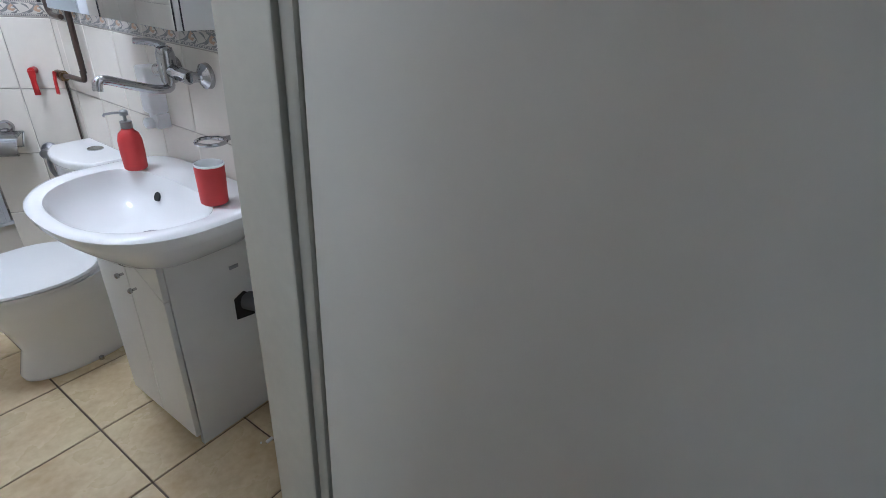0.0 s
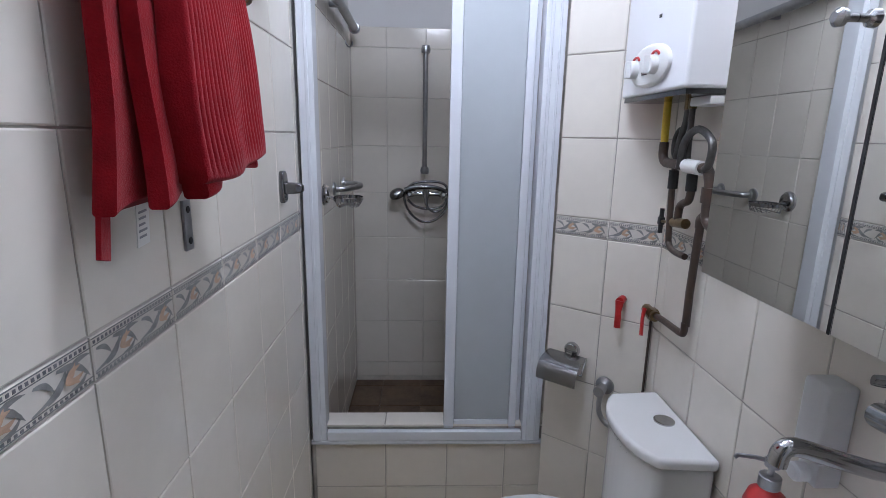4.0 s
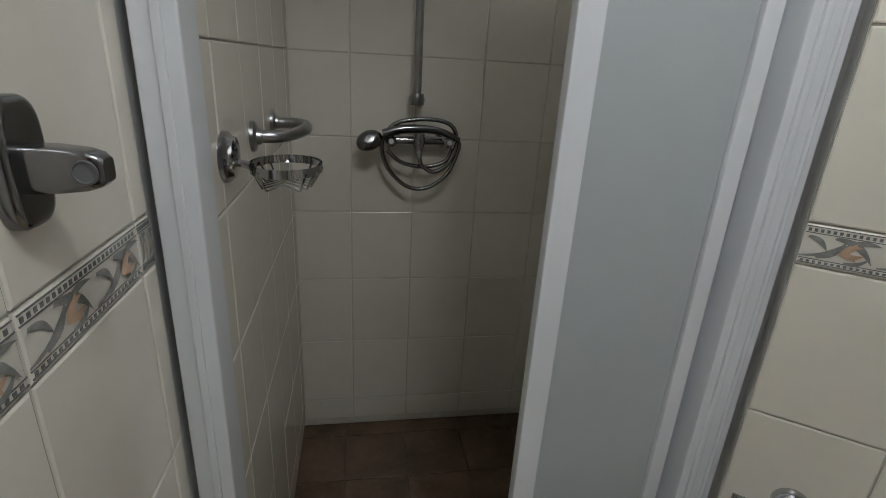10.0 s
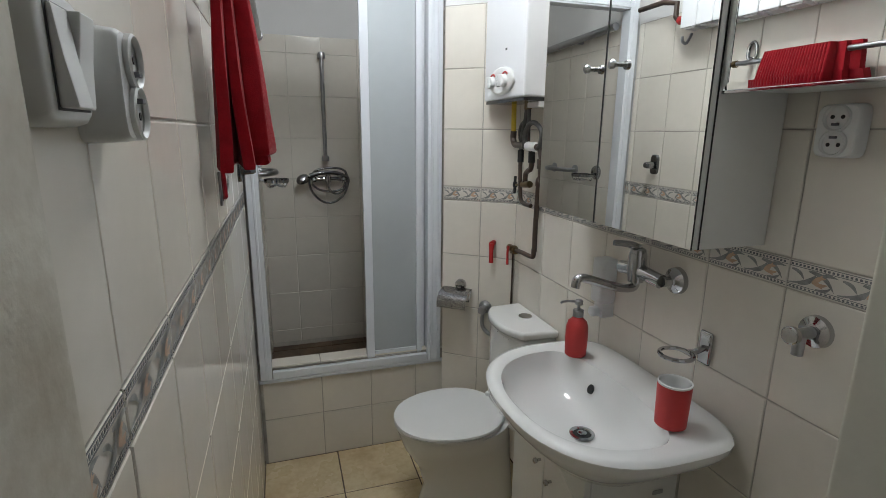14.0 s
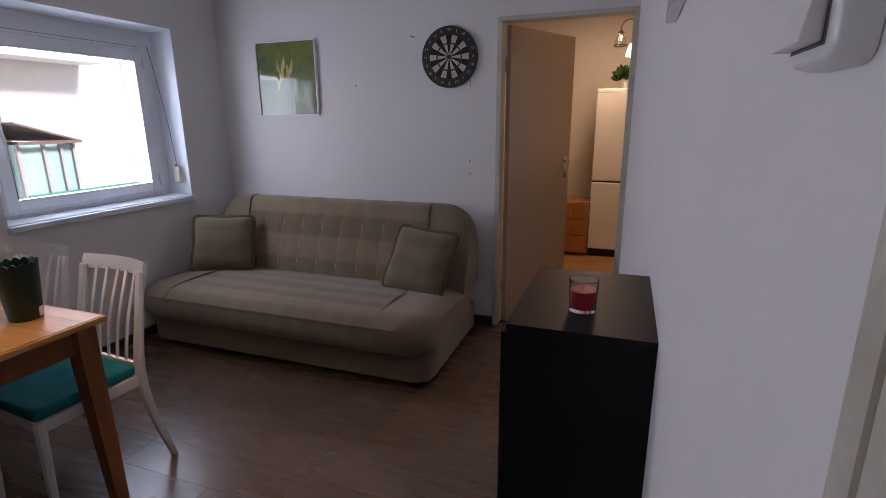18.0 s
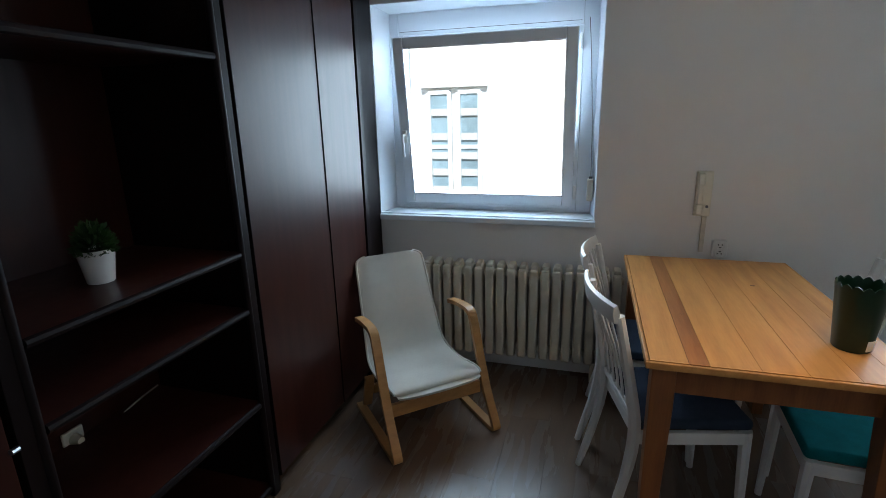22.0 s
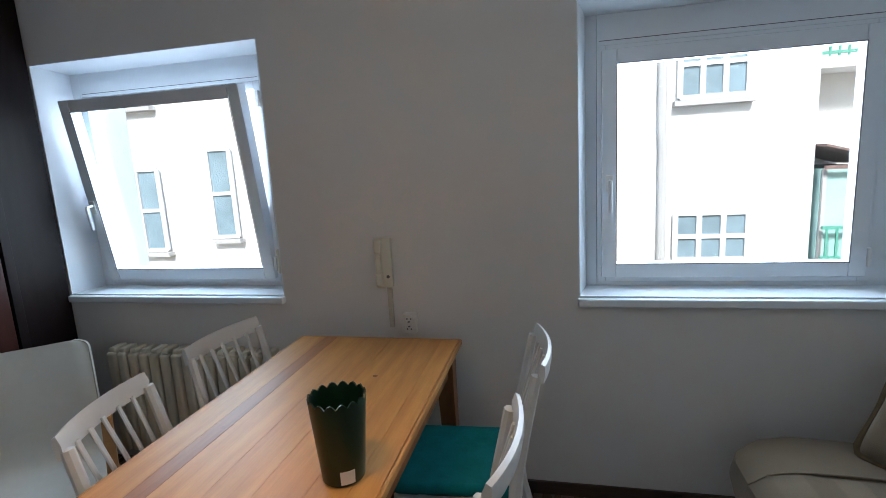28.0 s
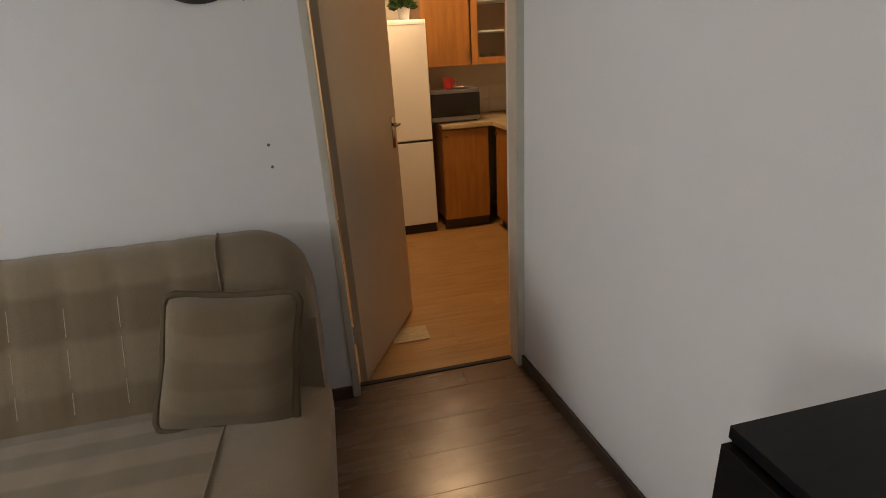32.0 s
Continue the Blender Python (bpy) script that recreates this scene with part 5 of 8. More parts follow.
solid("trim_living_head", box(-0.140, 0.0, -2.76, -1.876, 2.02, 2.06, 0.004), M["old_trim"], "cream painted head of the living room door frame", "door frame", kind="structure")
solid("trim_living_jamb", box(-0.140, 0.0, -2.80, -2.762, 0, 2.06, 0.005), M["old_trim"], "cream painted jamb of the living room doorway", "door frame", kind="structure")
solid("threshold_bathroom", box(0.022, 0.708, -1.87, -1.75, 0.0, BF + 0.006, 0.006), M["trim"], "low painted threshold of the bathroom", "threshold", kind="structure")

bd = thing("door_bathroom", pose(0.722, -1.905, 0.06, 0, 0, -86), "open white gloss bathroom door with a dark glazed top", "door", kind="structure")
part("leaf_panel", box(0.0, 0.70, -0.002, 0.036, 0, 1.40, 0.003), M["cream_door"], bd)
part("stile", box(0.0, 0.09, -0.002, 0.036, 1.402, 2.0, 0.003), M["cream_door"], bd)
part("stile", box(0.60, 0.70, -0.002, 0.036, 1.402, 2.0, 0.003), M["cream_door"], bd)
part("top_rail", box(0.091, 0.599, -0.002, 0.036, 1.90, 2.0, 0.003), M["cream_door"], bd)
part("glass_panel", box(0.091, 0.599, 0.012, 0.020, 1.401, 1.899), M["black_gloss"], bd, "dark glass panel")
part("bead", joined(box(0.085, 0.605, -0.008, -0.001, 1.39, 1.412, 0.002), box(0.085, 0.105, -0.008, -0.001, 1.413, 1.888, 0.002), box(0.585, 0.605, -0.008, -0.001, 1.413, 1.888, 0.002)), M["alu"], bd, "silver glazing bead")
for z in (0.25, 1.7):
    part("hinge", tube([(0.0, 0.038, z - 0.05), (0.0, 0.038, z + 0.05)], 0.008, 8), M["steel"], bd)

ld_ = thing("door_living_room", pose(-0.105, -2.765, 0.012, 0, 0, 116), "open white panel door with worn paint and lever handles", "door", kind="structure")
part("leaf", box(0.0, 0.80, -0.02, 0.02, 0, 2.0, 0.003), M["old_trim"], ld_)
part("lock_plate", box(0.8, 0.803, -0.011, 0.011, 0.90, 1.10), M["steel"], ld_, "worn steel lock plate")
for s in (-1, 1):
    h_ = part("handle", tube([(0.745, s * 0.02, 1.0), (0.745, s * 0.062, 1.0), (0.70, s * 0.066, 1.0), (0.62, s * 0.064, 1.0)], 0.010, 10), M["plastic"], ld_, "white lever handle")
    part("rose", box(0.725, 0.765, min(s * 0.02, s * 0.028), max(s * 0.02, s * 0.028), 0.88, 1.08, 0.003), M["plastic"], h_)

# coats in the hall
ct = thing("hanging_jacket", pose(0.30, -3.30, 1.45), "blue jacket hanging on the hall wall", "jacket")
part("jacket_body", ringed([[(0.20 * sx * math.cos(a), 0.06 * math.sin(a) - 0.02, z) for a in (2 * math.pi * i / 20 for i in range(20))] for z, sx in ((-0.75, 1.1), (-0.5, 1.0), (-0.2, 0.95), (-0.05, 0.8), (0.0, 0.35))]), M["blue"], ct)
part("peg", tube([(0, -0.10, 0.02), (0, -0.02, 0.02)], 0.01, 8), M["steel"], ct)
cb = thing("orange_bag", pose(0.12, -3.22, 0.0), "orange bag standing in the hall", "bag")
part("bag_body", box(-0.14, 0.14, -0.1, 0.1, 0.0, 0.36, 0.04, 3), M["orange"], cb)
part("strap", tube([(-0.08, 0, 0.35), (-0.06, 0, 0.50), (0.06, 0, 0.50), (0.08, 0, 0.35)], 0.012, 8, True), M["blue"], cb)

# ---- windows ----
def window_unit(name, y0, y1, o0, o1, tilt, label):
    """A white window: frame, sash (tilted in at the top when tilt is given), pane, handle."""
    t = thing(name, pose(FX, (y0 + y1) / 2, ISILL), label, "window", kind="structure")
    h, w = IHEAD - ISILL, (y1 - y0) / 2
    part("window_frame", joined(box(-0.065, -0.002, -w, -w + 0.035, 0, h, 0.003), box(-0.065, -0.002, w - 0.035, w, 0, h, 0.003), box(-0.065, -0.002, -w + 0.0355, w - 0.0355, 0, 0.035, 0.003), box(-0.065, -0.002, -w + 0.0355, w - 0.0355, h - 0.035, h, 0.003)), M["upvc"], t)
    c = (y0 + y1) / 2
    u0, u1, v0, v1 = o0 - c, o1 - c, OSILL - ISILL, OHEAD - ISILL
    part("surround", joined(box(-0.064, -0.010, u0, -w - 0.0008, v0, v1, 0.003), box(-0.064, -0.010, w + 0.0008, u1, v0, v1, 0.003), box(-0.064, -0.010, -w, w, v0, -0.0008, 0.003)), M["upvc"], t, "broad white frame surround")
    sb = part("shutter_box", box(-0.064, -0.008, -w, w, h + 0.0008, v1, 0.004), M["upvc"], t, "white shutter box cover above the sash")
    part("cover_groove", box(-0.0078, -0.0070, -w + 0.01, w - 0.01, h + 0.018, h + 0.0205), M["gasket"], sb)
    m = pose(0.0, 0, 0.022, 0, tilt, 0)
    a, b = w - 0.018, h - 0.040
    s = part("sash", joined(box(-0.045, 0.018, -a, -a + 0.058, 0, b, 0.005), box(-0.045, 0.018, a - 0.058, a, 0, b, 0.005), box(-0.045, 0.018, -a + 0.0585, a - 0.0585, 0, 0.060, 0.005), box(-0.045, 0.018, -a + 0.0585, a - 0.0585, b - 0.058, b, 0.005)), M["upvc"], t, at=m)
    g = part("pane", box(-0.020, -0.012, -a + 0.057, a - 0.057, 0.058, b - 0.056), M["pane"], s)
    g.visible_shadow = False
    part("gasket", joined(box(0.0185, 0.0195, -a + 0.056, -a + 0.060, 0.056, b - 0.056), box(0.0185, 0.0195, a - 0.060, a - 0.056, 0.056, b - 0.056), box(0.0185, 0.0195, -a + 0.0605, a - 0.0605, 0.057, 0.061), box(0.0185, 0.0195, -a + 0.0605, a - 0.0605, b - 0.060, b - 0.056)), M["gasket"], s)
    hz = 0.40
    hd = part("handle", joined(box(0.0185, 0.026, -a + 0.016, -a + 0.044, hz - 0.035, hz + 0.035, 0.003), tube([(0.022, -a + 0.030, hz + 0.01), (0.055, -a + 0.030, hz + 0.01), (0.060, -a + 0.030, hz - 0.005), (0.060, -a + 0.030, hz - 0.115 if not tilt else hz - 0.110)], 0.008, 8)), M["plastic"], s)
    for z in (0.06, b - 0.08):
        part("hinge_cover", box(-0.002, 0.020, a + 0.001, a + 0.016, z, z + 0.075, 0.003), M["plastic"], t)
    return t


M["pane"] = bpy.data.materials.new("window_pane")
M["pane"].use_nodes = True
_t = M["pane"].node_tree
_t.nodes.clear()
_o, _tr, _gl, _mx = (_t.nodes.new("ShaderNode" + k) for k in ("OutputMaterial", "BsdfTransparent", "BsdfGlossy", "MixShader"))
_tr.inputs[0].default_value = (0.93, 0.96, 0.96, 1)
_gl.inputs["Roughness"].default_value = 0.02
_mx.inputs[0].default_value = 0.045
_t.links.new(_tr.outputs[0], _mx.inputs[1]), _t.links.new(_gl.outputs[0], _mx.inputs[2]), _t.links.new(_mx.outputs[0], _o.inputs[0])

window_unit("window_1", *I1, *O1, 8.0, "white plastic window, sash tilted open at the top")
window_unit("window_2", *I2, *O2, 0.0, "closed white plastic window")
for n, (y0, y1) in (("window_sill_1", W1), ("window_sill_2", W2)):
    solid(n, box(FX + 0.01, WX + 0.028, y0 - 0.004, y1 + 0.004, SILL, SILL + 0.034, 0.008, 3), M["upvc"], "white window sill board", "window sill", kind="structure")


def strap_winder(y, label):
    t = thing("shutter_strap_winder", pose(-3.315, y, 1.055), label, "strap winder")
    part("winder_box", box(-0.032, 0.032, -0.032, 0.0, -0.062, 0.058, 0.010, 3), M["plastic_cream"], t)
    part("cap", box(-0.012, 0.012, -0.024, -0.006, 0.055, 0.068, 0.003), M["gasket"], t)
    part("strap", tube([(-0.0, -0.014, 0.066), (-0.02, -0.022, 0.35), (-0.055, -0.045, 0.70), (-0.075, -0.060, 0.87)], 0.0022, 6, True), M["gasket"], t, "thin grey shutter cord")


strap_winder(0.893, "cream shutter strap winder beside the window")
strap_winder(-1.648, "cream shutter strap winder beside the window")


# ---- sofa ----
def plaid(name="plaid_upholstery", light=(0.245, 0.188, 0.124), dark=(0.105, 0.071, 0.039), across=0.09, along=0.40):
    """Beige plaid upholstery: broad soft bands both ways over a woven ground."""
    m = material(name, light, 0.95, noise_scale=8, amount=0.06, bump=0.45, bump_scale=380, spec=0.1, sheen=0.3)
    t = m.node_tree
    b = t.nodes["Principled BSDF"]
    ground = b.inputs["Base Color"].links[0].from_socket
    sep = t.nodes.new("ShaderNodeSeparateXYZ")
    tc = t.nodes.new("ShaderNodeTexCoord")
    t.links.new(tc.outputs["Object"], sep.inputs[0])

    def wave(sock, freq, phase):
        ma = t.nodes.new("ShaderNodeMath")
        ma.operation, ma.inputs[1].default_value, ma.inputs[2].default_value = "MULTIPLY_ADD", freq, phase
        t.links.new(sock, ma.inputs[0])
        si = t.nodes.new("ShaderNodeMath")
        si.operation = "SINE"
        t.links.new(ma.outputs[0], si.inputs[0])
        mr = t.nodes.new("ShaderNodeMapRange")
        mr.inputs[1].default_value, mr.inputs[2].default_value = -0.25, 0.25
        t.links.new(si.outputs[0], mr.inputs[0])
        return mr.outputs[0]
    add = t.nodes.new("ShaderNodeMath")
    add.operation = "ADD"
    add2 = t.nodes.new("ShaderNodeMath")
    add2.operation = "SUBTRACT"
    t.links.new(sep.outputs["Z"], add2.inputs[0]), t.links.new(sep.outputs["Y"], add2.inputs[1])
    wa, wb = wave(sep.outputs["X"], 42, 0.0), wave(add2.outputs[0], 38, 0.6)
    t.links.new(wa, add.inputs[0]), t.links.new(wb, add.inputs[1])
    half = t.nodes.new("ShaderNodeMath")
    half.operation, half.inputs[1].default_value = "MULTIPLY", along
    t.links.new(wb, half.inputs[0])
    sc = t.nodes.new("ShaderNodeMath")
    sc.operation, sc.inputs[1].default_value = "MULTIPLY_ADD", across
    t.links.new(wa, sc.inputs[0]), t.links.new(half.outputs[0], sc.inputs[2])
    mix = t.nodes.new("ShaderNodeMix")
    mix.data_type = "RGBA"
    t.links.new(sc.outputs[0], mix.inputs["Factor"])
    t.links.new(ground, mix.inputs["A"])
    mix.inputs["B"].default_value = (*dark, 1)
    t.links.new(mix.outputs["Result"], b.inputs["Base Color"])
    return m


M["plaid"] = plaid()
M["thread"] = material("pale_thread", (0.46, 0.40, 0.31), 0.9, noise_scale=40, amount=0.1)
M["plain_fabric"] = material("beige_upholstery", (0.215, 0.165, 0.110), 0.95, noise_scale=7, amount=0.06, bump=0.45, bump_scale=380, spec=0.1, sheen=0.3)


def loft(profiles):
    """A skin through closed profiles along x: a list of (x, [(y, z), ...])."""
    return ringed([[(x, y, z) for y, z in p] for x, p in profiles])


def back_profile(top, front, k=0.0):
    """Section of the backrest: front face leans back; k sinks the front face at a seam."""
    pts = [(0.535 + front + k, 0.34), (0.572 + front + k, 0.45), (0.632 + front + k, 0.59), (0.695 + front + k, 0.73)]
    pts = [(y, min(z, top - 0.055)) for y, z in pts]
    pts += [(0.742 + front + k, top - 0.030), (0.775, top - 0.006), (0.815, top), (0.860, top - 0.012), (0.890, top - 0.05), (0.905, min(0.60, top - 0.07)), (0.900, 0.36)]
    return pts


def seat_profile(front, z, k=0.0):
    return [(front + 0.03, 0.215), (front - 0.015, 0.25), (front - 0.030, 0.31), (front - 0.015, z - 0.055 - k), (front + 0.04, z - 0.014 - k), (front + 0.12, z - k), (0.36, z - 0.010 - k), (0.60, z - 0.040 - k), (0.66, 0.30), (0.64, 0.215)]


def sofa():
    t = thing("sofa", pose(-2.135, 0.335, 0.0), "beige plaid fold-out sofa with quilted back and rounded ends", "sofa")
    L, C = 1.005, 0.715
    base = prism([(-L + 0.10, -0.03), (L - 0.10, -0.03), (L - 0.02, 0.02), (L - 0.01, 0.10), (L - 0.01, 0.86), (-L + 0.01, 0.86), (-L + 0.01, 0.10), (-L + 0.02, 0.02)], 0.035, 0.225, 0.018, 3)
    part("base", base, M["plain_fabric"], t)
    part("base_piping", tube([(-L + 0.02, 0.5, 0.228), (-L + 0.0, 0.12, 0.228), (-L + 0.03, 0.0, 0.228), (-L + 0.12, -0.045, 0.228), (0, -0.050, 0.228), (L - 0.12, -0.045, 0.228), (L - 0.03, 0.0, 0.228), (L, 0.12, 0.228), (L - 0.02, 0.5, 0.228)], 0.007, 8, True), M["plain_fabric"], t)
    for x in (-L + 0.12, L - 0.12):
        for y in (0.04, 0.78):
            part("foot", moved(lathe([(0.028, 0), (0.032, 0.03), (0.032, 0.036)], 14), pose(x, y, 0)), M["black_board"], t)
    # quilted middle of the back: channels with seams between them
    seams = 9
    prof = []
    for i in range(seams * 8 + 1):
        f = i / (seams * 8)
        s = abs(math.sin(math.pi * f * seams))
        k = 0.0045 * (1 - min(1.0, s * 3.2)) + 0.0010 * (1 - s)
        prof.append((-C + 2 * C * f, back_profile(0.888 - 0.004 * (1 - s ** 0.4), 0.0, k)))
    bk = part("back_cushion", loft(prof), M["plaid"], t)
    for i in range(1, seams):
        x = -C + 2 * C * i / seams
        for z0, z1 in ((0.44, 0.50), (0.545, 0.625), (0.665, 0.745)):
            z0, z1 = z0 + 0.012 * math.sin(5 * i), z1 + 0.010 * math.sin(3 * i)
            part("stitch", tube([(x, (0.572 + (z - 0.45) * 0.4286 if z < 0.59 else 0.632 + (z - 0.59) * 0.45) + 0.0050, z) for z in (z0 + (z1 - z0) * q / 5 for q in range(6))], 0.0017, 6), M["thread"], bk, "pale quilting stitch")
    prof = []
    for i in range(41):
        f = i / 40
        s = abs(math.sin(math.pi * f * 9))
        prof.append((-C + 2 * C * f, seat_profile(-0.105, 0.430, 0.003 * (1 - s ** 0.35))))
    part("seat_cushion", loft(prof), M["plaid"], t)
    for sgn in (-1, 1):
        prof = []
        n = 16
        for i in range(n + 1):
            f = i / n
            x = C + 0.0008 + (L - C - 0.0008) * f
            over = max(0.0, (x - (L - 0.20)) / 0.20)
            top = 0.888 - 0.20 * (1 - math.sqrt(max(0.0, 1 - over ** 2)))
            pr = back_profile(top, 0.001 + 0.03 * over ** 3)
            prof.append((sgn * x, pr))
        part("back_end", loft(prof), M["plain_fabric"], t)
        prof = []
        for i in range(n + 1):
            f = i / n
            x = C + 0.0008 + (L - C + 0.0152) * f
            over = max(0.0, (x - (L - 0.20)) / 0.212)
            fr = -0.105 + 0.17 * (1 - math.sqrt(max(0.0, 1 - over ** 2)))
            prof.append((sgn * x, seat_profile(fr, 0.431 - 0.045 * over ** 3)))
        part("seat_end", loft(prof), M["plain_fabric"], t)
        part("seam_cord", tube([(sgn * C, -0.116, 0.30), (sgn * C, -0.103, 0.384), (sgn * C, 0.0, 0.4275), (sgn * C, 0.26, 0.4275), (sgn * C, 0.54, 0.4015)], 0.0034, 8, True), M["plain_fabric"], t)
        part("seam_cord", tube([(sgn * C, 0.558, 0.41), (sgn * C, 0.632, 0.59), (sgn * C, 0.695, 0.73), (sgn * C, 0.742, 0.862), (sgn * C, 0.815, 0.890)], 0.0042, 8, True), M["plain_fabric"], t)


sofa()


M["cushion_fabric"] = plaid("cushion_upholstery", (0.205, 0.154, 0.098), (0.112, 0.078, 0.044), 0.05, 0.27)
M["cord_fabric"] = material("brown_cord_fabric", (0.130, 0.098, 0.060), 0.95, noise_scale=9, amount=0.1, bump=0.4, bump_scale=380, spec=0.1)


def pillow(m, label, size=0.40, thick=0.145):
    t = thing("cushion", m, label, "cushion", "cushions on the sofa")
    n = 22
    bm = bmesh.new()
    for sgn in (1, -1):
        g = []
        for i in range(n + 1):
            row_ = []
            for j in range(n + 1):
                u, v = 2 * i / n - 1, 2 * j / n - 1
                pull = 1 - 0.05 * (1 - abs(u)) * abs(v) ** 3 - 0.05 * (1 - abs(v)) * abs(u) ** 3
                d = sgn * thick / 2 * ((1 - u ** 4) * (1 - v ** 4)) ** 0.7 * (1 + 0.06 * math.sin(3 * u + 5 * v))
                rc = 1 + 0.012 * (u * u * v * v) ** 1.5 - 0.060 * (u * u * v * v) ** 9
                row_.append(bm.verts.new((u * size / 2 * pull * rc, d, v * size / 2 * pull * rc)))
            g.append(row_)
        for a, b in zip(g, g[1:]):
            for j in range(n):
                bm.faces.new((a[j], b[j], b[j + 1], a[j + 1]) if sgn < 0 else (a[j], a[j + 1], b[j + 1], b[j]))
    bmesh.ops.remove_doubles(bm, verts=bm.verts[:], dist=0.0008)
    part("cover", bm, M["cushion_fabric"], t)
    e = size / 2
    cord = []
    for (x0, z0), (x1, z1) in (((-1, -1), (1, -1)), ((1, -1), (1, 1)), ((1, 1), (-1, 1)), ((-1, 1), (-1, -1))):
        for k in range(14):
            u, v = x0 + (x1 - x0) * k / 14, z0 + (z1 - z0) * k / 14
            pull = (1 - 0.05 * (1 - abs(u)) * abs(v) ** 3 - 0.05 * (1 - abs(v)) * abs(u) ** 3) * (1 + 0.012 * (u * u * v * v) ** 1.5 - 0.060 * (u * u * v * v) ** 9)
            cord.append((u * e * pull, 0.003 * math.sin(9 * u + 7 * v), v * e * pull))
    part("piping", tube(cord, 0.0145, 8, closed=True), M["cord_fabric"], t, "thick corded edge")


pillow(pose(-2.875, 0.780, 0.588, -28, 3, 33), "square beige cushion with corded edges on the sofa", 0.40)
pillow(pose(-1.390, 0.825, 0.574, -30, 4, -9), "square beige cushion with corded edges leaning on the sofa back", 0.415)


# ---- table and chairs ----
def dining_table():
    t = thing("dining_table", pose(-2.520, -1.125, 0.0), "varnished pine dining table with square legs", "table")
    L, W = 0.572, 0.343
    wid = [0.105, 0.055, 0.13, 0.115, 0.12, 0.095, 0.066]
    y = -W
    dark_board = material("darker_pine_board", (0.40, 0.16, 0.045), 0.46, noise_scale=2.2, second=(0.27, 0.095, 0.025), stretch=(1.0, 11, 11))
    for i, w in enumerate(wid):
        y1 = min(W, y + w)
        part("board", box(-L + 0.002, L - 0.002, y + 0.0004, y1 - 0.0004, 0.738, 0.762, 0.0005), dark_board if i == 1 else M["pine"], t)
        y = y1
    part("edge_moulding", joined(box(-L, L, -W - 0.012, -W - 0.0005, 0.738, 0.761, 0.004), box(-L, L, W + 0.0005, W + 0.012, 0.738, 0.761, 0.004), box(L - 0.0015, L + 0.010, -W - 0.012, W + 0.012, 0.738, 0.7605, 0.004), box(-L - 0.010, -L + 0.0015, -W - 0.012, W + 0.012, 0.738, 0.7605, 0.004)), M["pine"], t)
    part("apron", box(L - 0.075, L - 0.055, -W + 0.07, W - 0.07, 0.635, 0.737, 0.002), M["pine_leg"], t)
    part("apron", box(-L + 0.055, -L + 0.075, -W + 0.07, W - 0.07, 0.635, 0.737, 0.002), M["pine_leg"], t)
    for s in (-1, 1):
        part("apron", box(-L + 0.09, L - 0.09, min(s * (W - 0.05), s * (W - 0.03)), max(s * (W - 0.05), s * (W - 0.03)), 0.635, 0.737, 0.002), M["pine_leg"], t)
        for q in (-1, 1):
            x, yy = q * (L - 0.055), s * (W - 0.045)
            top, bot = 0.034, 0.024
            rings = [[(x + a * r + dx * q, yy + b * r + dx * s, z) for a, b in ((-1, -1), (1, -1), (1, 1), (-1, 1))] for z, r, dx in ((0.0, bot, 0.012), (0.60, top, 0.0), (0.737, top, 0.0))]
            lg = ringed(rings)
            bmesh.ops.bevel(lg, geom=lg.edges[:], offset=0.004, segments=2, profile=0.5, affect="EDGES")
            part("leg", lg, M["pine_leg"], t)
    for x, yy in ((0.18, -0.20), (-0.2, 0.12)):
        part("knot", moved(lathe([(0.009, 0.7622), (0.009, 0.7624)], 14), pose(x, yy, 0)), M["pine_leg"], t)
    return t


dining_table()


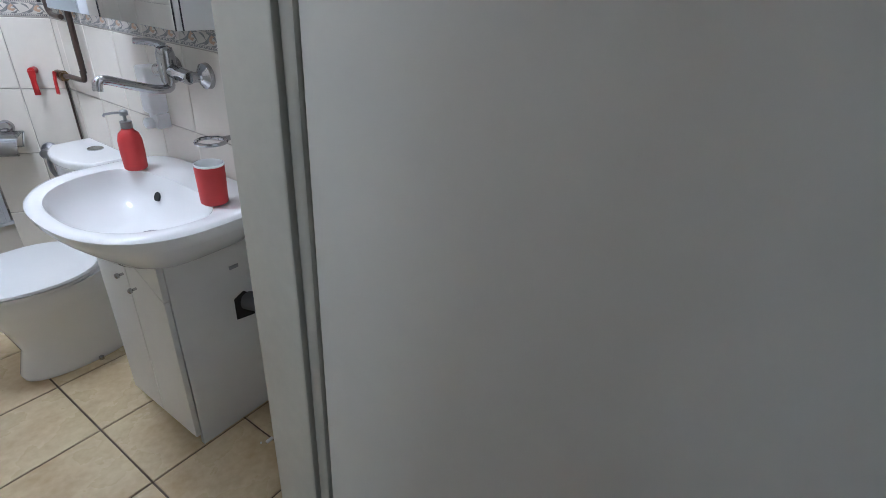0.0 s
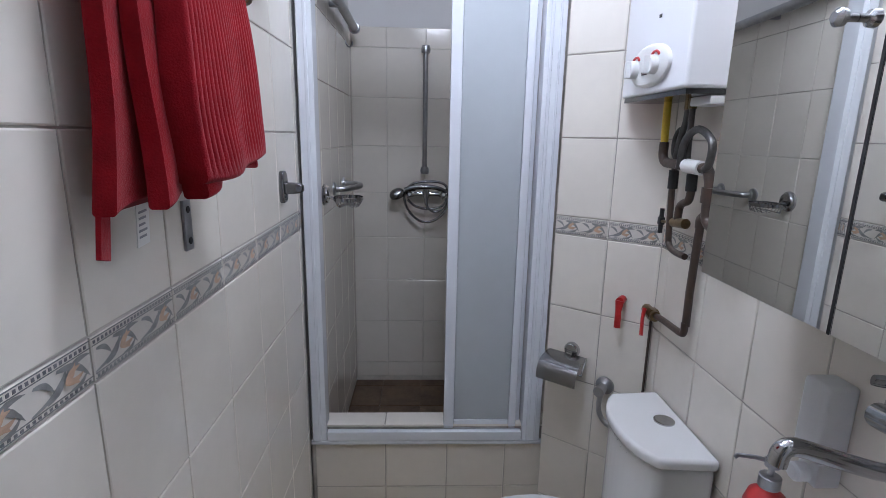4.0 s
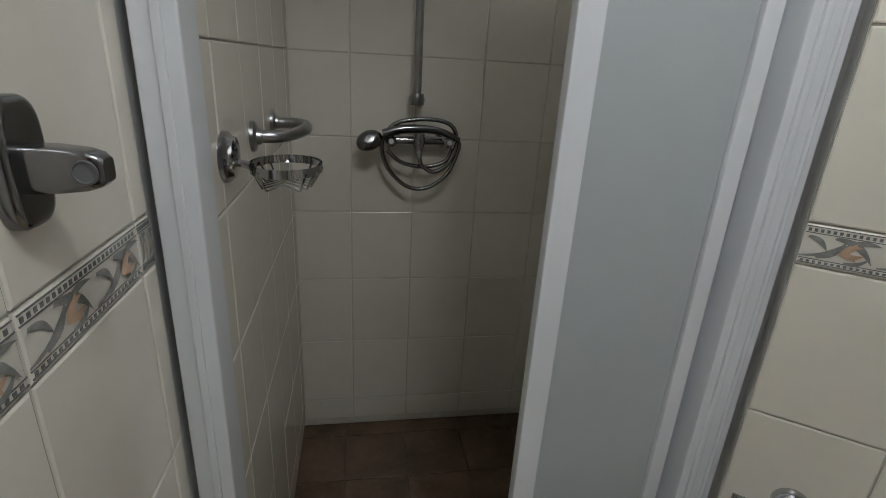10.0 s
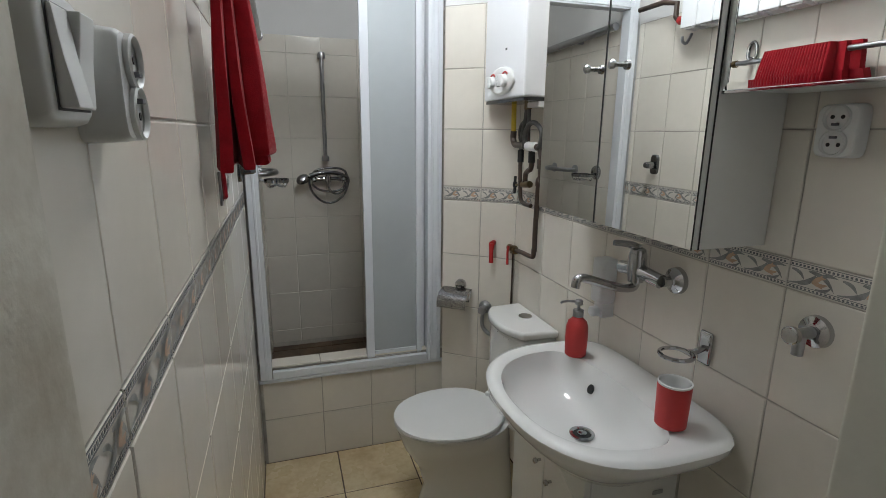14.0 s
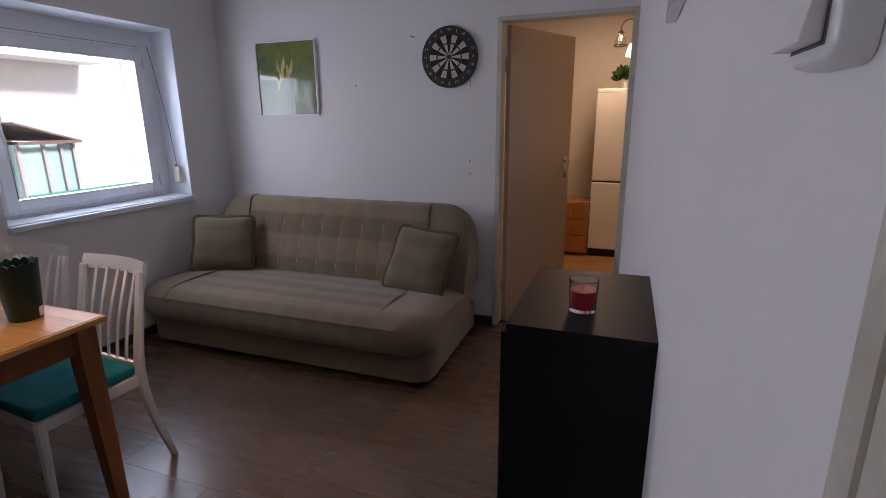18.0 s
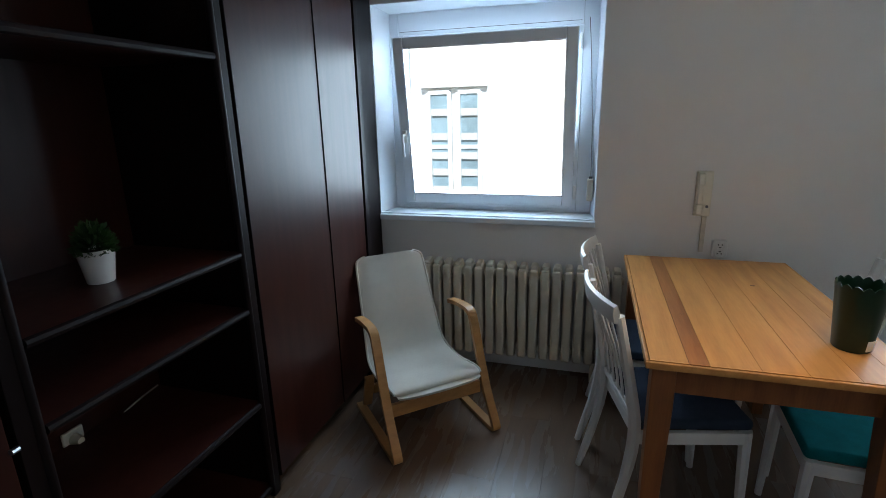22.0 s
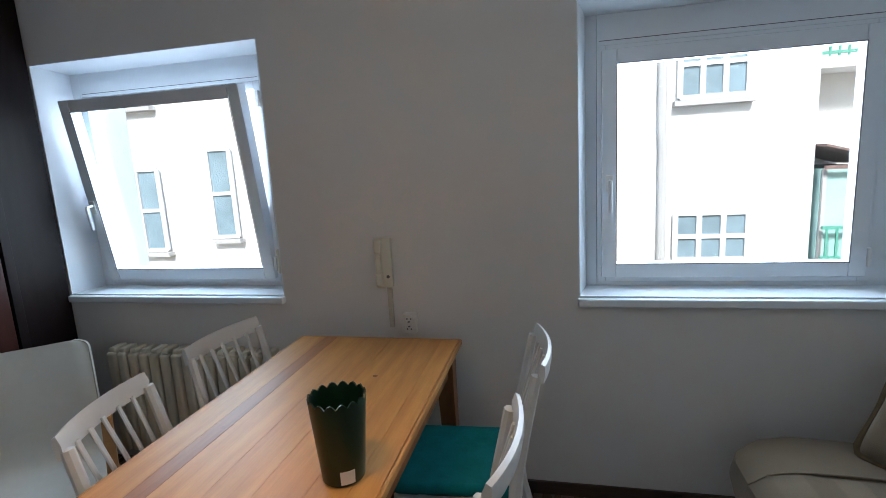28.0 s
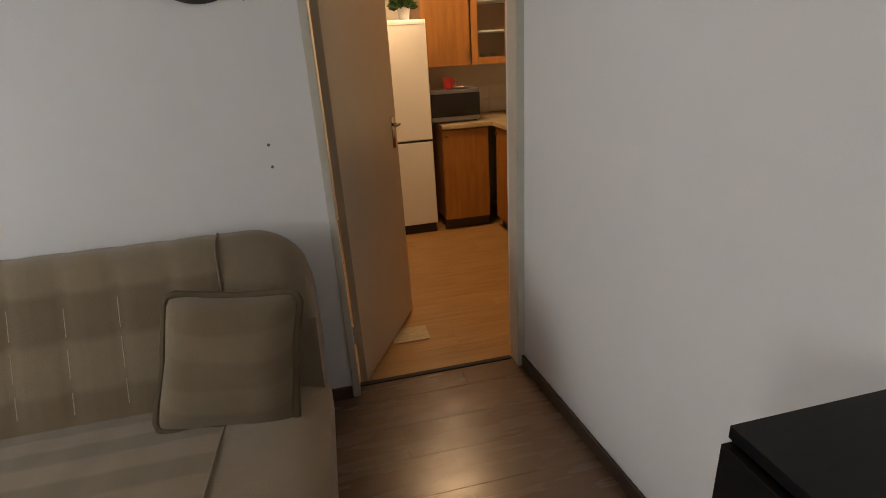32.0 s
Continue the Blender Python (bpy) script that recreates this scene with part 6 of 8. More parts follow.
def dining_chair(fabric, label, m):
    """Origin under the seat's middle; the back stands at +y."""
    t = thing("dining_chair", m, label, "chair", "white chairs round the table")
    W = 0.19
    part("seat", prism([(-0.19, -0.21), (0.19, -0.21), (0.185, 0.17), (-0.185, 0.17)], 0.432, 0.472, 0.016, 3), fabric, t, "padded fabric seat")
    part("seat_frame", joined(box(-0.195, 0.195, -0.205, -0.185, 0.385, 0.430, 0.004), box(-0.195, -0.175, -0.184, 0.17, 0.385, 0.430, 0.004), box(0.175, 0.195, -0.184, 0.17, 0.385, 0.430, 0.004), box(-0.174, 0.174, 0.155, 0.172, 0.385, 0.430, 0.004)), M["chair_white"], t)
    for s in (-1, 1):
        part("front_leg", tube([(s * 0.178, -0.190, 0.43), (s * 0.186, -0.205, 0.0)], [0.021, 0.013], 8), M["chair_white"], t)
        part("back_post", tube([(s * 0.196, 0.260, 0.0), (s * 0.188, 0.200, 0.24), (s * 0.186, 0.178, 0.42), (s * 0.184, 0.196, 0.57), (s * 0.178, 0.252, 0.84)], [0.013, 0.0165, 0.018, 0.018, 0.021, 0.022, 0.022, 0.021, 0.020, 0.019, 0.018, 0.017, 0.016][:13], 8, True, 3), M["chair_white"], t)
    rail = []
    for i in range(13):
        f = 2 * i / 12 - 1
        y = 0.262 + 0.030 * (1 - f * f)
        rail.append((0.190 * f, [(y - 0.009, 0.820), (y + 0.009, 0.820), (y + 0.015, 0.853), (y + 0.014, 0.874), (y + 0.003, 0.881), (y - 0.007, 0.856)]))
    part("top_rail", loft(rail), M["chair_white"], t)
    part("lower_rail", box(-0.175, 0.175, 0.168, 0.186, 0.455, 0.480, 0.004), M["chair_white"], t)
    for k in range(5):
        x = -0.120 + 0.060 * k
        part("slat", tube([(x * 0.92, 0.178, 0.475), (x * 0.96, 0.205, 0.62), (x, 0.270 + 0.012 * (1 - abs(k - 2) / 2), 0.832)], 0.0085, 8, True, flat=0.6), M["chair_white"], t)
    return t


dining_chair(M["seat_teal"], "white wooden slat-back chair with a green seat", pose(-2.235, -0.775, 0, 0, 0, -4))
dining_chair(M["seat_teal"], "white wooden slat-back chair with a green seat", pose(-2.760, -0.715, 0, 0, 0, 4))
dining_chair(M["seat_blue"], "white wooden slat-back chair with a dark blue seat", pose(-2.306, -1.350, 0, 0, 0, 194))
dining_chair(M["seat_blue"], "white wooden slat-back chair with a dark blue seat", pose(-2.776, -1.380, 0, 0, 0, 174))

pot = thing("flower_pot", pose(-2.178, -0.884, 0.7625), "tall dark green plastic flower pot with a scalloped rim", "flower pot")
seg = 64
rings = []
for r, z in ((0.047, 0.0), (0.050, 0.004), (0.064, 0.17), (0.067, 0.196), (0.063, 0.196), (0.058, 0.16), (0.044, 0.010)):
    rings.append([(r * math.cos(2 * math.pi * i / seg), r * math.sin(2 * math.pi * i / seg), z + (0.011 * abs(math.sin(math.pi * i / seg * 16)) if z > 0.19 else 0)) for i in range(seg)])
part("pot_wall", ringed(rings), M["green_plastic"], pot)
part("soil_disc", moved(lathe([(0.050, 0.10), (0.050, 0.105)], 20), pose(0, 0, 0)), M["soil"], pot)
part("price_label", ringed([[(0.0515 * math.cos(a), 0.0515 * math.sin(a), 0.008) for a in (0.3 + 0.08 * i for i in range(9))] + [(0.0510 * math.cos(a), 0.0510 * math.sin(a), 0.008) for a in (0.94 - 0.08 * i for i in range(9))],
                             [(0.0550 * math.cos(a), 0.0550 * math.sin(a), 0.042) for a in (0.3 + 0.08 * i for i in range(9))] + [(0.0545 * math.cos(a), 0.0545 * math.sin(a), 0.042) for a in (0.94 - 0.08 * i for i in range(9))]]), M["label_white"], pot, "white paper label")


# ---- armchair ----
def armchair():
    t = thing("armchair", pose(-2.400, -2.218, 0, 0, 0, -47.0), "birch bentwood armchair with a white canvas cover", "armchair")

    def strip(pts, w, th, x):
        """A bent board: the line gives its middle, w its breadth along x."""
        p = smooth_path([(x, y, z) for y, z in pts], 6)
        rings_ = []
        for i, q in enumerate(p):
            d = (p[min(i + 1, len(p) - 1)] - p[max(i - 1, 0)]).normalized()
            nrm = Vector((0, -d.z, d.y))
            rings_.append([q + Vector((sx * w / 2, 0, 0)) + nrm * (sy * th / 2) for sx, sy in ((-1, -1), (1, -1), (1, 1), (-1, 1))])
        return ringed(rings_)
    for s in (-1, 1):
        part("side_frame", strip([(-0.52, 0.012), (-0.30, 0.012), (-0.05, 0.012), (0.004, 0.020), (-0.006, 0.055), (-0.045, 0.120), (-0.092, 0.210), (-0.155, 0.370), (-0.203, 0.500), (-0.228, 0.532), (-0.270, 0.540), (-0.36, 0.534), (-0.44, 0.520)], 0.040, 0.021, s * 0.250), M["birch"], t)
        part("rear_leg", strip([(-0.49, 0.022), (-0.45, 0.12), (-0.42, 0.21)], 0.045, 0.020, s * 0.222), M["birch"], t)
        part("seat_rail", strip([(-0.10, 0.236), (-0.26, 0.214), (-0.42, 0.224), (-0.510, 0.36), (-0.635, 0.655)], 0.045, 0.018, s * 0.148), M["birch"], t)
    part("front_bar", box(-0.226, 0.226, -0.118, -0.096, 0.166, 0.228, 0.004), M["birch"], t)
    part("rear_bar", box(-0.199, 0.199, -0.455, -0.435, 0.10, 0.15, 0.004), M["birch"], t)
    prof = smooth_path([(0, -0.078, 0.258), (0, -0.084, 0.288), (0, -0.15, 0.290), (0, -0.29, 0.268), (0, -0.425, 0.280), (0, -0.490, 0.345), (0, -0.555, 0.500), (0, -0.637, 0.700), (0, -0.660, 0.758)], 14)
    n = len(prof)
    bm_ = bmesh.new()
    top_, bot_ = [], []
    for i, q in enumerate(prof):
        d = (prof[min(i + 1, n - 1)] - prof[max(i - 1, 0)]).normalized()
        nr = Vector((0, -d.z, d.y))
        if nr.z < 0 and i > 5:
            nr = -nr
        f = i / (n - 1)
        half = 0.222 - 0.046 * max(0, (f - 0.45) / 0.55)
        if f > 0.90:
            half -= 0.045 * (1 - math.sqrt(max(0.0, 1 - ((f - 0.90) / 0.10) ** 2)))
        if f < 0.22:
            half -= 0.045 * (1 - math.sqrt(max(0.0, 1 - ((0.22 - f) / 0.22) ** 2)))
        rowt, rowb = [], []
        for k in range(13):
            u = 2 * k / 12 - 1
            sag = 0.014 * (1 - u * u)
            edge = 0.018 * (1 - abs(u) ** 6)
            c = Vector((half * u, q.y, q.z))
            rowt.append(bm_.verts.new(c + nr * (edge - sag)))
            rowb.append(bm_.verts.new(c - nr * (0.016 + 0.006 * (1 - abs(u) ** 6) + sag)))
        top_.append(rowt), bot_.append(rowb)
    for i in range(n - 1):
        for k in range(12):
            bm_.faces.new((top_[i][k], top_[i][k + 1], top_[i + 1][k + 1], top_[i + 1][k]))
            bm_.faces.new((bot_[i][k + 1], bot_[i][k], bot_[i + 1][k], bot_[i + 1][k + 1]))
        bm_.faces.new((bot_[i][0], top_[i][0], top_[i + 1][0], bot_[i + 1][0]))
        bm_.faces.new((top_[i][12], bot_[i][12], bot_[i + 1][12], top_[i + 1][12]))
    for rr in (0, n - 1):
        for k in range(12):
            bm_.faces.new((top_[rr][k], bot_[rr][k], bot_[rr][k + 1], top_[rr][k + 1]))
    bmesh.ops.recalc_face_normals(bm_, faces=bm_.faces[:])
    cv_ = part("cover", bm_, M["canvas"], t)
    for s in (-1, 1):
        pts = []
        for i, q in enumerate(prof[12:], 12):
            f = i / (n - 1)
            half = 0.222 - 0.046 * max(0, (f - 0.45) / 0.55)
            if f > 0.90:
                half -= 0.045 * (1 - math.sqrt(max(0.0, 1 - ((f - 0.90) / 0.10) ** 2)))
            if f < 0.22:
                half -= 0.045 * (1 - math.sqrt(max(0.0, 1 - ((0.22 - f) / 0.22) ** 2)))
            pts.append((s * half, q.y, q.z))
        part("piping", tube(pts, 0.006, 6), M["canvas"], cv_)


armchair()

# ---- ribbed radiator ----
rad = thing("radiator", pose(-3.165, -2.02, 0.0), "ivory ribbed radiator under the window", "radiator")
for i in range(18):
    y = -0.55 + 0.0612 * i
    part("rib", joined(box(-0.060, 0.055, y + 0.003, y + 0.052, 0.115, 0.640, 0.014, 3), box(-0.045, 0.040, y + 0.008, y + 0.047, 0.630, 0.662, 0.012, 2)), M["radiator"], rad)
part("header_pipe", tube([(0, -0.55, 0.165), (0, 0.555, 0.165)], 0.020, 10), M["radiator"], rad)
part("header_pipe", tube([(0, -0.55, 0.595), (0, 0.555, 0.595)], 0.020, 10), M["radiator"], rad)
for y in (-0.42, 0.42):
    part("foot", box(-0.03, 0.03, y - 0.015, y + 0.015, 0.0, 0.12, 0.004), M["radiator"], rad)

# ---- wall telephone, sockets, picture, dartboard ----
ip = thing("intercom_handset", pose(WX, -1.118, 0.945), "cream door intercom handset on the wall", "intercom")
part("base", box(0.0005, 0.022, -0.045, 0.030, 0.0, 0.222, 0.006, 3), M["plastic_cream"], ip)
part("receiver", joined(box(0.022, 0.045, -0.040, -0.008, 0.155, 0.215, 0.008, 3), box(0.022, 0.045, -0.040, -0.008, 0.010, 0.065, 0.008, 3), box(0.026, 0.040, -0.036, -0.012, 0.06, 0.16, 0.005)), M["plastic_cream"], ip)
part("button", moved(lathe([(0.007, 0.022), (0.007, 0.027)], 12), pose(0, 0.012, 0.05, 0, 90, 0)), M["gasket"], ip)
# trim paint used here only to darken the duct as if shadowed
part("cable_duct", box(0.0005, 0.013, -0.002, 0.020, -0.185, -0.001, 0.002), M["old_trim"], ip, "cable duct with its shade put into a greyer colour")
double_socket(pose(WX, -1.025, 0.782, 0, 0, 180), "white double socket on the wall above the table", M["plastic"])

pic = thing("framed_picture", pose(-2.615, 1.3215, 1.722), "framed green picture of yellow tulips", "picture")
PW, PH = 0.258, 0.262
part("frame", joined(box(-PW, PW, -0.022, -0.001, -PH, -PH + 0.010, 0.002), box(-PW, PW, -0.022, -0.001, PH - 0.010, PH, 0.002), box(-PW, -PW + 0.010, -0.022, -0.001, -PH + 0.0105, PH - 0.0105, 0.002), box(PW - 0.010, PW, -0.022, -0.001, -PH + 0.0105, PH - 0.0105, 0.002)), M["alu"], pic)
M["print_green"] = material("olive_print", (0.21, 0.23, 0.035), 0.12, noise_scale=3.0, second=(0.060, 0.10, 0.045), coat=0.8)
M["print_pale"] = material("pale_print", (0.25, 0.31, 0.17), 0.25, noise_scale=5, amount=0.08, coat=0.35)
M["print_yellow"] = material("tulip_print", (0.62, 0.55, 0.22), 0.15, noise_scale=20, second=(0.50, 0.36, 0.08), coat=0.8)
M["print_stem"] = material("stem_print", (0.07, 0.12, 0.09), 0.2, coat=0.8)
sheet_ = part("print_sheet", box(-PW + 0.010, PW - 0.010, -0.010, -0.006, -PH + 0.010, PH - 0.010), M["print_green"], pic)
part("pale_ground", box(-PW + 0.011, 0.060, -0.0115, -0.0103, -PH + 0.011, -0.005), M["print_pale"], sheet_)


def petal(x0, z0, x1, z1, w, bend, mat, parent, y):
    bm2 = bmesh.new()
    p0, p1 = Vector((x0, 0, z0)), Vector((x1, 0, z1))
    d = p1 - p0
    sd2 = Vector((-d.z, 0, d.x)).normalized()
    le, ri = [], []
    for k in range(10):
        f = k / 9
        c = p0 + d * f + sd2 * bend * math.sin(math.pi * f)
        r = w * max(0.06, math.sin(math.pi * min(1, 0.15 + 0.85 * f)))
        le.append(bm2.verts.new((c.x + sd2.x * r, y, c.z + sd2.z * r))), ri.append(bm2.verts.new((c.x - sd2.x * r, y, c.z - sd2.z * r)))
    for k in range(9):
        bm2.faces.new((ri[k], ri[k + 1], le[k + 1], le[k]))
    part("petal", bm2, mat, parent, smooth=False)


for x0, z0, x1, z1, w, bend in ((-0.055, -0.02, -0.07, 0.125, 0.018, 0.01), (-0.03, -0.01, -0.015, 0.155, 0.022, 0.0), (0.0, 0.0, 0.055, 0.135, 0.016, -0.012), (-0.01, -0.005, 0.02, 0.10, 0.02, 0.008), (-0.075, -0.075, -0.085, 0.09, 0.012, -0.006)):
    petal(x0, z0, x1, z1, w, bend, M["print_yellow"], sheet_, -0.0118)
petal(0.01, -PH + 0.012, -0.005, 0.0, 0.006, 0.004, M["print_stem"], sheet_, -0.0122)


def text_mesh(body, size):
    cu = bpy.data.curves.new("text", "FONT")
    cu.body, cu.size, cu.align_x, cu.align_y = body, size, "CENTER", "CENTER"
    ob = bpy.data.objects.new("text", cu)
    scene.collection.objects.link(ob)
    bpy.context.view_layer.update()
    me = bpy.data.meshes.new_from_object(ob.evaluated_get(bpy.context.evaluated_depsgraph_get()))
    bpy.data.objects.remove(ob), bpy.data.curves.remove(cu)
    return me


def dartboard():
    t = thing("dartboard", pose(-1.355, 1.3215, 1.812, 90, 0, 0), "black dartboard with cream segments and numbers on the wall", "dartboard")
    part("board", lathe([(0.186, 0.0), (0.188, 0.004), (0.188, 0.020), (0.184, 0.023)], 64), M["ink"], t)
    cream = material("dartboard_cream", (0.50, 0.48, 0.42), 0.9, noise_scale=60, amount=0.1)
    black = material("dartboard_black", (0.018, 0.016, 0.015), 0.9, noise_scale=60, amount=0.2)
    redm = material("dartboard_red", (0.12, 0.018, 0.018), 0.9, noise_scale=60, amount=0.2)
    grn = material("dartboard_green", (0.018, 0.055, 0.035), 0.9, noise_scale=60, amount=0.2)

    def wedge(i, r0, r1, mat, name):
        bm3 = bmesh.new()
        a0 = 2 * math.pi * (i - 0.5) / 20
        lo, hi = [], []
        for k in range(4):
            a = a0 + 2 * math.pi / 20 * k / 3
            lo.append(bm3.verts.new((r0 * math.sin(a), r0 * math.cos(a), 0.0240))), hi.append(bm3.verts.new((r1 * math.sin(a), r1 * math.cos(a), 0.0240)))
        for k in range(3):
            bm3.faces.new((lo[k], lo[k + 1], hi[k + 1], hi[k]))
        part(name, bm3, mat, t, smooth=False)
    for i in range(20):
        dark = i % 2 == 0
        wedge(i, 0.014, 0.078, black if dark else cream, "segment")
        wedge(i, 0.0785, 0.087, redm if dark else grn, "treble")
        wedge(i, 0.0875, 0.132, black if dark else cream, "segment")
        wedge(i, 0.1325, 0.141, redm if dark else grn, "double")
    part("bull", moved(lathe([(0.013, 0.0236), (0.013, 0.0248), (0.006, 0.0252)], 18), pose(0, 0, 0)), redm, t)
    for i, s in enumerate("20 1 18 4 13 6 10 15 2 17 3 19 7 16 8 11 14 9 12 5".split()):
        a = 2 * math.pi * i / 20
        me = text_mesh(s, 0.024)
        me.materials.clear(), me.materials.append(cream)
        ob = new("number", me)
        ob.parent = t
        ob.matrix_basis = pose(0.162 * math.sin(a), 0.162 * math.cos(a), 0.0242)
    part("hanger", tube([(0.135, -0.13, 0.010), (0.142, -0.165, 0.012), (0.140, -0.185, 0.012)], 0.003, 6), M["steel"], t)


dartboard()
for x, z in ((-1.219, 1.152), (-1.219, 1.071), (-2.055, 1.657), (-1.625, 1.955), (-1.61, 1.95)):
    solid("wall_plug", moved(lathe([(0.006, 0), (0.005, 0.002)], 10), pose(x, 1.3220, z, 90, 0, 0)), M["gasket"], "filled drill hole in the painted wall", "wall plug")

wf = thing("wall_mirror", pose(-0.130, -0.45, 1.70), "wall mirror in a thin silver frame", "mirror")
part("frame", joined(box(-0.026, 0, -0.28, 0.28, 0.0, 0.014, 0.002), box(-0.026, 0, -0.28, 0.28, 0.606, 0.62, 0.002), box(-0.026, 0, -0.28, -0.266, 0.0145, 0.6055, 0.002), box(-0.026, 0, 0.266, 0.28, 0.0145, 0.6055, 0.002)), M["alu"], wf)
part("mirror_pane", box(-0.018, -0.012, -0.2655, 0.2655, 0.0145, 0.6055), M["mirror"], wf, smooth=False)
ls = rocker_switch(pose(-0.128, -1.588, 1.495, 0, 0, 180), "white rocker light switch beside the doorway", M["plastic"])

# ---- black chest with the candle ----
bc = thing("black_chest", pose(-0.310, -0.438, 0.0), "low black-brown cupboard against the wall", "cupboard")
part("top", box(-0.192, 0.188, -0.280, 0.278, 0.880, 0.902, 0.002), M["black_board"], bc)
part("side_panel", box(-0.188, 0.186, -0.277, -0.259, 0.0, 0.879, 0.0015), M["black_board"], bc)
part("side_panel", box(-0.188, 0.186, 0.257, 0.275, 0.0, 0.879, 0.0015), M["black_board"], bc)
part("back_panel", box(0.178, 0.184, -0.258, 0.256, 0.01, 0.878), M["black_board"], bc)
for z0, z1 in ((0.06, 0.46), (0.463, 0.876)):
    part("door", box(-0.206, -0.189, -0.276, 0.274, z0, z1, 0.0015), M["black_board"], bc)
part("plinth", box(-0.175, 0.17, -0.258, 0.256, 0.0, 0.055), M["black_board"], bc)

cg = thing("candle_glass", pose(-0.319, -0.560, 0.9025), "thick clear glass with a red candle on the black cupboard", "candle")
part("glass", lathe([(0.030, 0.0), (0.036, 0.003), (0.0405, 0.092), (0.0395, 0.094), (0.0375, 0.090), (0.0335, 0.012), (0.001, 0.010)], 32, True), M["glass"], cg)
part("wax", lathe([(0.0325, 0.0125), (0.0355, 0.062), (0.034, 0.064)], 28), M["candle"], cg, "red wax")
part("wick", tube([(0, 0, 0.064), (0.001, 0, 0.074)], 0.001, 6), M["ink"], cg)


# ---- wardrobe wall ----
WY = -2.805


def wardrobe_unit(x0, x1, doors, label):
    """A full-height cupboard with plain doors; x runs from x0 (window side) to x1."""
    t = thing("wardrobe", pose((x0 + x1) / 2, WY, 0.0), label, "wardrobe", "dark fitted wardrobe")
    w = (x1 - x0) / 2
    part("side_panel", box(-w, -w + 0.018, -0.495, -0.020, 0, 2.44), M["mahogany_edge"], t)
    part("side_panel", box(w - 0.018, w, -0.495, -0.020, 0, 2.44), M["mahogany_edge"], t)
    part("plinth", box(-w + 0.019, w - 0.019, -0.075, -0.060, 0, 0.058), M["mahogany_edge"], t)
    part("top_panel", box(-w + 0.019, w - 0.019, -0.49, -0.022, 2.42, 2.438), M["mahogany_edge"], t)
    a = -w
    for k, b in enumerate(doors):
        part("door", box(a + 0.002, a + b - 0.002, -0.019, 0.0, 0.062, 2.44, 0.003), M["mahogany"], t)
        part("edge_strip", box(a + b - 0.0018, a + b + 0.0018, -0.019, 0.004, 0.062, 2.44, 0.001), M["mahogany_edge"], t)
        a += b
    return t


wardrobe_unit(-2.905, -1.975, (0.375, 0.551), "tall dark mahogany wardrobe with two plain doors")
wardrobe_unit(-1.130, -0.150, (0.525, 0.451), "tall dark mahogany wardrobe with two plain doors")
we_ = thing("wardrobe_end_panel", pose(0, 0, 0), "black-brown end panel beside the window", "panel")
part("board", box(-3.225, -2.912, WY - 0.40, WY - 0.045, 0, 2.44, 0.002), M["mahogany_edge"], we_)
part("edge_strip", box(-2.955, -2.912, WY - 0.044, WY + 0.006, 0, 2.44, 0.004), M["mahogany_edge"], we_)

su_ = thing("shelf_unit", pose(-1.555, WY, 0.0), "open dark mahogany shelf unit between the wardrobes", "shelf unit", "dark fitted wardrobe")
for s in (-1, 1):
    part("side_panel", box(min(s * 0.412, s * 0.372), max(s * 0.412, s * 0.372), -0.49, 0.0, 0.0, 2.44, 0.004), M["mahogany_edge"], su_)
    part("front_post", tube([(s * 0.366, -0.004, 0.06), (s * 0.366, -0.004, 2.44)], 0.012, 10), M["mahogany_edge"], su_)
part("back_panel", box(-0.371, 0.371, -0.488, -0.480, 0.0, 2.44), M["mahogany"], su_)
for z in (0.055, 0.425, 0.800, 1.010, 1.655, 2.06, 2.41):
    sh_ = part("shelf", box(-0.370, 0.370, -0.479, -0.006, z - 0.010, z + 0.010, 0.002), M["mahogany"], su_)
    part("shelf_lip", tube([(-0.352, -0.004, z), (0.352, -0.004, z)], 0.0125, 8), M["mahogany_edge"], sh_)
for z in (0.42, 0.80, 1.0, 1.35, 1.66, 2.05):
    part("shelf_pin", tube([(0.415, 0.004, z), (0.432, 0.006, z)], 0.007, 8), M["steel"], su_)

pl_ = thing("potted_plant", pose(-1.556, -3.005, 1.0205), "small green plant in a white pot on the dark shelf", "plant")
part("pot", lathe([(0.034, 0.0), (0.036, 0.002), (0.049, 0.092), (0.049, 0.098), (0.045, 0.098), (0.043, 0.085)], 28), M["ceramic"], pl_, "tapered white pot")


def tuft(r, h, n, seed, size=0.016):
    rng = random.Random(seed)
    b_ = bmesh.new()
    for _ in range(n):
        a, e = rng.uniform(0, 2 * math.pi), rng.uniform(0.05, 1.0)
        d = Vector((math.cos(a) * (1 - e * 0.75), math.sin(a) * (1 - e * 0.75), e)).normalized()
        q = d * rng.uniform(0.55, 1.0)
        c = Vector((q.x * r, q.y * r, q.z * h))
        s_ = Vector((rng.uniform(-1, 1), rng.uniform(-1, 1), rng.uniform(-1, 1))).cross(d).normalized() * size * rng.uniform(0.25, 0.45)
        tip = d * size * rng.uniform(0.9, 1.6)
        v_ = [b_.verts.new(p) for p in (c - s_ * 0.3, c + tip * 0.5 - s_, c + tip, c + tip * 0.5 + s_)]
        b_.faces.new(v_)
    return b_


part("foliage", moved(tuft(0.050, 0.085, 900, 3), pose(0, 0, 0.082)), M["leaf"], pl_)
part("soil_disc", lathe([(0.043, 0.084), (0.043, 0.087)], 20), M["soil"], pl_)

so_ = thing("wall_socket", pose(-1.556, -3.284, 0.443, 0, 0, 90), "cream wall socket inside the shelf unit", "socket")
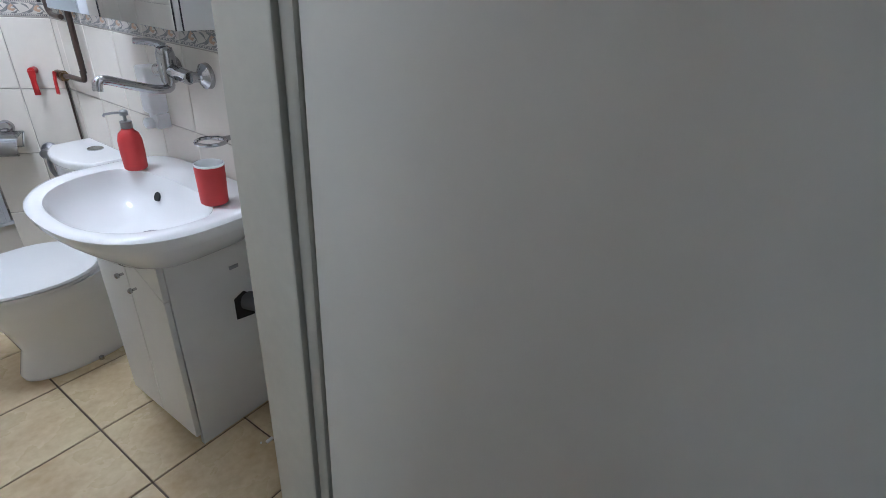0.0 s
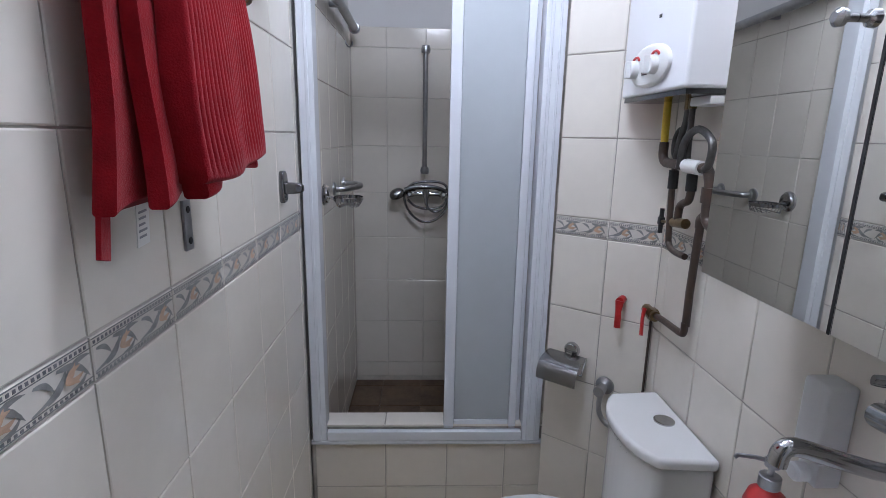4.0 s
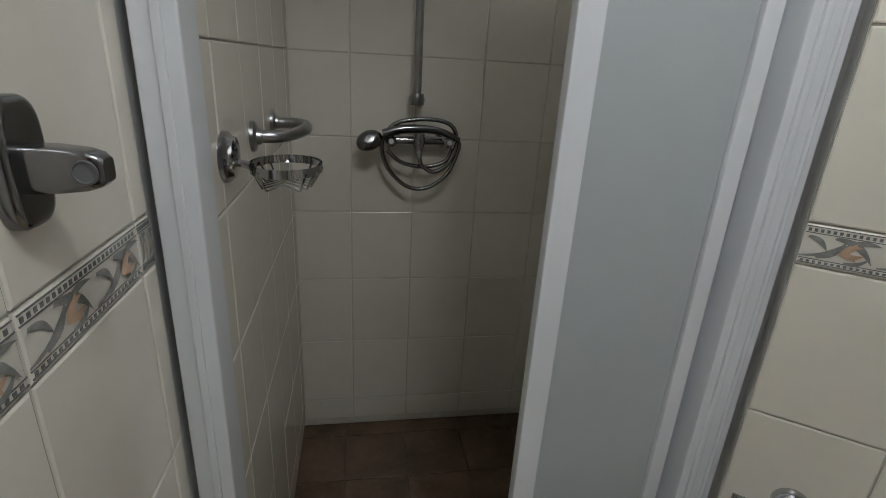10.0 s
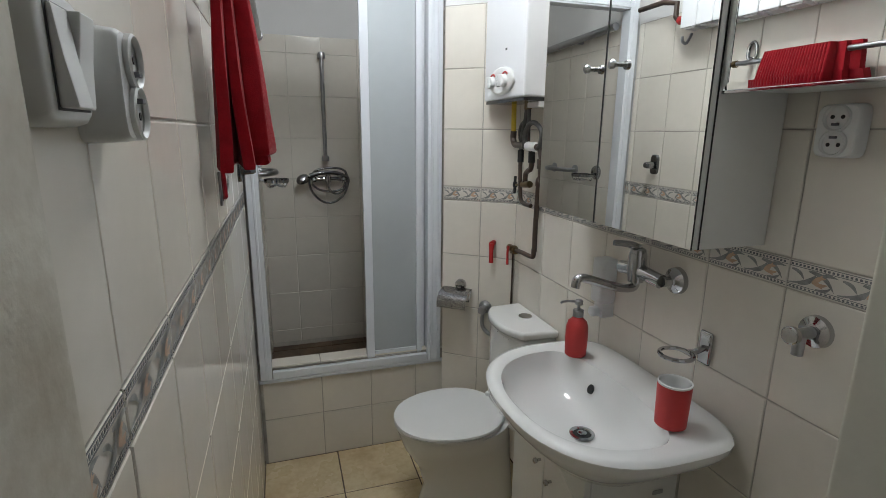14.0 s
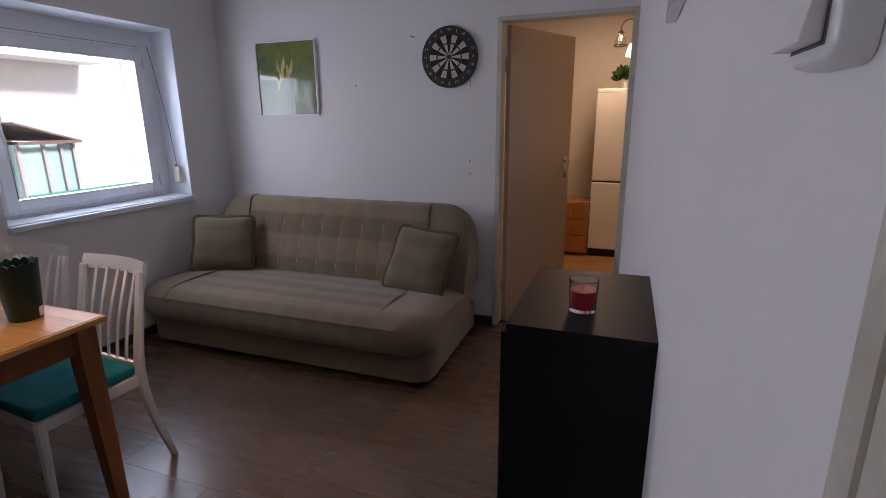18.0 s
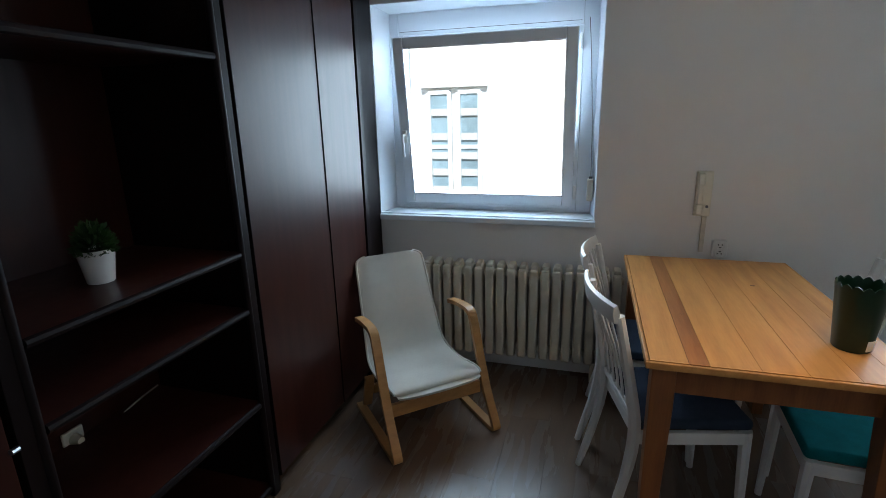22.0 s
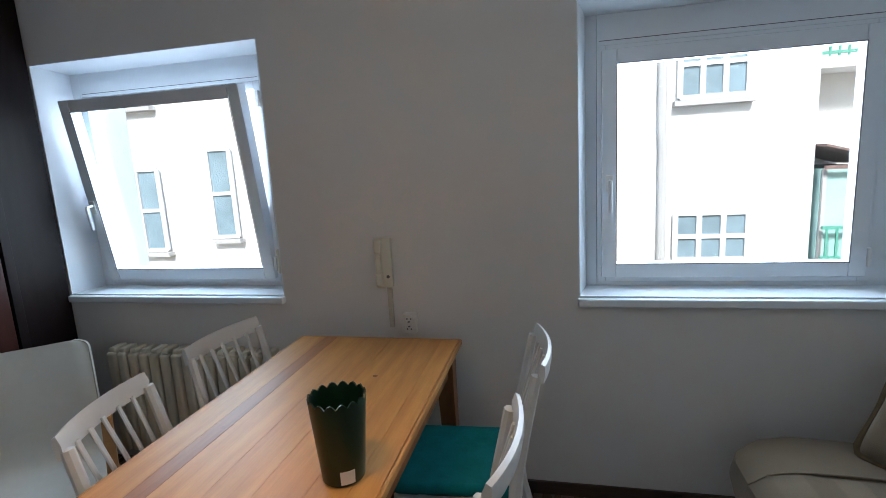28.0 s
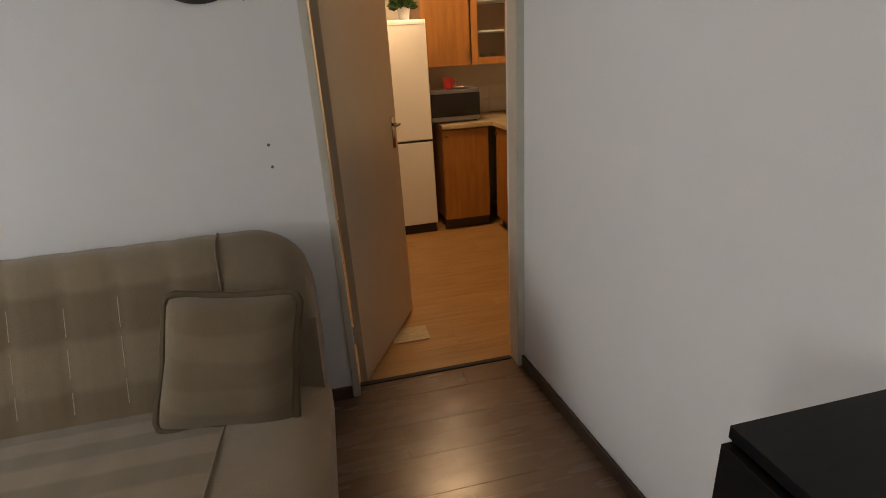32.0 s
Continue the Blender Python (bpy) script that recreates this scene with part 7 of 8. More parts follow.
part("plate", moved(box(-0.012, -0.001, -0.036, 0.036, -0.036, 0.036, 0.005, 3), pose(0.012, 0, 0)), M["plastic_cream"], so_)
part("plug", moved(lathe([(0.020, 0), (0.018, 0.010), (0.012, 0.030)], 16), pose(0.012, 0, 0, 0, 90, 0)), M["plastic_cream"], so_)
part("cable", tube([(0.03, 0.01, -0.012), (0.03, 0.06, -0.030), (0.025, 0.14, -0.018), (0.02, 0.24, 0.0), (0.018, 0.34, 0.010)], 0.0035, 8, True), M["plastic"], so_, "white cable")

# ---- pendant lamp ----
M["paper_shade"] = glow("lit_rice_paper", (1.0, 0.78, 0.52), 0.8)
pn_ = thing("pendant_lamp", pose(-1.82, -0.95, 0.012), "lit white rice-paper pendant lamp", "lamp")
prof_ = [(0.085, 2.145)]
for i in range(25):
    a = math.pi * (0.16 + 0.76 * i / 24)
    prof_.append((0.225 * math.sin(a) ** 0.75 + 0.002 * (i % 2), 1.985 + 0.155 * math.cos(a) + (0.0)))
part("shade", lathe(prof_, 48, False), M["paper_shade"], pn_, "ribbed rice-paper shade")
part("top_ring", tube([(0.085 * math.cos(a), 0.085 * math.sin(a), 2.146) for a in (2 * math.pi * i / 28 for i in range(28))], 0.003, 6, closed=True), M["plastic"], pn_)
part("cord", tube([(0, 0, 2.10), (0, 0, 2.555)], 0.004, 8), M["plastic"], pn_)
part("bulb_holder", lathe([(0.02, 2.03), (0.022, 2.10), (0.012, 2.115)], 16), M["plastic"], pn_)

# ---- skirting and kitchen door ----
for n, (x0, x1, y0, y1) in {"baseboard_windows": (WX, WX + 0.014, -1.45, 1.31), "baseboard_sofa": (WX + 0.015, KD[0] - 0.035, 1.308, 1.322)}.items():
    solid(n, box(x0, x1, y0, y1, 0, 0.06, 0.003), M["skirting"], "dark brown skirting board", "skirting", kind="structure")
bb = prism([(-0.129, -1.70), (-0.143, -1.70), (-0.143, -0.1), (-0.240, 1.32), (-0.226, 1.32), (-0.129, -0.1)], 0, 0.06, 0.003)
solid("baseboard_partition", bb, M["skirting"], "dark brown skirting board", "skirting", kind="structure")

solid("trim_kitchen_frame", joined(box(-1.044, -1.012, 1.312, 1.414, 0, 2.004, 0.004), box(-0.258, -0.222, 1.312, 1.414, 0, 2.004, 0.004), box(-1.044, -0.222, 1.312, 1.414, 2.0045, 2.032, 0.004)), M["trim"], "cream painted kitchen door frame", "door frame", kind="structure")
solid("threshold_kitchen", box(-1.011, -0.263, 1.385, 1.412, -0.006, 0.006, 0.003), M["dark_gap"], "dark metal threshold strip", "threshold", kind="structure")
kd = thing("door_kitchen", pose(-1.006, 1.416, 0.010, 0, 0, 63.5), "open cream flush door to the kitchen", "door", kind="structure")
# cream leaf, coloured as it looks in shade
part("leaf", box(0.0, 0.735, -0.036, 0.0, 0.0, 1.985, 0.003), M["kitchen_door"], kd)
part("handle", joined(tube([(0.675, -0.036, 1.10), (0.675, -0.075, 1.10), (0.60, -0.078, 1.10)], 0.008, 8), box(0.655, 0.695, -0.041, -0.0365, 0.98, 1.14, 0.002)), M["chrome"], kd, "steel lever handle")
part("keyhole", box(0.671, 0.679, -0.0425, -0.0412, 1.01, 1.03), M["ink"], kd)
for z in (0.25, 1.75):
    part("hinge", tube([(0.0, 0.006, z - 0.045), (0.0, 0.006, z + 0.045)], 0.008, 8), M["steel"], kd)
solid("floor_patch", box(-0.81, -0.61, 1.70, 1.85, 0.0045, 0.007, 0.001), M["oak_light"] if "oak_light" in M else M["worktop"], "pale loose board on the kitchen floor", "board")


# ---- kitchen ----
fr = thing("fridge", pose(-0.363, 3.440, 0.0), "tall white fridge-freezer with two doors", "fridge")
part("body", box(-0.190, 0.188, 0.045, 0.60, 0.04, 1.70, 0.006), M["fridge"], fr)
part("upper_door", box(-0.192, 0.190, 0.0, 0.042, 0.800, 1.702, 0.010, 3), M["fridge"], fr)
part("lower_door", box(-0.192, 0.190, 0.0, 0.042, 0.085, 0.785, 0.010, 3), M["fridge"], fr)
part("top_trim", box(-0.192, 0.190, -0.003, 0.045, 1.665, 1.668), M["grey_print"], fr)
part("plinth", box(-0.185, 0.18, 0.03, 0.5, 0.0, 0.082), M["black_gloss"], fr)
part("handle_recess", box(-0.188, 0.186, 0.004, 0.040, 0.7855, 0.7995), M["dark_gap"], fr)
fp = thing("potted_plant", pose(-0.315, 3.540, 1.7025), "small bushy green plant in a white pot on the fridge", "plant")
part("pot", lathe([(0.036, 0), (0.050, 0.09), (0.046, 0.09), (0.042, 0.08)], 24), M["ceramic"], fp)
part("foliage", moved(tuft(0.075, 0.10, 420, 8, 0.040), pose(-0.010, 0, 0.080)), M["leaf"], fp)

dw = thing("drawer_chest", pose(-0.710, 3.400, 0.0), "small wooden chest of drawers beside the fridge", "drawers")
part("body", box(-0.15, 0.15, 0.02, 0.40, 0.03, 0.58, 0.004), M["kitchen_front"], dw)
for k in range(3):
    d_ = part("drawer_front", box(-0.145, 0.145, 0.0, 0.018, 0.045 + 0.178 * k, 0.215 + 0.178 * k, 0.004), M["kitchen_front"], dw)
    part("knob", moved(lathe([(0.008, 0), (0.012, 0.012), (0.008, 0.018)], 12), pose(0, 0.0, 0.13 + 0.178 * k, 90, 0, 0)), M["brass"], d_)


def base_unit(m, w, label, drawers=False):
    """A base cupboard whose front looks to -y."""
    t = thing("base_cabinet", m, label, "kitchen cabinet", "kitchen base cabinets")
    part("body", box(0.001, w - 0.001, 0.02, 0.55, 0.09, 0.868), M["kitchen_front"], t)
    part("plinth", box(0.0, w, 0.05, 0.065, 0.0, 0.088), M["skirting"], t)
    n = 3 if drawers else 1
    for k in range(n):
        z0, z1 = 0.095 + 0.77 * k / n, 0.095 + 0.77 * (k + 1) / n - 0.006
        d = part("front", box(0.003, w - 0.003, 0.0, 0.019, z0, z1, 0.003), M["kitchen_front"], t)
        part("knob", moved(lathe([(0.006, 0), (0.012, 0.012), (0.009, 0.022)], 12), pose(0.035 if not drawers else w / 2, 0, z1 - 0.05, 90, 0, 0)), M["brass"], d)
    return t


base_unit(pose(-0.095, 3.440, 0), 0.40, "alder base cabinet under the microwave")
base_unit(pose(0.352, 3.400, 0, 0, 0, -90), 0.46, "alder base cabinet beside the oven")
base_unit(pose(0.352, 2.290, 0, 0, 0, -90), 0.50, "alder drawer cabinet with brass knobs", True)
ov = thing("cooker", pose(0.352, 2.900, 0, 0, 0, -90), "black built-under cooker with a glass door", "cooker")
part("body", box(0.0, 0.56, 0.02, 0.55, 0.05, 0.868), M["black_gloss"], ov)
part("oven_door", box(0.01, 0.55, 0.0, 0.018, 0.12, 0.70, 0.004), M["black_gloss"], ov)
part("door_bar", tube([(0.06, -0.03, 0.66), (0.50, -0.03, 0.66)], 0.009, 8), M["steel"], ov)
for k in range(4):
    part("knob", moved(lathe([(0.018, 0), (0.016, 0.02)], 14), pose(0.10 + 0.12 * k, 0.02, 0.79, 90, 0, 0)), M["steel"], ov)
solid("worktop", joined(box(-0.097, 0.915, 3.415, 4.185, 0.870, 0.905, 0.004), box(0.330, 0.915, 1.78, 3.4145, 0.870, 0.905, 0.004)), M["worktop"], "beige laminate kitchen worktop", "worktop")

mw = thing("microwave", pose(0.050, 3.540, 0.9055), "black microwave oven on the worktop", "microwave")
part("body", box(-0.20, 0.22, 0.012, 0.34, 0.012, 0.262, 0.005), M["gasket"], mw)
part("door", box(-0.198, 0.218, 0.0, 0.011, 0.050, 0.235, 0.003), M["black_gloss"], mw, "black glass door")
part("lower_strip", box(-0.198, 0.218, 0.0, 0.011, 0.014, 0.048, 0.002), M["gasket"], mw)
for x in (-0.16, 0.18):
    part("foot", box(x, x + 0.02, 0.05, 0.07, 0.0, 0.011), M["rubber"], mw)
mg = thing("mug", pose(0.040, 3.700, 1.168), "red mug on the microwave", "mug")
part("mug_body", lathe([(0.030, 0), (0.035, 0.004), (0.040, 0.088), (0.037, 0.088), (0.032, 0.01)], 24), M["red"], mg)
part("ear", tube([(0.037, 0, 0.07), (0.060, 0, 0.06), (0.060, 0, 0.03), (0.035, 0, 0.02)], 0.005, 8, True), M["red"], mg)
pt = thing("saucer", pose(0.140, 3.710, 1.168), "white saucer on the microwave", "saucer")
part("dish", lathe([(0.03, 0), (0.055, 0.012), (0.052, 0.014), (0.028, 0.004)], 24), M["ceramic"], pt)


def wall_unit(m, w, label, glazed=False, deep=0.33):
    t = thing("wall_cabinet", m, label, "kitchen cabinet", "kitchen wall cabinets")
    if not glazed:
        part("body", box(0.001, w - 0.001, 0.02, deep, 0, 0.72), M["kitchen_front"], t)
        d = part("door", box(0.003, w - 0.003, 0.0, 0.019, 0.0, 0.72, 0.003), M["kitchen_front"], t)
    else:
        part("body", joined(box(0.001, 0.017, 0.02, 0.33, 0, 0.72), box(w - 0.017, w - 0.001, 0.02, 0.33, 0, 0.72), box(0.018, w - 0.018, 0.02, 0.33, 0, 0.016), box(0.018, w - 0.018, 0.02, 0.33, 0.704, 0.72), box(0.018, w - 0.018, 0.31, 0.33, 0.017, 0.703)), M["kitchen_front"], t)
        for z in (0.25, 0.48):
            part("shelf", box(0.018, w - 0.018, 0.05, 0.30, z, z + 0.012), M["plastic"], t)
        d = part("door", joined(box(0.003, 0.055, 0, 0.019, 0, 0.72, 0.003), box(w - 0.055, w - 0.003, 0, 0.019, 0, 0.72, 0.003), box(0.0555, w - 0.0555, 0, 0.019, 0, 0.055, 0.003), box(0.0555, w - 0.0555, 0, 0.019, 0.665, 0.72, 0.003)), M["kitchen_front"], t)
        part("pane", box(0.055, w - 0.055, 0.006, 0.010, 0.055, 0.665), M["pane"], d)
        for x in (0.10, 0.19):
            part("drinking_glass", moved(lathe([(0.018, 0), (0.026, 0.075), (0.024, 0.075), (0.016, 0.004)], 16), pose(x, 0.15, 0.017)), M["pane"], t)
    part("handle", tube([(w - 0.025, -0.002, 0.06), (w - 0.025, -0.022, 0.075), (w - 0.025, -0.022, 0.10), (w - 0.025, -0.002, 0.115)], 0.005, 8), M["brass"], d)
    return t


wall_unit(pose(-0.165, 3.690, 1.350), 0.41, "alder wall cabinet with a plain door", deep=0.499)
wall_unit(pose(0.250, 3.670, 1.350, 0, 0, -14), 0.33, "alder wall cabinet with a glazed door", True)
wall_unit(pose(0.580, 3.560, 1.350, 0, 0, -60), 0.30, "alder wall cabinet with a plain door")
solid("tiling_kitchen", joined(*[box(-0.045 + 0.2 * i + 0.001, -0.045 + 0.2 * (i + 1) - 0.001, 4.178, 4.189, 0.905 + 0.125 * j + 0.001, 0.905 + 0.125 * (j + 1) - 0.001, 0.001) for i in range(4) for j in range(2)]), M["tile"], "white kitchen wall tiles above the worktop", "tiles", kind="structure")

kl = thing("kitchen_lamp", pose(-0.185, 3.320, 2.555), "brass ceiling lamp with bell shades, two lit and two unlit", "lamp")
part("ceiling_cup", lathe([(0.008, -0.045), (0.040, -0.030), (0.046, 0.0)], 20), M["brass"], kl)
part("stem", joined(tube([(0, 0, -0.03), (0, 0, -0.50)], 0.006, 8), moved(lathe([(0.006, 0.05), (0.018, 0.03), (0.022, 0.0), (0.014, -0.03), (0.006, -0.045)], 18), pose(0, 0, -0.46)), moved(lathe([(0.006, 0.012), (0.022, 0.0), (0.006, -0.012)], 16), pose(0, 0, -0.285))), M["brass"], kl)
M["lit_shade"] = glow("lit_opal_glass", (1.0, 0.86, 0.66), 9)
for dx, dy, top, lit in ((-0.184, 0.060, -0.350, False), (-0.067, -0.120, -0.470, True), (0.048, -0.060, -0.465, True), (0.110, 0.050, -0.470, False)):
    arm_ = part("arm", tube([(dx * 0.06, dy * 0.06, -0.47), (dx * 0.30, dy * 0.30, top + 0.03), (dx * 0.52, dy * 0.52, top + 0.095), (dx * 0.80, dy * 0.80, top + 0.090), (dx, dy, top + 0.045), (dx, dy, top + 0.010)], 0.0055, 8, True), M["brass"], kl)
    part("shade_cap", moved(lathe([(0.008, 0.014), (0.016, 0.004), (0.034, -0.010), (0.034, -0.015), (0.010, -0.017)], 20), pose(dx, dy, top)), M["brass"], arm_)
    bell = [(0.028, 0.0), (0.040, -0.025), (0.050, -0.055), (0.058, -0.085), (0.060, -0.105)]
    part("bell_shade", moved(lathe(bell + [(r - 0.002, z) for r, z in bell[::-1]], 24, False), pose(dx, dy, top - 0.016)), M["lit_shade"] if lit else M["pane"], arm_, "lit opal glass bell" if lit else "unlit clear glass bell")
    if not lit:
        part("shade_rim", tube([(dx + 0.060 * math.cos(a), dy + 0.060 * math.sin(a), top - 0.121) for a in (2 * math.pi * i / 24 for i in range(24))], 0.005, 6, closed=True), M["brass"], arm_)

# ---- the building across the yard ----
fb = thing("building_across", pose(-9.0, 0.0, 0.0), "pale rendered apartment building across the yard", "building")
part("wall", box(-0.6, 0.0, -11.0, 3.04, -6.0, 6.0), M["facade"], fb, smooth=False)


def far_window(y0, y1, z0, z1, cols, rows_, sill=True):
    w = part("window", box(0.002, 0.05, y0, y1, z0, z1), M["facade_glass"], fb, smooth=False)
    fr_ = []
    for i in range(cols + 1):
        y = y0 + (y1 - y0) * i / cols
        fr_.append(box(0.0505, 0.09, y - 0.035, y + 0.035, z0, z1))
    for j in range(rows_ + 1):
        z = z0 + (z1 - z0) * j / rows_
        fr_.append(box(0.0515, 0.085, y0, y1, z - 0.03, z + 0.03))
    part("frame", joined(*fr_), M["facade_trim"], w, smooth=False)
    if sill:
        part("sill", box(0.001, 0.16, y0 - 0.08, y1 + 0.08, z0 - 0.11, z0 - 0.04), M["facade_grey"], w, smooth=False)


far_window(1.31, 2.17, 2.16, 3.04, 3, 2)
far_window(1.29, 2.24, -0.45, 0.55, 3, 3)
for y0_ in (-4.37, -3.85):
    far_window(y0_, y0_ + 0.37, 0.02, 1.80, 1, 2, False)
    for z_ in (0.12, 0.42, 0.70, 1.02, 1.42):
        part("blind_band", box(0.0908, 0.0925, y0_ + 0.04, y0_ + 0.33, z_, z_ + 0.12), M["facade_grey"], fb, smooth=False)
part("lintel", box(0.002, 0.14, -4.50, -3.36, 1.88, 1.98), M["facade"], fb, smooth=False)
far_window(-6.28, -5.84, 0.38, 1.90, 1, 2)
far_window(-7.78, -7.33, 0.16, 1.62, 1, 2)
far_window(-7.95, -7.30, 2.75, 4.2, 2, 2)
part("drain_pipe", tube([(0.07, 1.10, -6.0), (0.07, 1.10, 1.55), (0.07, 1.085, 1.75), (0.07, 1.085, 6.0)], 0.06, 8), M["facade_grey"], fb, "grey rainwater pipe")
ab = thing("balcony_wing", pose(-10.5, 3.06, 0.0), "pale building wing with green balcony rails and a small roof", "building")
part("wall", box(-2.0, 0.0, -0.02, 7.0, -6.0, 6.0), M["facade"], ab, smooth=False)
M["porch_glass"] = material("pale_green_glazing", (0.42, 0.66, 0.63), 0.25, noise_scale=1.2, amount=0.15)
part("roof", joined(moved(box(0.0, 1.75, 0.0, 1.00, -0.015, 0.015), pose(0.0, 0.0, 1.42, -17, 0, 0)), box(1.72, 1.77, 0.0, 0.96, 1.10, 1.15)), M["roof"], ab, smooth=False)
part("glazed_porch", box(0.02, 1.60, 0.02, 0.90, -0.80, 1.10), M["porch_glass"], ab, smooth=False)
for y in (0.03, 0.40, 0.66, 0.86):
    part("mullion", box(1.601, 1.65, y, y + 0.045, -0.80, 1.10), M["facade_grey"], ab, smooth=False)
for z, xo in ((-0.44, 1.20), (2.75, 0.15)):
    rl = part("balcony", box(0.0, xo + 0.6, 0.0, 2.4, z - 0.25, z - 0.1), M["facade"], ab, smooth=False)
    for i in range(20):
        part("baluster", box(xo + 0.56, xo + 0.585, 0.05 + 0.12 * i, 0.075 + 0.12 * i, z - 0.1, z + 0.75), M["green_rail"], rl, smooth=False)
    for dz in (0.75, 0.34, 0.28, -0.06):
        part("rail", box(xo + 0.55, xo + 0.60, 0.0, 2.4, z + dz, z + dz + 0.04), M["green_rail"], rl, smooth=False)
solid("ground", box(-60, OX - 0.001, -60, 60, -6.2, -6.0), M["facade_grey"], "grey paved yard below the windows", "ground", kind="structure", smooth=False)

# ---- tiles and boards, piece by piece ----
PIECES = {}


def tile_mesh(w, h, mat, thick=0.009, edge=0.0022):
    """A tile of w by h with a softened rim; its face looks to +z of its own axes. Alike tiles share one mesh."""
    key = (round(w, 3), round(h, 3), mat.name)
    if key not in PIECES:
        bm = bmesh.new()
        lo = [bm.verts.new((x, y, 0)) for x, y in ((0, 0), (w, 0), (w, h), (0, h))]
        mid = [bm.verts.new((x, y, thick - edge * 0.6)) for x, y in ((0, 0), (w, 0), (w, h), (0, h))]
        top = [bm.verts.new((x, y, thick)) for x, y in ((edge, edge), (w - edge, edge), (w - edge, h - edge), (edge, h - edge))]
        for a, b in ((lo, mid), (mid, top)):
            for i in range(4):
                bm.faces.new((a[i], a[(i + 1) % 4], b[(i + 1) % 4], b[i]))
        bm.faces.new(top)
        PIECES[key] = mesh_of("tile", bm, mat, False)
    return PIECES[key]


def tiled(parent, name, origin, u, n, us, vs, mat, joint=0.003, v=(0, 0, 1), skip=None, tilt=0.0):
    """Lays tiles between the joints us along u and vs along v, on a plane with the normal n."""
    u, v, n = Vector(u).normalized(), Vector(v).normalized(), Vector(n).normalized()
    flip = u.cross(v).dot(n) < 0
    for a, b in zip(us, us[1:]):
        for c, d in zip(vs, vs[1:]):
            if b - a < 0.015 or d - c < 0.015 or (skip and skip((a + b) / 2, (c + d) / 2)):
                continue
            w, h = b - a - joint, d - c - joint
            m = mat((a + b) / 2, (c + d) / 2) if callable(mat) else mat
            if m is None:
                continue
            ob = new(name, tile_mesh(w, h, m))
            p = Vector(origin) + u * ((b if flip else a) + (-joint / 2 if flip else joint / 2)) + v * (c + joint / 2)
            ax = -u if flip else u
            rot = Matrix((ax, v, n)).transposed().to_4x4()
            ob.parent = parent
            ob.matrix_basis = Matrix.Translation(p) @ rot @ pose(0, 0, random.uniform(-0.0006, 0.0003), random.uniform(-0.12, 0.12), random.uniform(-0.12, 0.12), 0)


def joints(first, pitch, lo, hi):
    k = math.ceil((lo - first) / pitch + 1e-6)
    mid = []
    while first + k * pitch < hi - 1e-6:
        mid.append(first + k * pitch)
        k += 1
    return [lo, *mid, hi]


BAND = (1.219, 1.278)
ROWS_BELOW = [BF, 0.259, 0.499, 0.739, 0.979, BAND[0]]
ROWS_ABOVE = [BAND[1], 1.518, 1.758, 1.998]


def ornament_meshes():
    """The relief drawing of a border tile, 0.197 by 0.058: bead row, twisted row, stem with leaves, flower."""
    dark = bmesh.new()
    w, h = 0.197, 0.058
    for i in range(24):
        x = 0.003 + i * (w - 0.006) / 24
        bm_box(dark, x, x + 0.0042, 0.0490, 0.0535, 0.0088, 0.0094)
        bm_box(dark, x + 0.001, x + 0.0052, 0.0048, 0.0082, 0.0088, 0.0094)
    for y in (0.0465, 0.0555, 0.0030, 0.0095):
        bm_box(dark, 0.001, w - 0.001, y, y + 0.0012, 0.0088, 0.0095)
    leaf = bmesh.new()

    def blade(x0, y0, x1, y1, wd, bend):
        p0, p1 = Vector((x0, y0, 0)), Vector((x1, y1, 0))
        d = p1 - p0
        s = Vector((-d.y, d.x, 0)).normalized()
        left, right = [], []
        for k in range(7):
            t = k / 6
            c = p0 + d * t + s * bend * math.sin(math.pi * t)
            r = wd * math.sin(math.pi * min(1, 0.12 + t * 0.88)) ** 0.8
            left.append(c + s * r), right.append(c - s * r)
        return left, right

    level = []

    def draw(bm, *a):
        left, right = blade(*a)
        z = 0.0096 + 0.00012 * len(level)
        level.append(z)
        lv = [bm.verts.new((p.x, p.y, z)) for p in left]
        rv_ = [bm.verts.new((p.x, p.y, z)) for p in right]
        for k in range(6):
            bm.faces.new((rv_[k], rv_[k + 1], lv[k + 1], lv[k]))
    for x in (0.0, 0.098):
        draw(leaf, x + 0.000, 0.013, x + 0.050, 0.036, 0.0022, -0.006)
        draw(leaf, x + 0.022, 0.014, x + 0.056, 0.044, 0.0042, -0.007)
        draw(leaf, x + 0.040, 0.044, x + 0.092, 0.014, 0.0046, 0.009)
        draw(leaf, x + 0.052, 0.032, x + 0.097, 0.042, 0.0036, 0.006)
        draw(leaf, x + 0.006, 0.042, x + 0.034, 0.024, 0.0036, 0.005)
        draw(leaf, x + 0.058, 0.012, x + 0.088, 0.024, 0.0030, -0.005)
    gold = bmesh.new()
    for x in (0.050, 0.148):
        for dx, dy, bnd in ((0.026, 0.013, 0.004), (0.030, 0.002, -0.003), (0.018, 0.019, -0.003), (0.022, -0.008, 0.003)):
            draw(gold, x, 0.024, x + dx, 0.024 + dy, 0.0038, bnd)
    return mesh_of("ornament", dark, M["band_grey"], False), mesh_of("ornament", leaf, M["band_green"], False), mesh_of("ornament", gold, M["band_gold"], False)


ORN = ornament_meshes()


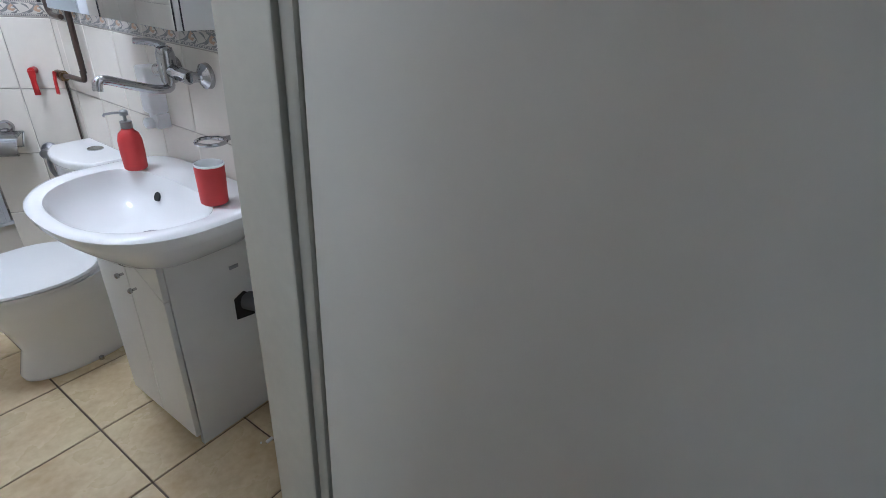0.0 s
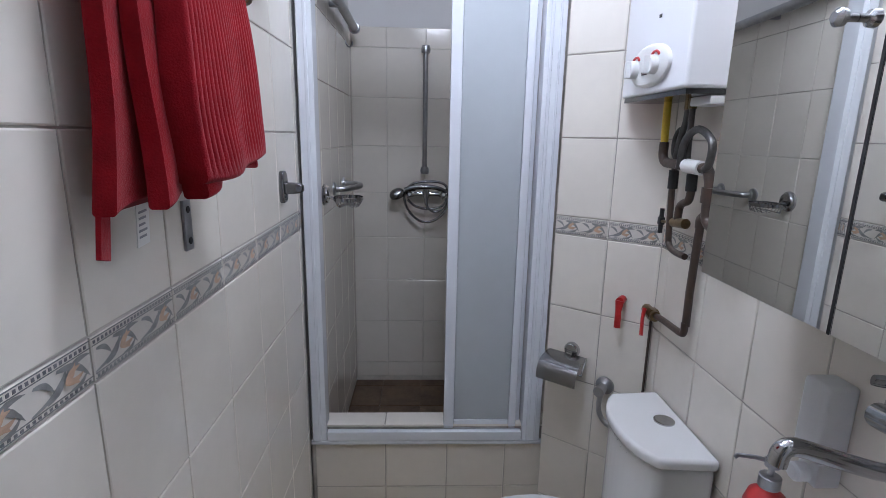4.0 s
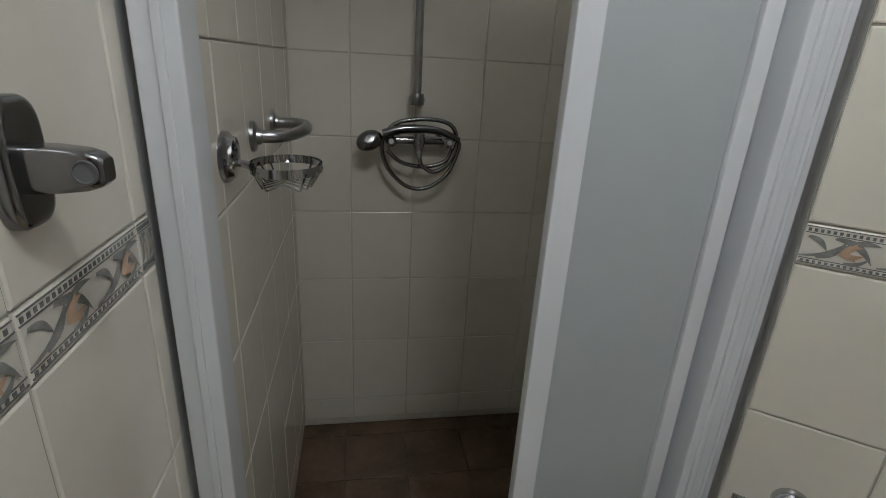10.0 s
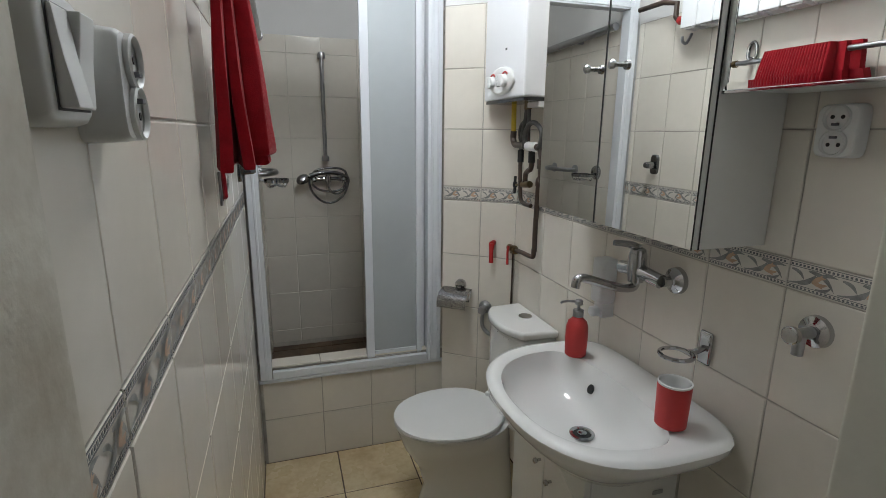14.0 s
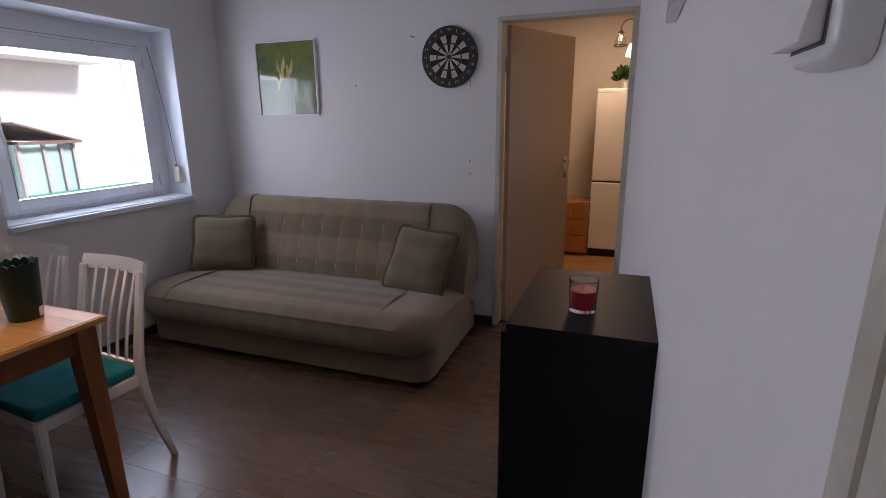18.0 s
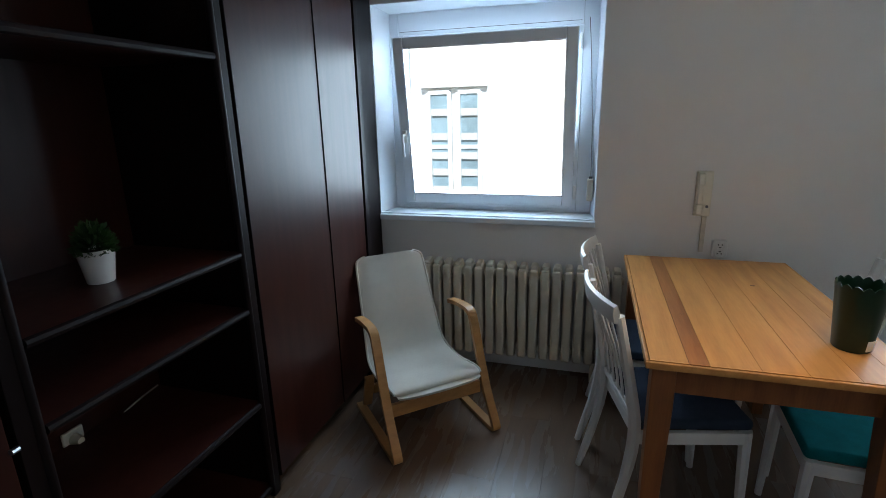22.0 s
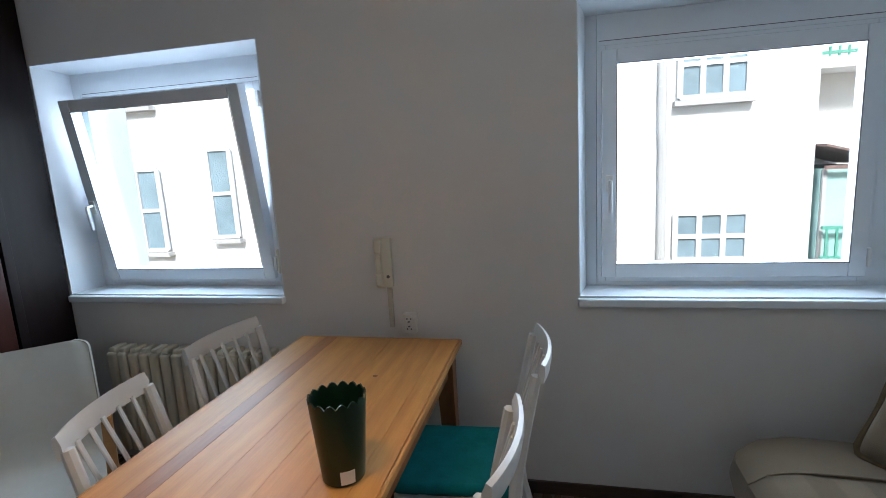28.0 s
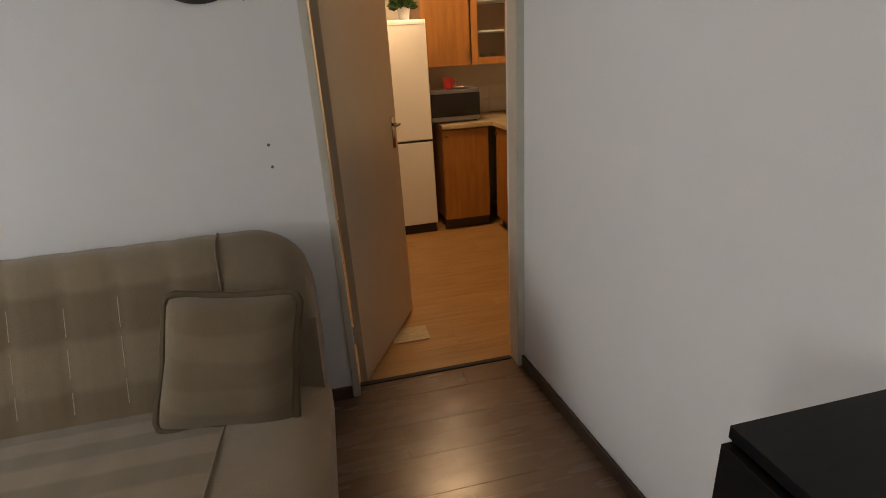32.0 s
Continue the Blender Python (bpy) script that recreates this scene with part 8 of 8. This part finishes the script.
def border(parent, origin, u, n, us):
    """A row of border tiles with their relief."""
    u, n, v = Vector(u).normalized(), Vector(n).normalized(), Vector((0, 0, 1))
    flip = u.cross(v).dot(n) < 0
    for a, b in zip(us, us[1:]):
        if b - a < 0.03:
            continue
        ob = new("border_tile", tile_mesh(b - a - 0.003, BAND[1] - BAND[0] - 0.003, M["band"]))
        ax = -u if flip else u
        p = Vector(origin) + u * ((b if flip else a) + (-0.0015 if flip else 0.0015)) + v * (BAND[0] + 0.0015)
        ob.parent = parent
        ob.matrix_basis = Matrix.Translation(p) @ Matrix((ax, v, n)).transposed().to_4x4()
        for me in ORN:
            o = new("ornament", me)
            o.parent = ob
            o.matrix_basis = Matrix.Diagonal(((b - a - 0.003) / 0.197, 0.96, 1, 1))


def backing(name, bm, mat, label):
    return solid(name, bm, mat, label, "tiles", kind="structure", smooth=False)


# left-hand bathroom wall
tl = backing("tiling_left", box(-0.0099, -0.0035, -1.748, 0.02, BF, 2.0), M["grout"], "cream glazed wall tiles with a floral border")
ul = joints(-1.005, 0.198, -1.748, 0.02)
tiled(tl, "tile", (-0.009, 0, 0), (0, 1, 0), (1, 0, 0), ul, ROWS_BELOW, M["tile"])
tiled(tl, "tile", (-0.009, 0, 0), (0, 1, 0), (1, 0, 0), ul, ROWS_ABOVE, M["tile"])
border(tl, (-0.009, 0, 0), (0, 1, 0), (1, 0, 0), ul)
# wall with the basin
trw = backing("tiling_right", box(BR + 0.0035, BR + 0.0099, -1.749, -0.199, BF, 2.0), M["grout"], "cream glazed wall tiles with a floral border")
ur = joints(-1.203, 0.191, -1.749, -0.199)
tiled(trw, "tile", (BR + 0.009, 0, 0), (0, 1, 0), (-1, 0, 0), ur, ROWS_BELOW, M["tile"])
tiled(trw, "tile", (BR + 0.009, 0, 0), (0, 1, 0), (-1, 0, 0), ur, ROWS_ABOVE, M["tile"])
border(trw, (BR + 0.009, 0, 0), (0, 1, 0), (-1, 0, 0), ur)
# slanting wall
su, sn = Vector((0.256, -0.205, 0)).normalized(), Vector((-0.205, -0.256, 0)).normalized()
so = Vector((0.812, 0.0, 0)) - sn * 0.009
bms = box(0.0, 0.327, 0.0035, 0.0095, BF, 2.0)
moved(bms, Matrix.Translation((0.812, 0, 0)) @ Matrix((su, -sn, Vector((0, 0, 1)))).transposed().to_4x4())
tsl = backing("tiling_slant", bms, M["grout"], "cream glazed wall tiles with a floral border")
us_ = [0.0, 0.172, 0.327]
tiled(tsl, "tile", so, su, sn, us_, ROWS_BELOW, M["tile"])
tiled(tsl, "tile", so, su, sn, us_, ROWS_ABOVE, M["tile"])
border(tsl, so, su, sn, us_)
# step under the shower and its rim
plan("shower_step", rect(-0.0, 0.86, 0.040, 0.118), 0, 0.50, M["grout"], "masonry step of the shower", "step")
tst = backing("tiling_step", box(0.0, 0.828, 0.0335, 0.0395, BF, 0.44), M["grout"], "cream tiles on the shower step")
tiled(tst, "tile", (0, 0.039, 0), (1, 0, 0), (0, -1, 0), [0.0, 0.012, 0.262, 0.482, 0.692, 0.828], [BF, 0.262, 0.44], M["tile"])
trm = backing("tiling_sill", box(0.03, 0.846, 0.034, 0.118, 0.5005, 0.504), M["grout"], "cream tiles on top of the shower step")
tiled(trm, "tile", (0, 0.034, 0.503), (1, 0, 0), (0, 0, 1), [0.03, 0.26, 0.49, 0.72, 0.846], [0.0, 0.084], M["tile"], v=(0, 1, 0))
# shower recess
SR = [0.225, 0.308, 0.545, 0.775, 1.003, 1.232, 1.462, 1.692, 1.92, 2.012]
tb = backing("tiling_shower_back", box(0.034, 0.846, 0.9715, 0.9775, 0.2, 2.012), M["shower_grout"], "cream tiles on the back of the shower")
tiled(tb, "tile", (0, 0.977, 0), (1, 0, 0), (0, -1, 0), [0.034, 0.204, 0.392, 0.592, 0.790, 0.846], SR, M["tile"], 0.0022)
tsl2 = backing("tiling_shower_left", box(0.0255, 0.0305, 0.105, 0.968, 0.2, 2.012), M["shower_grout"], "cream tiles on the side of the shower")
tiled(tsl2, "tile", (0.027, 0, 0), (0, 1, 0), (1, 0, 0), [0.105, 0.197, 0.370, 0.545, 0.72, 0.90, 0.968], SR, M["tile"], 0.0022)
tsr = backing("tiling_shower_right", box(0.8495, 0.8555, 0.105, 0.968, 0.2, 2.012), M["shower_grout"], "cream tiles on the side of the shower")
tiled(tsr, "tile", (0.855, 0, 0), (0, 1, 0), (-1, 0, 0), [0.105, 0.29, 0.48, 0.67, 0.86, 0.968], SR, M["tile"], 0.0022)
tf = backing("shower_floor", box(0.03, 0.85, 0.118, 0.972, 0.10, 0.196), M["tray"], "brown tiled shower floor")
tiled(tf, "tile", (0, 0, 0.193), (1, 0, 0), (0, 0, 1), joints(0.18, 0.2, 0.031, 0.849), joints(0.3, 0.2, 0.119, 0.971), M["tray"], v=(0, 1, 0))
dr = solid("floor_drain", joined(box(0.40, 0.50, 0.30, 0.40, 0.202, 0.208, 0.003), moved(lathe([(0.03, 0.208), (0.03, 0.212)], 20), pose(0.45, 0.35, 0))), M["plastic"], "white square drain cover in the shower floor", "drain")
# bathroom floor
tiled(floor_bath, "tile", (0, 0, BF - 0.009), (1, 0, 0), (0, 0, 1), [0.0, 0.318, 0.636, 0.954, BR], joints(-0.255, 0.318, -1.75, 0.034), M["floor_tile"], 0.006, v=(0, 1, 0), skip=lambda a, b: a > 0.96 and b > -0.2)
solid("floor_litter", joined(box(0.93, 0.955, -1.36, -1.35, BF, BF + 0.008, 0.002), box(0.915, 0.922, -1.345, -1.34, BF, BF + 0.006, 0.002)), M["plastic"], "crumbs of white plaster on the bathroom floor", "litter")

# laminate boards
def boards(parent, x0, x1, y0, y1, mat, wide=0.19, long=1.28, skip=None, shift=0):
    k = 0
    y = y0
    while y < y1 - 0.01:
        b = min(y1, y + wide)
        x = x0 - long * ((k * 0.37 + shift) % 1)
        while x < x1:
            a, c = max(x, x0), min(x + long, x1)
            if c - a > 0.03:
                ob = new("plank", tile_mesh(c - a - 0.0006, b - y - 0.0006, mat, 0.008, 0.0005))
                ob.parent = parent
                ob.matrix_basis = pose(a, y, -0.008)
            x += long
        y += wide
        k += 1


boards(floor, -3.24, -0.126, -3.31, 1.394, M["laminate"])
boards(floor_kitchen, -2.18, 0.92, 1.398, 4.19, M["oak"], shift=0.3)
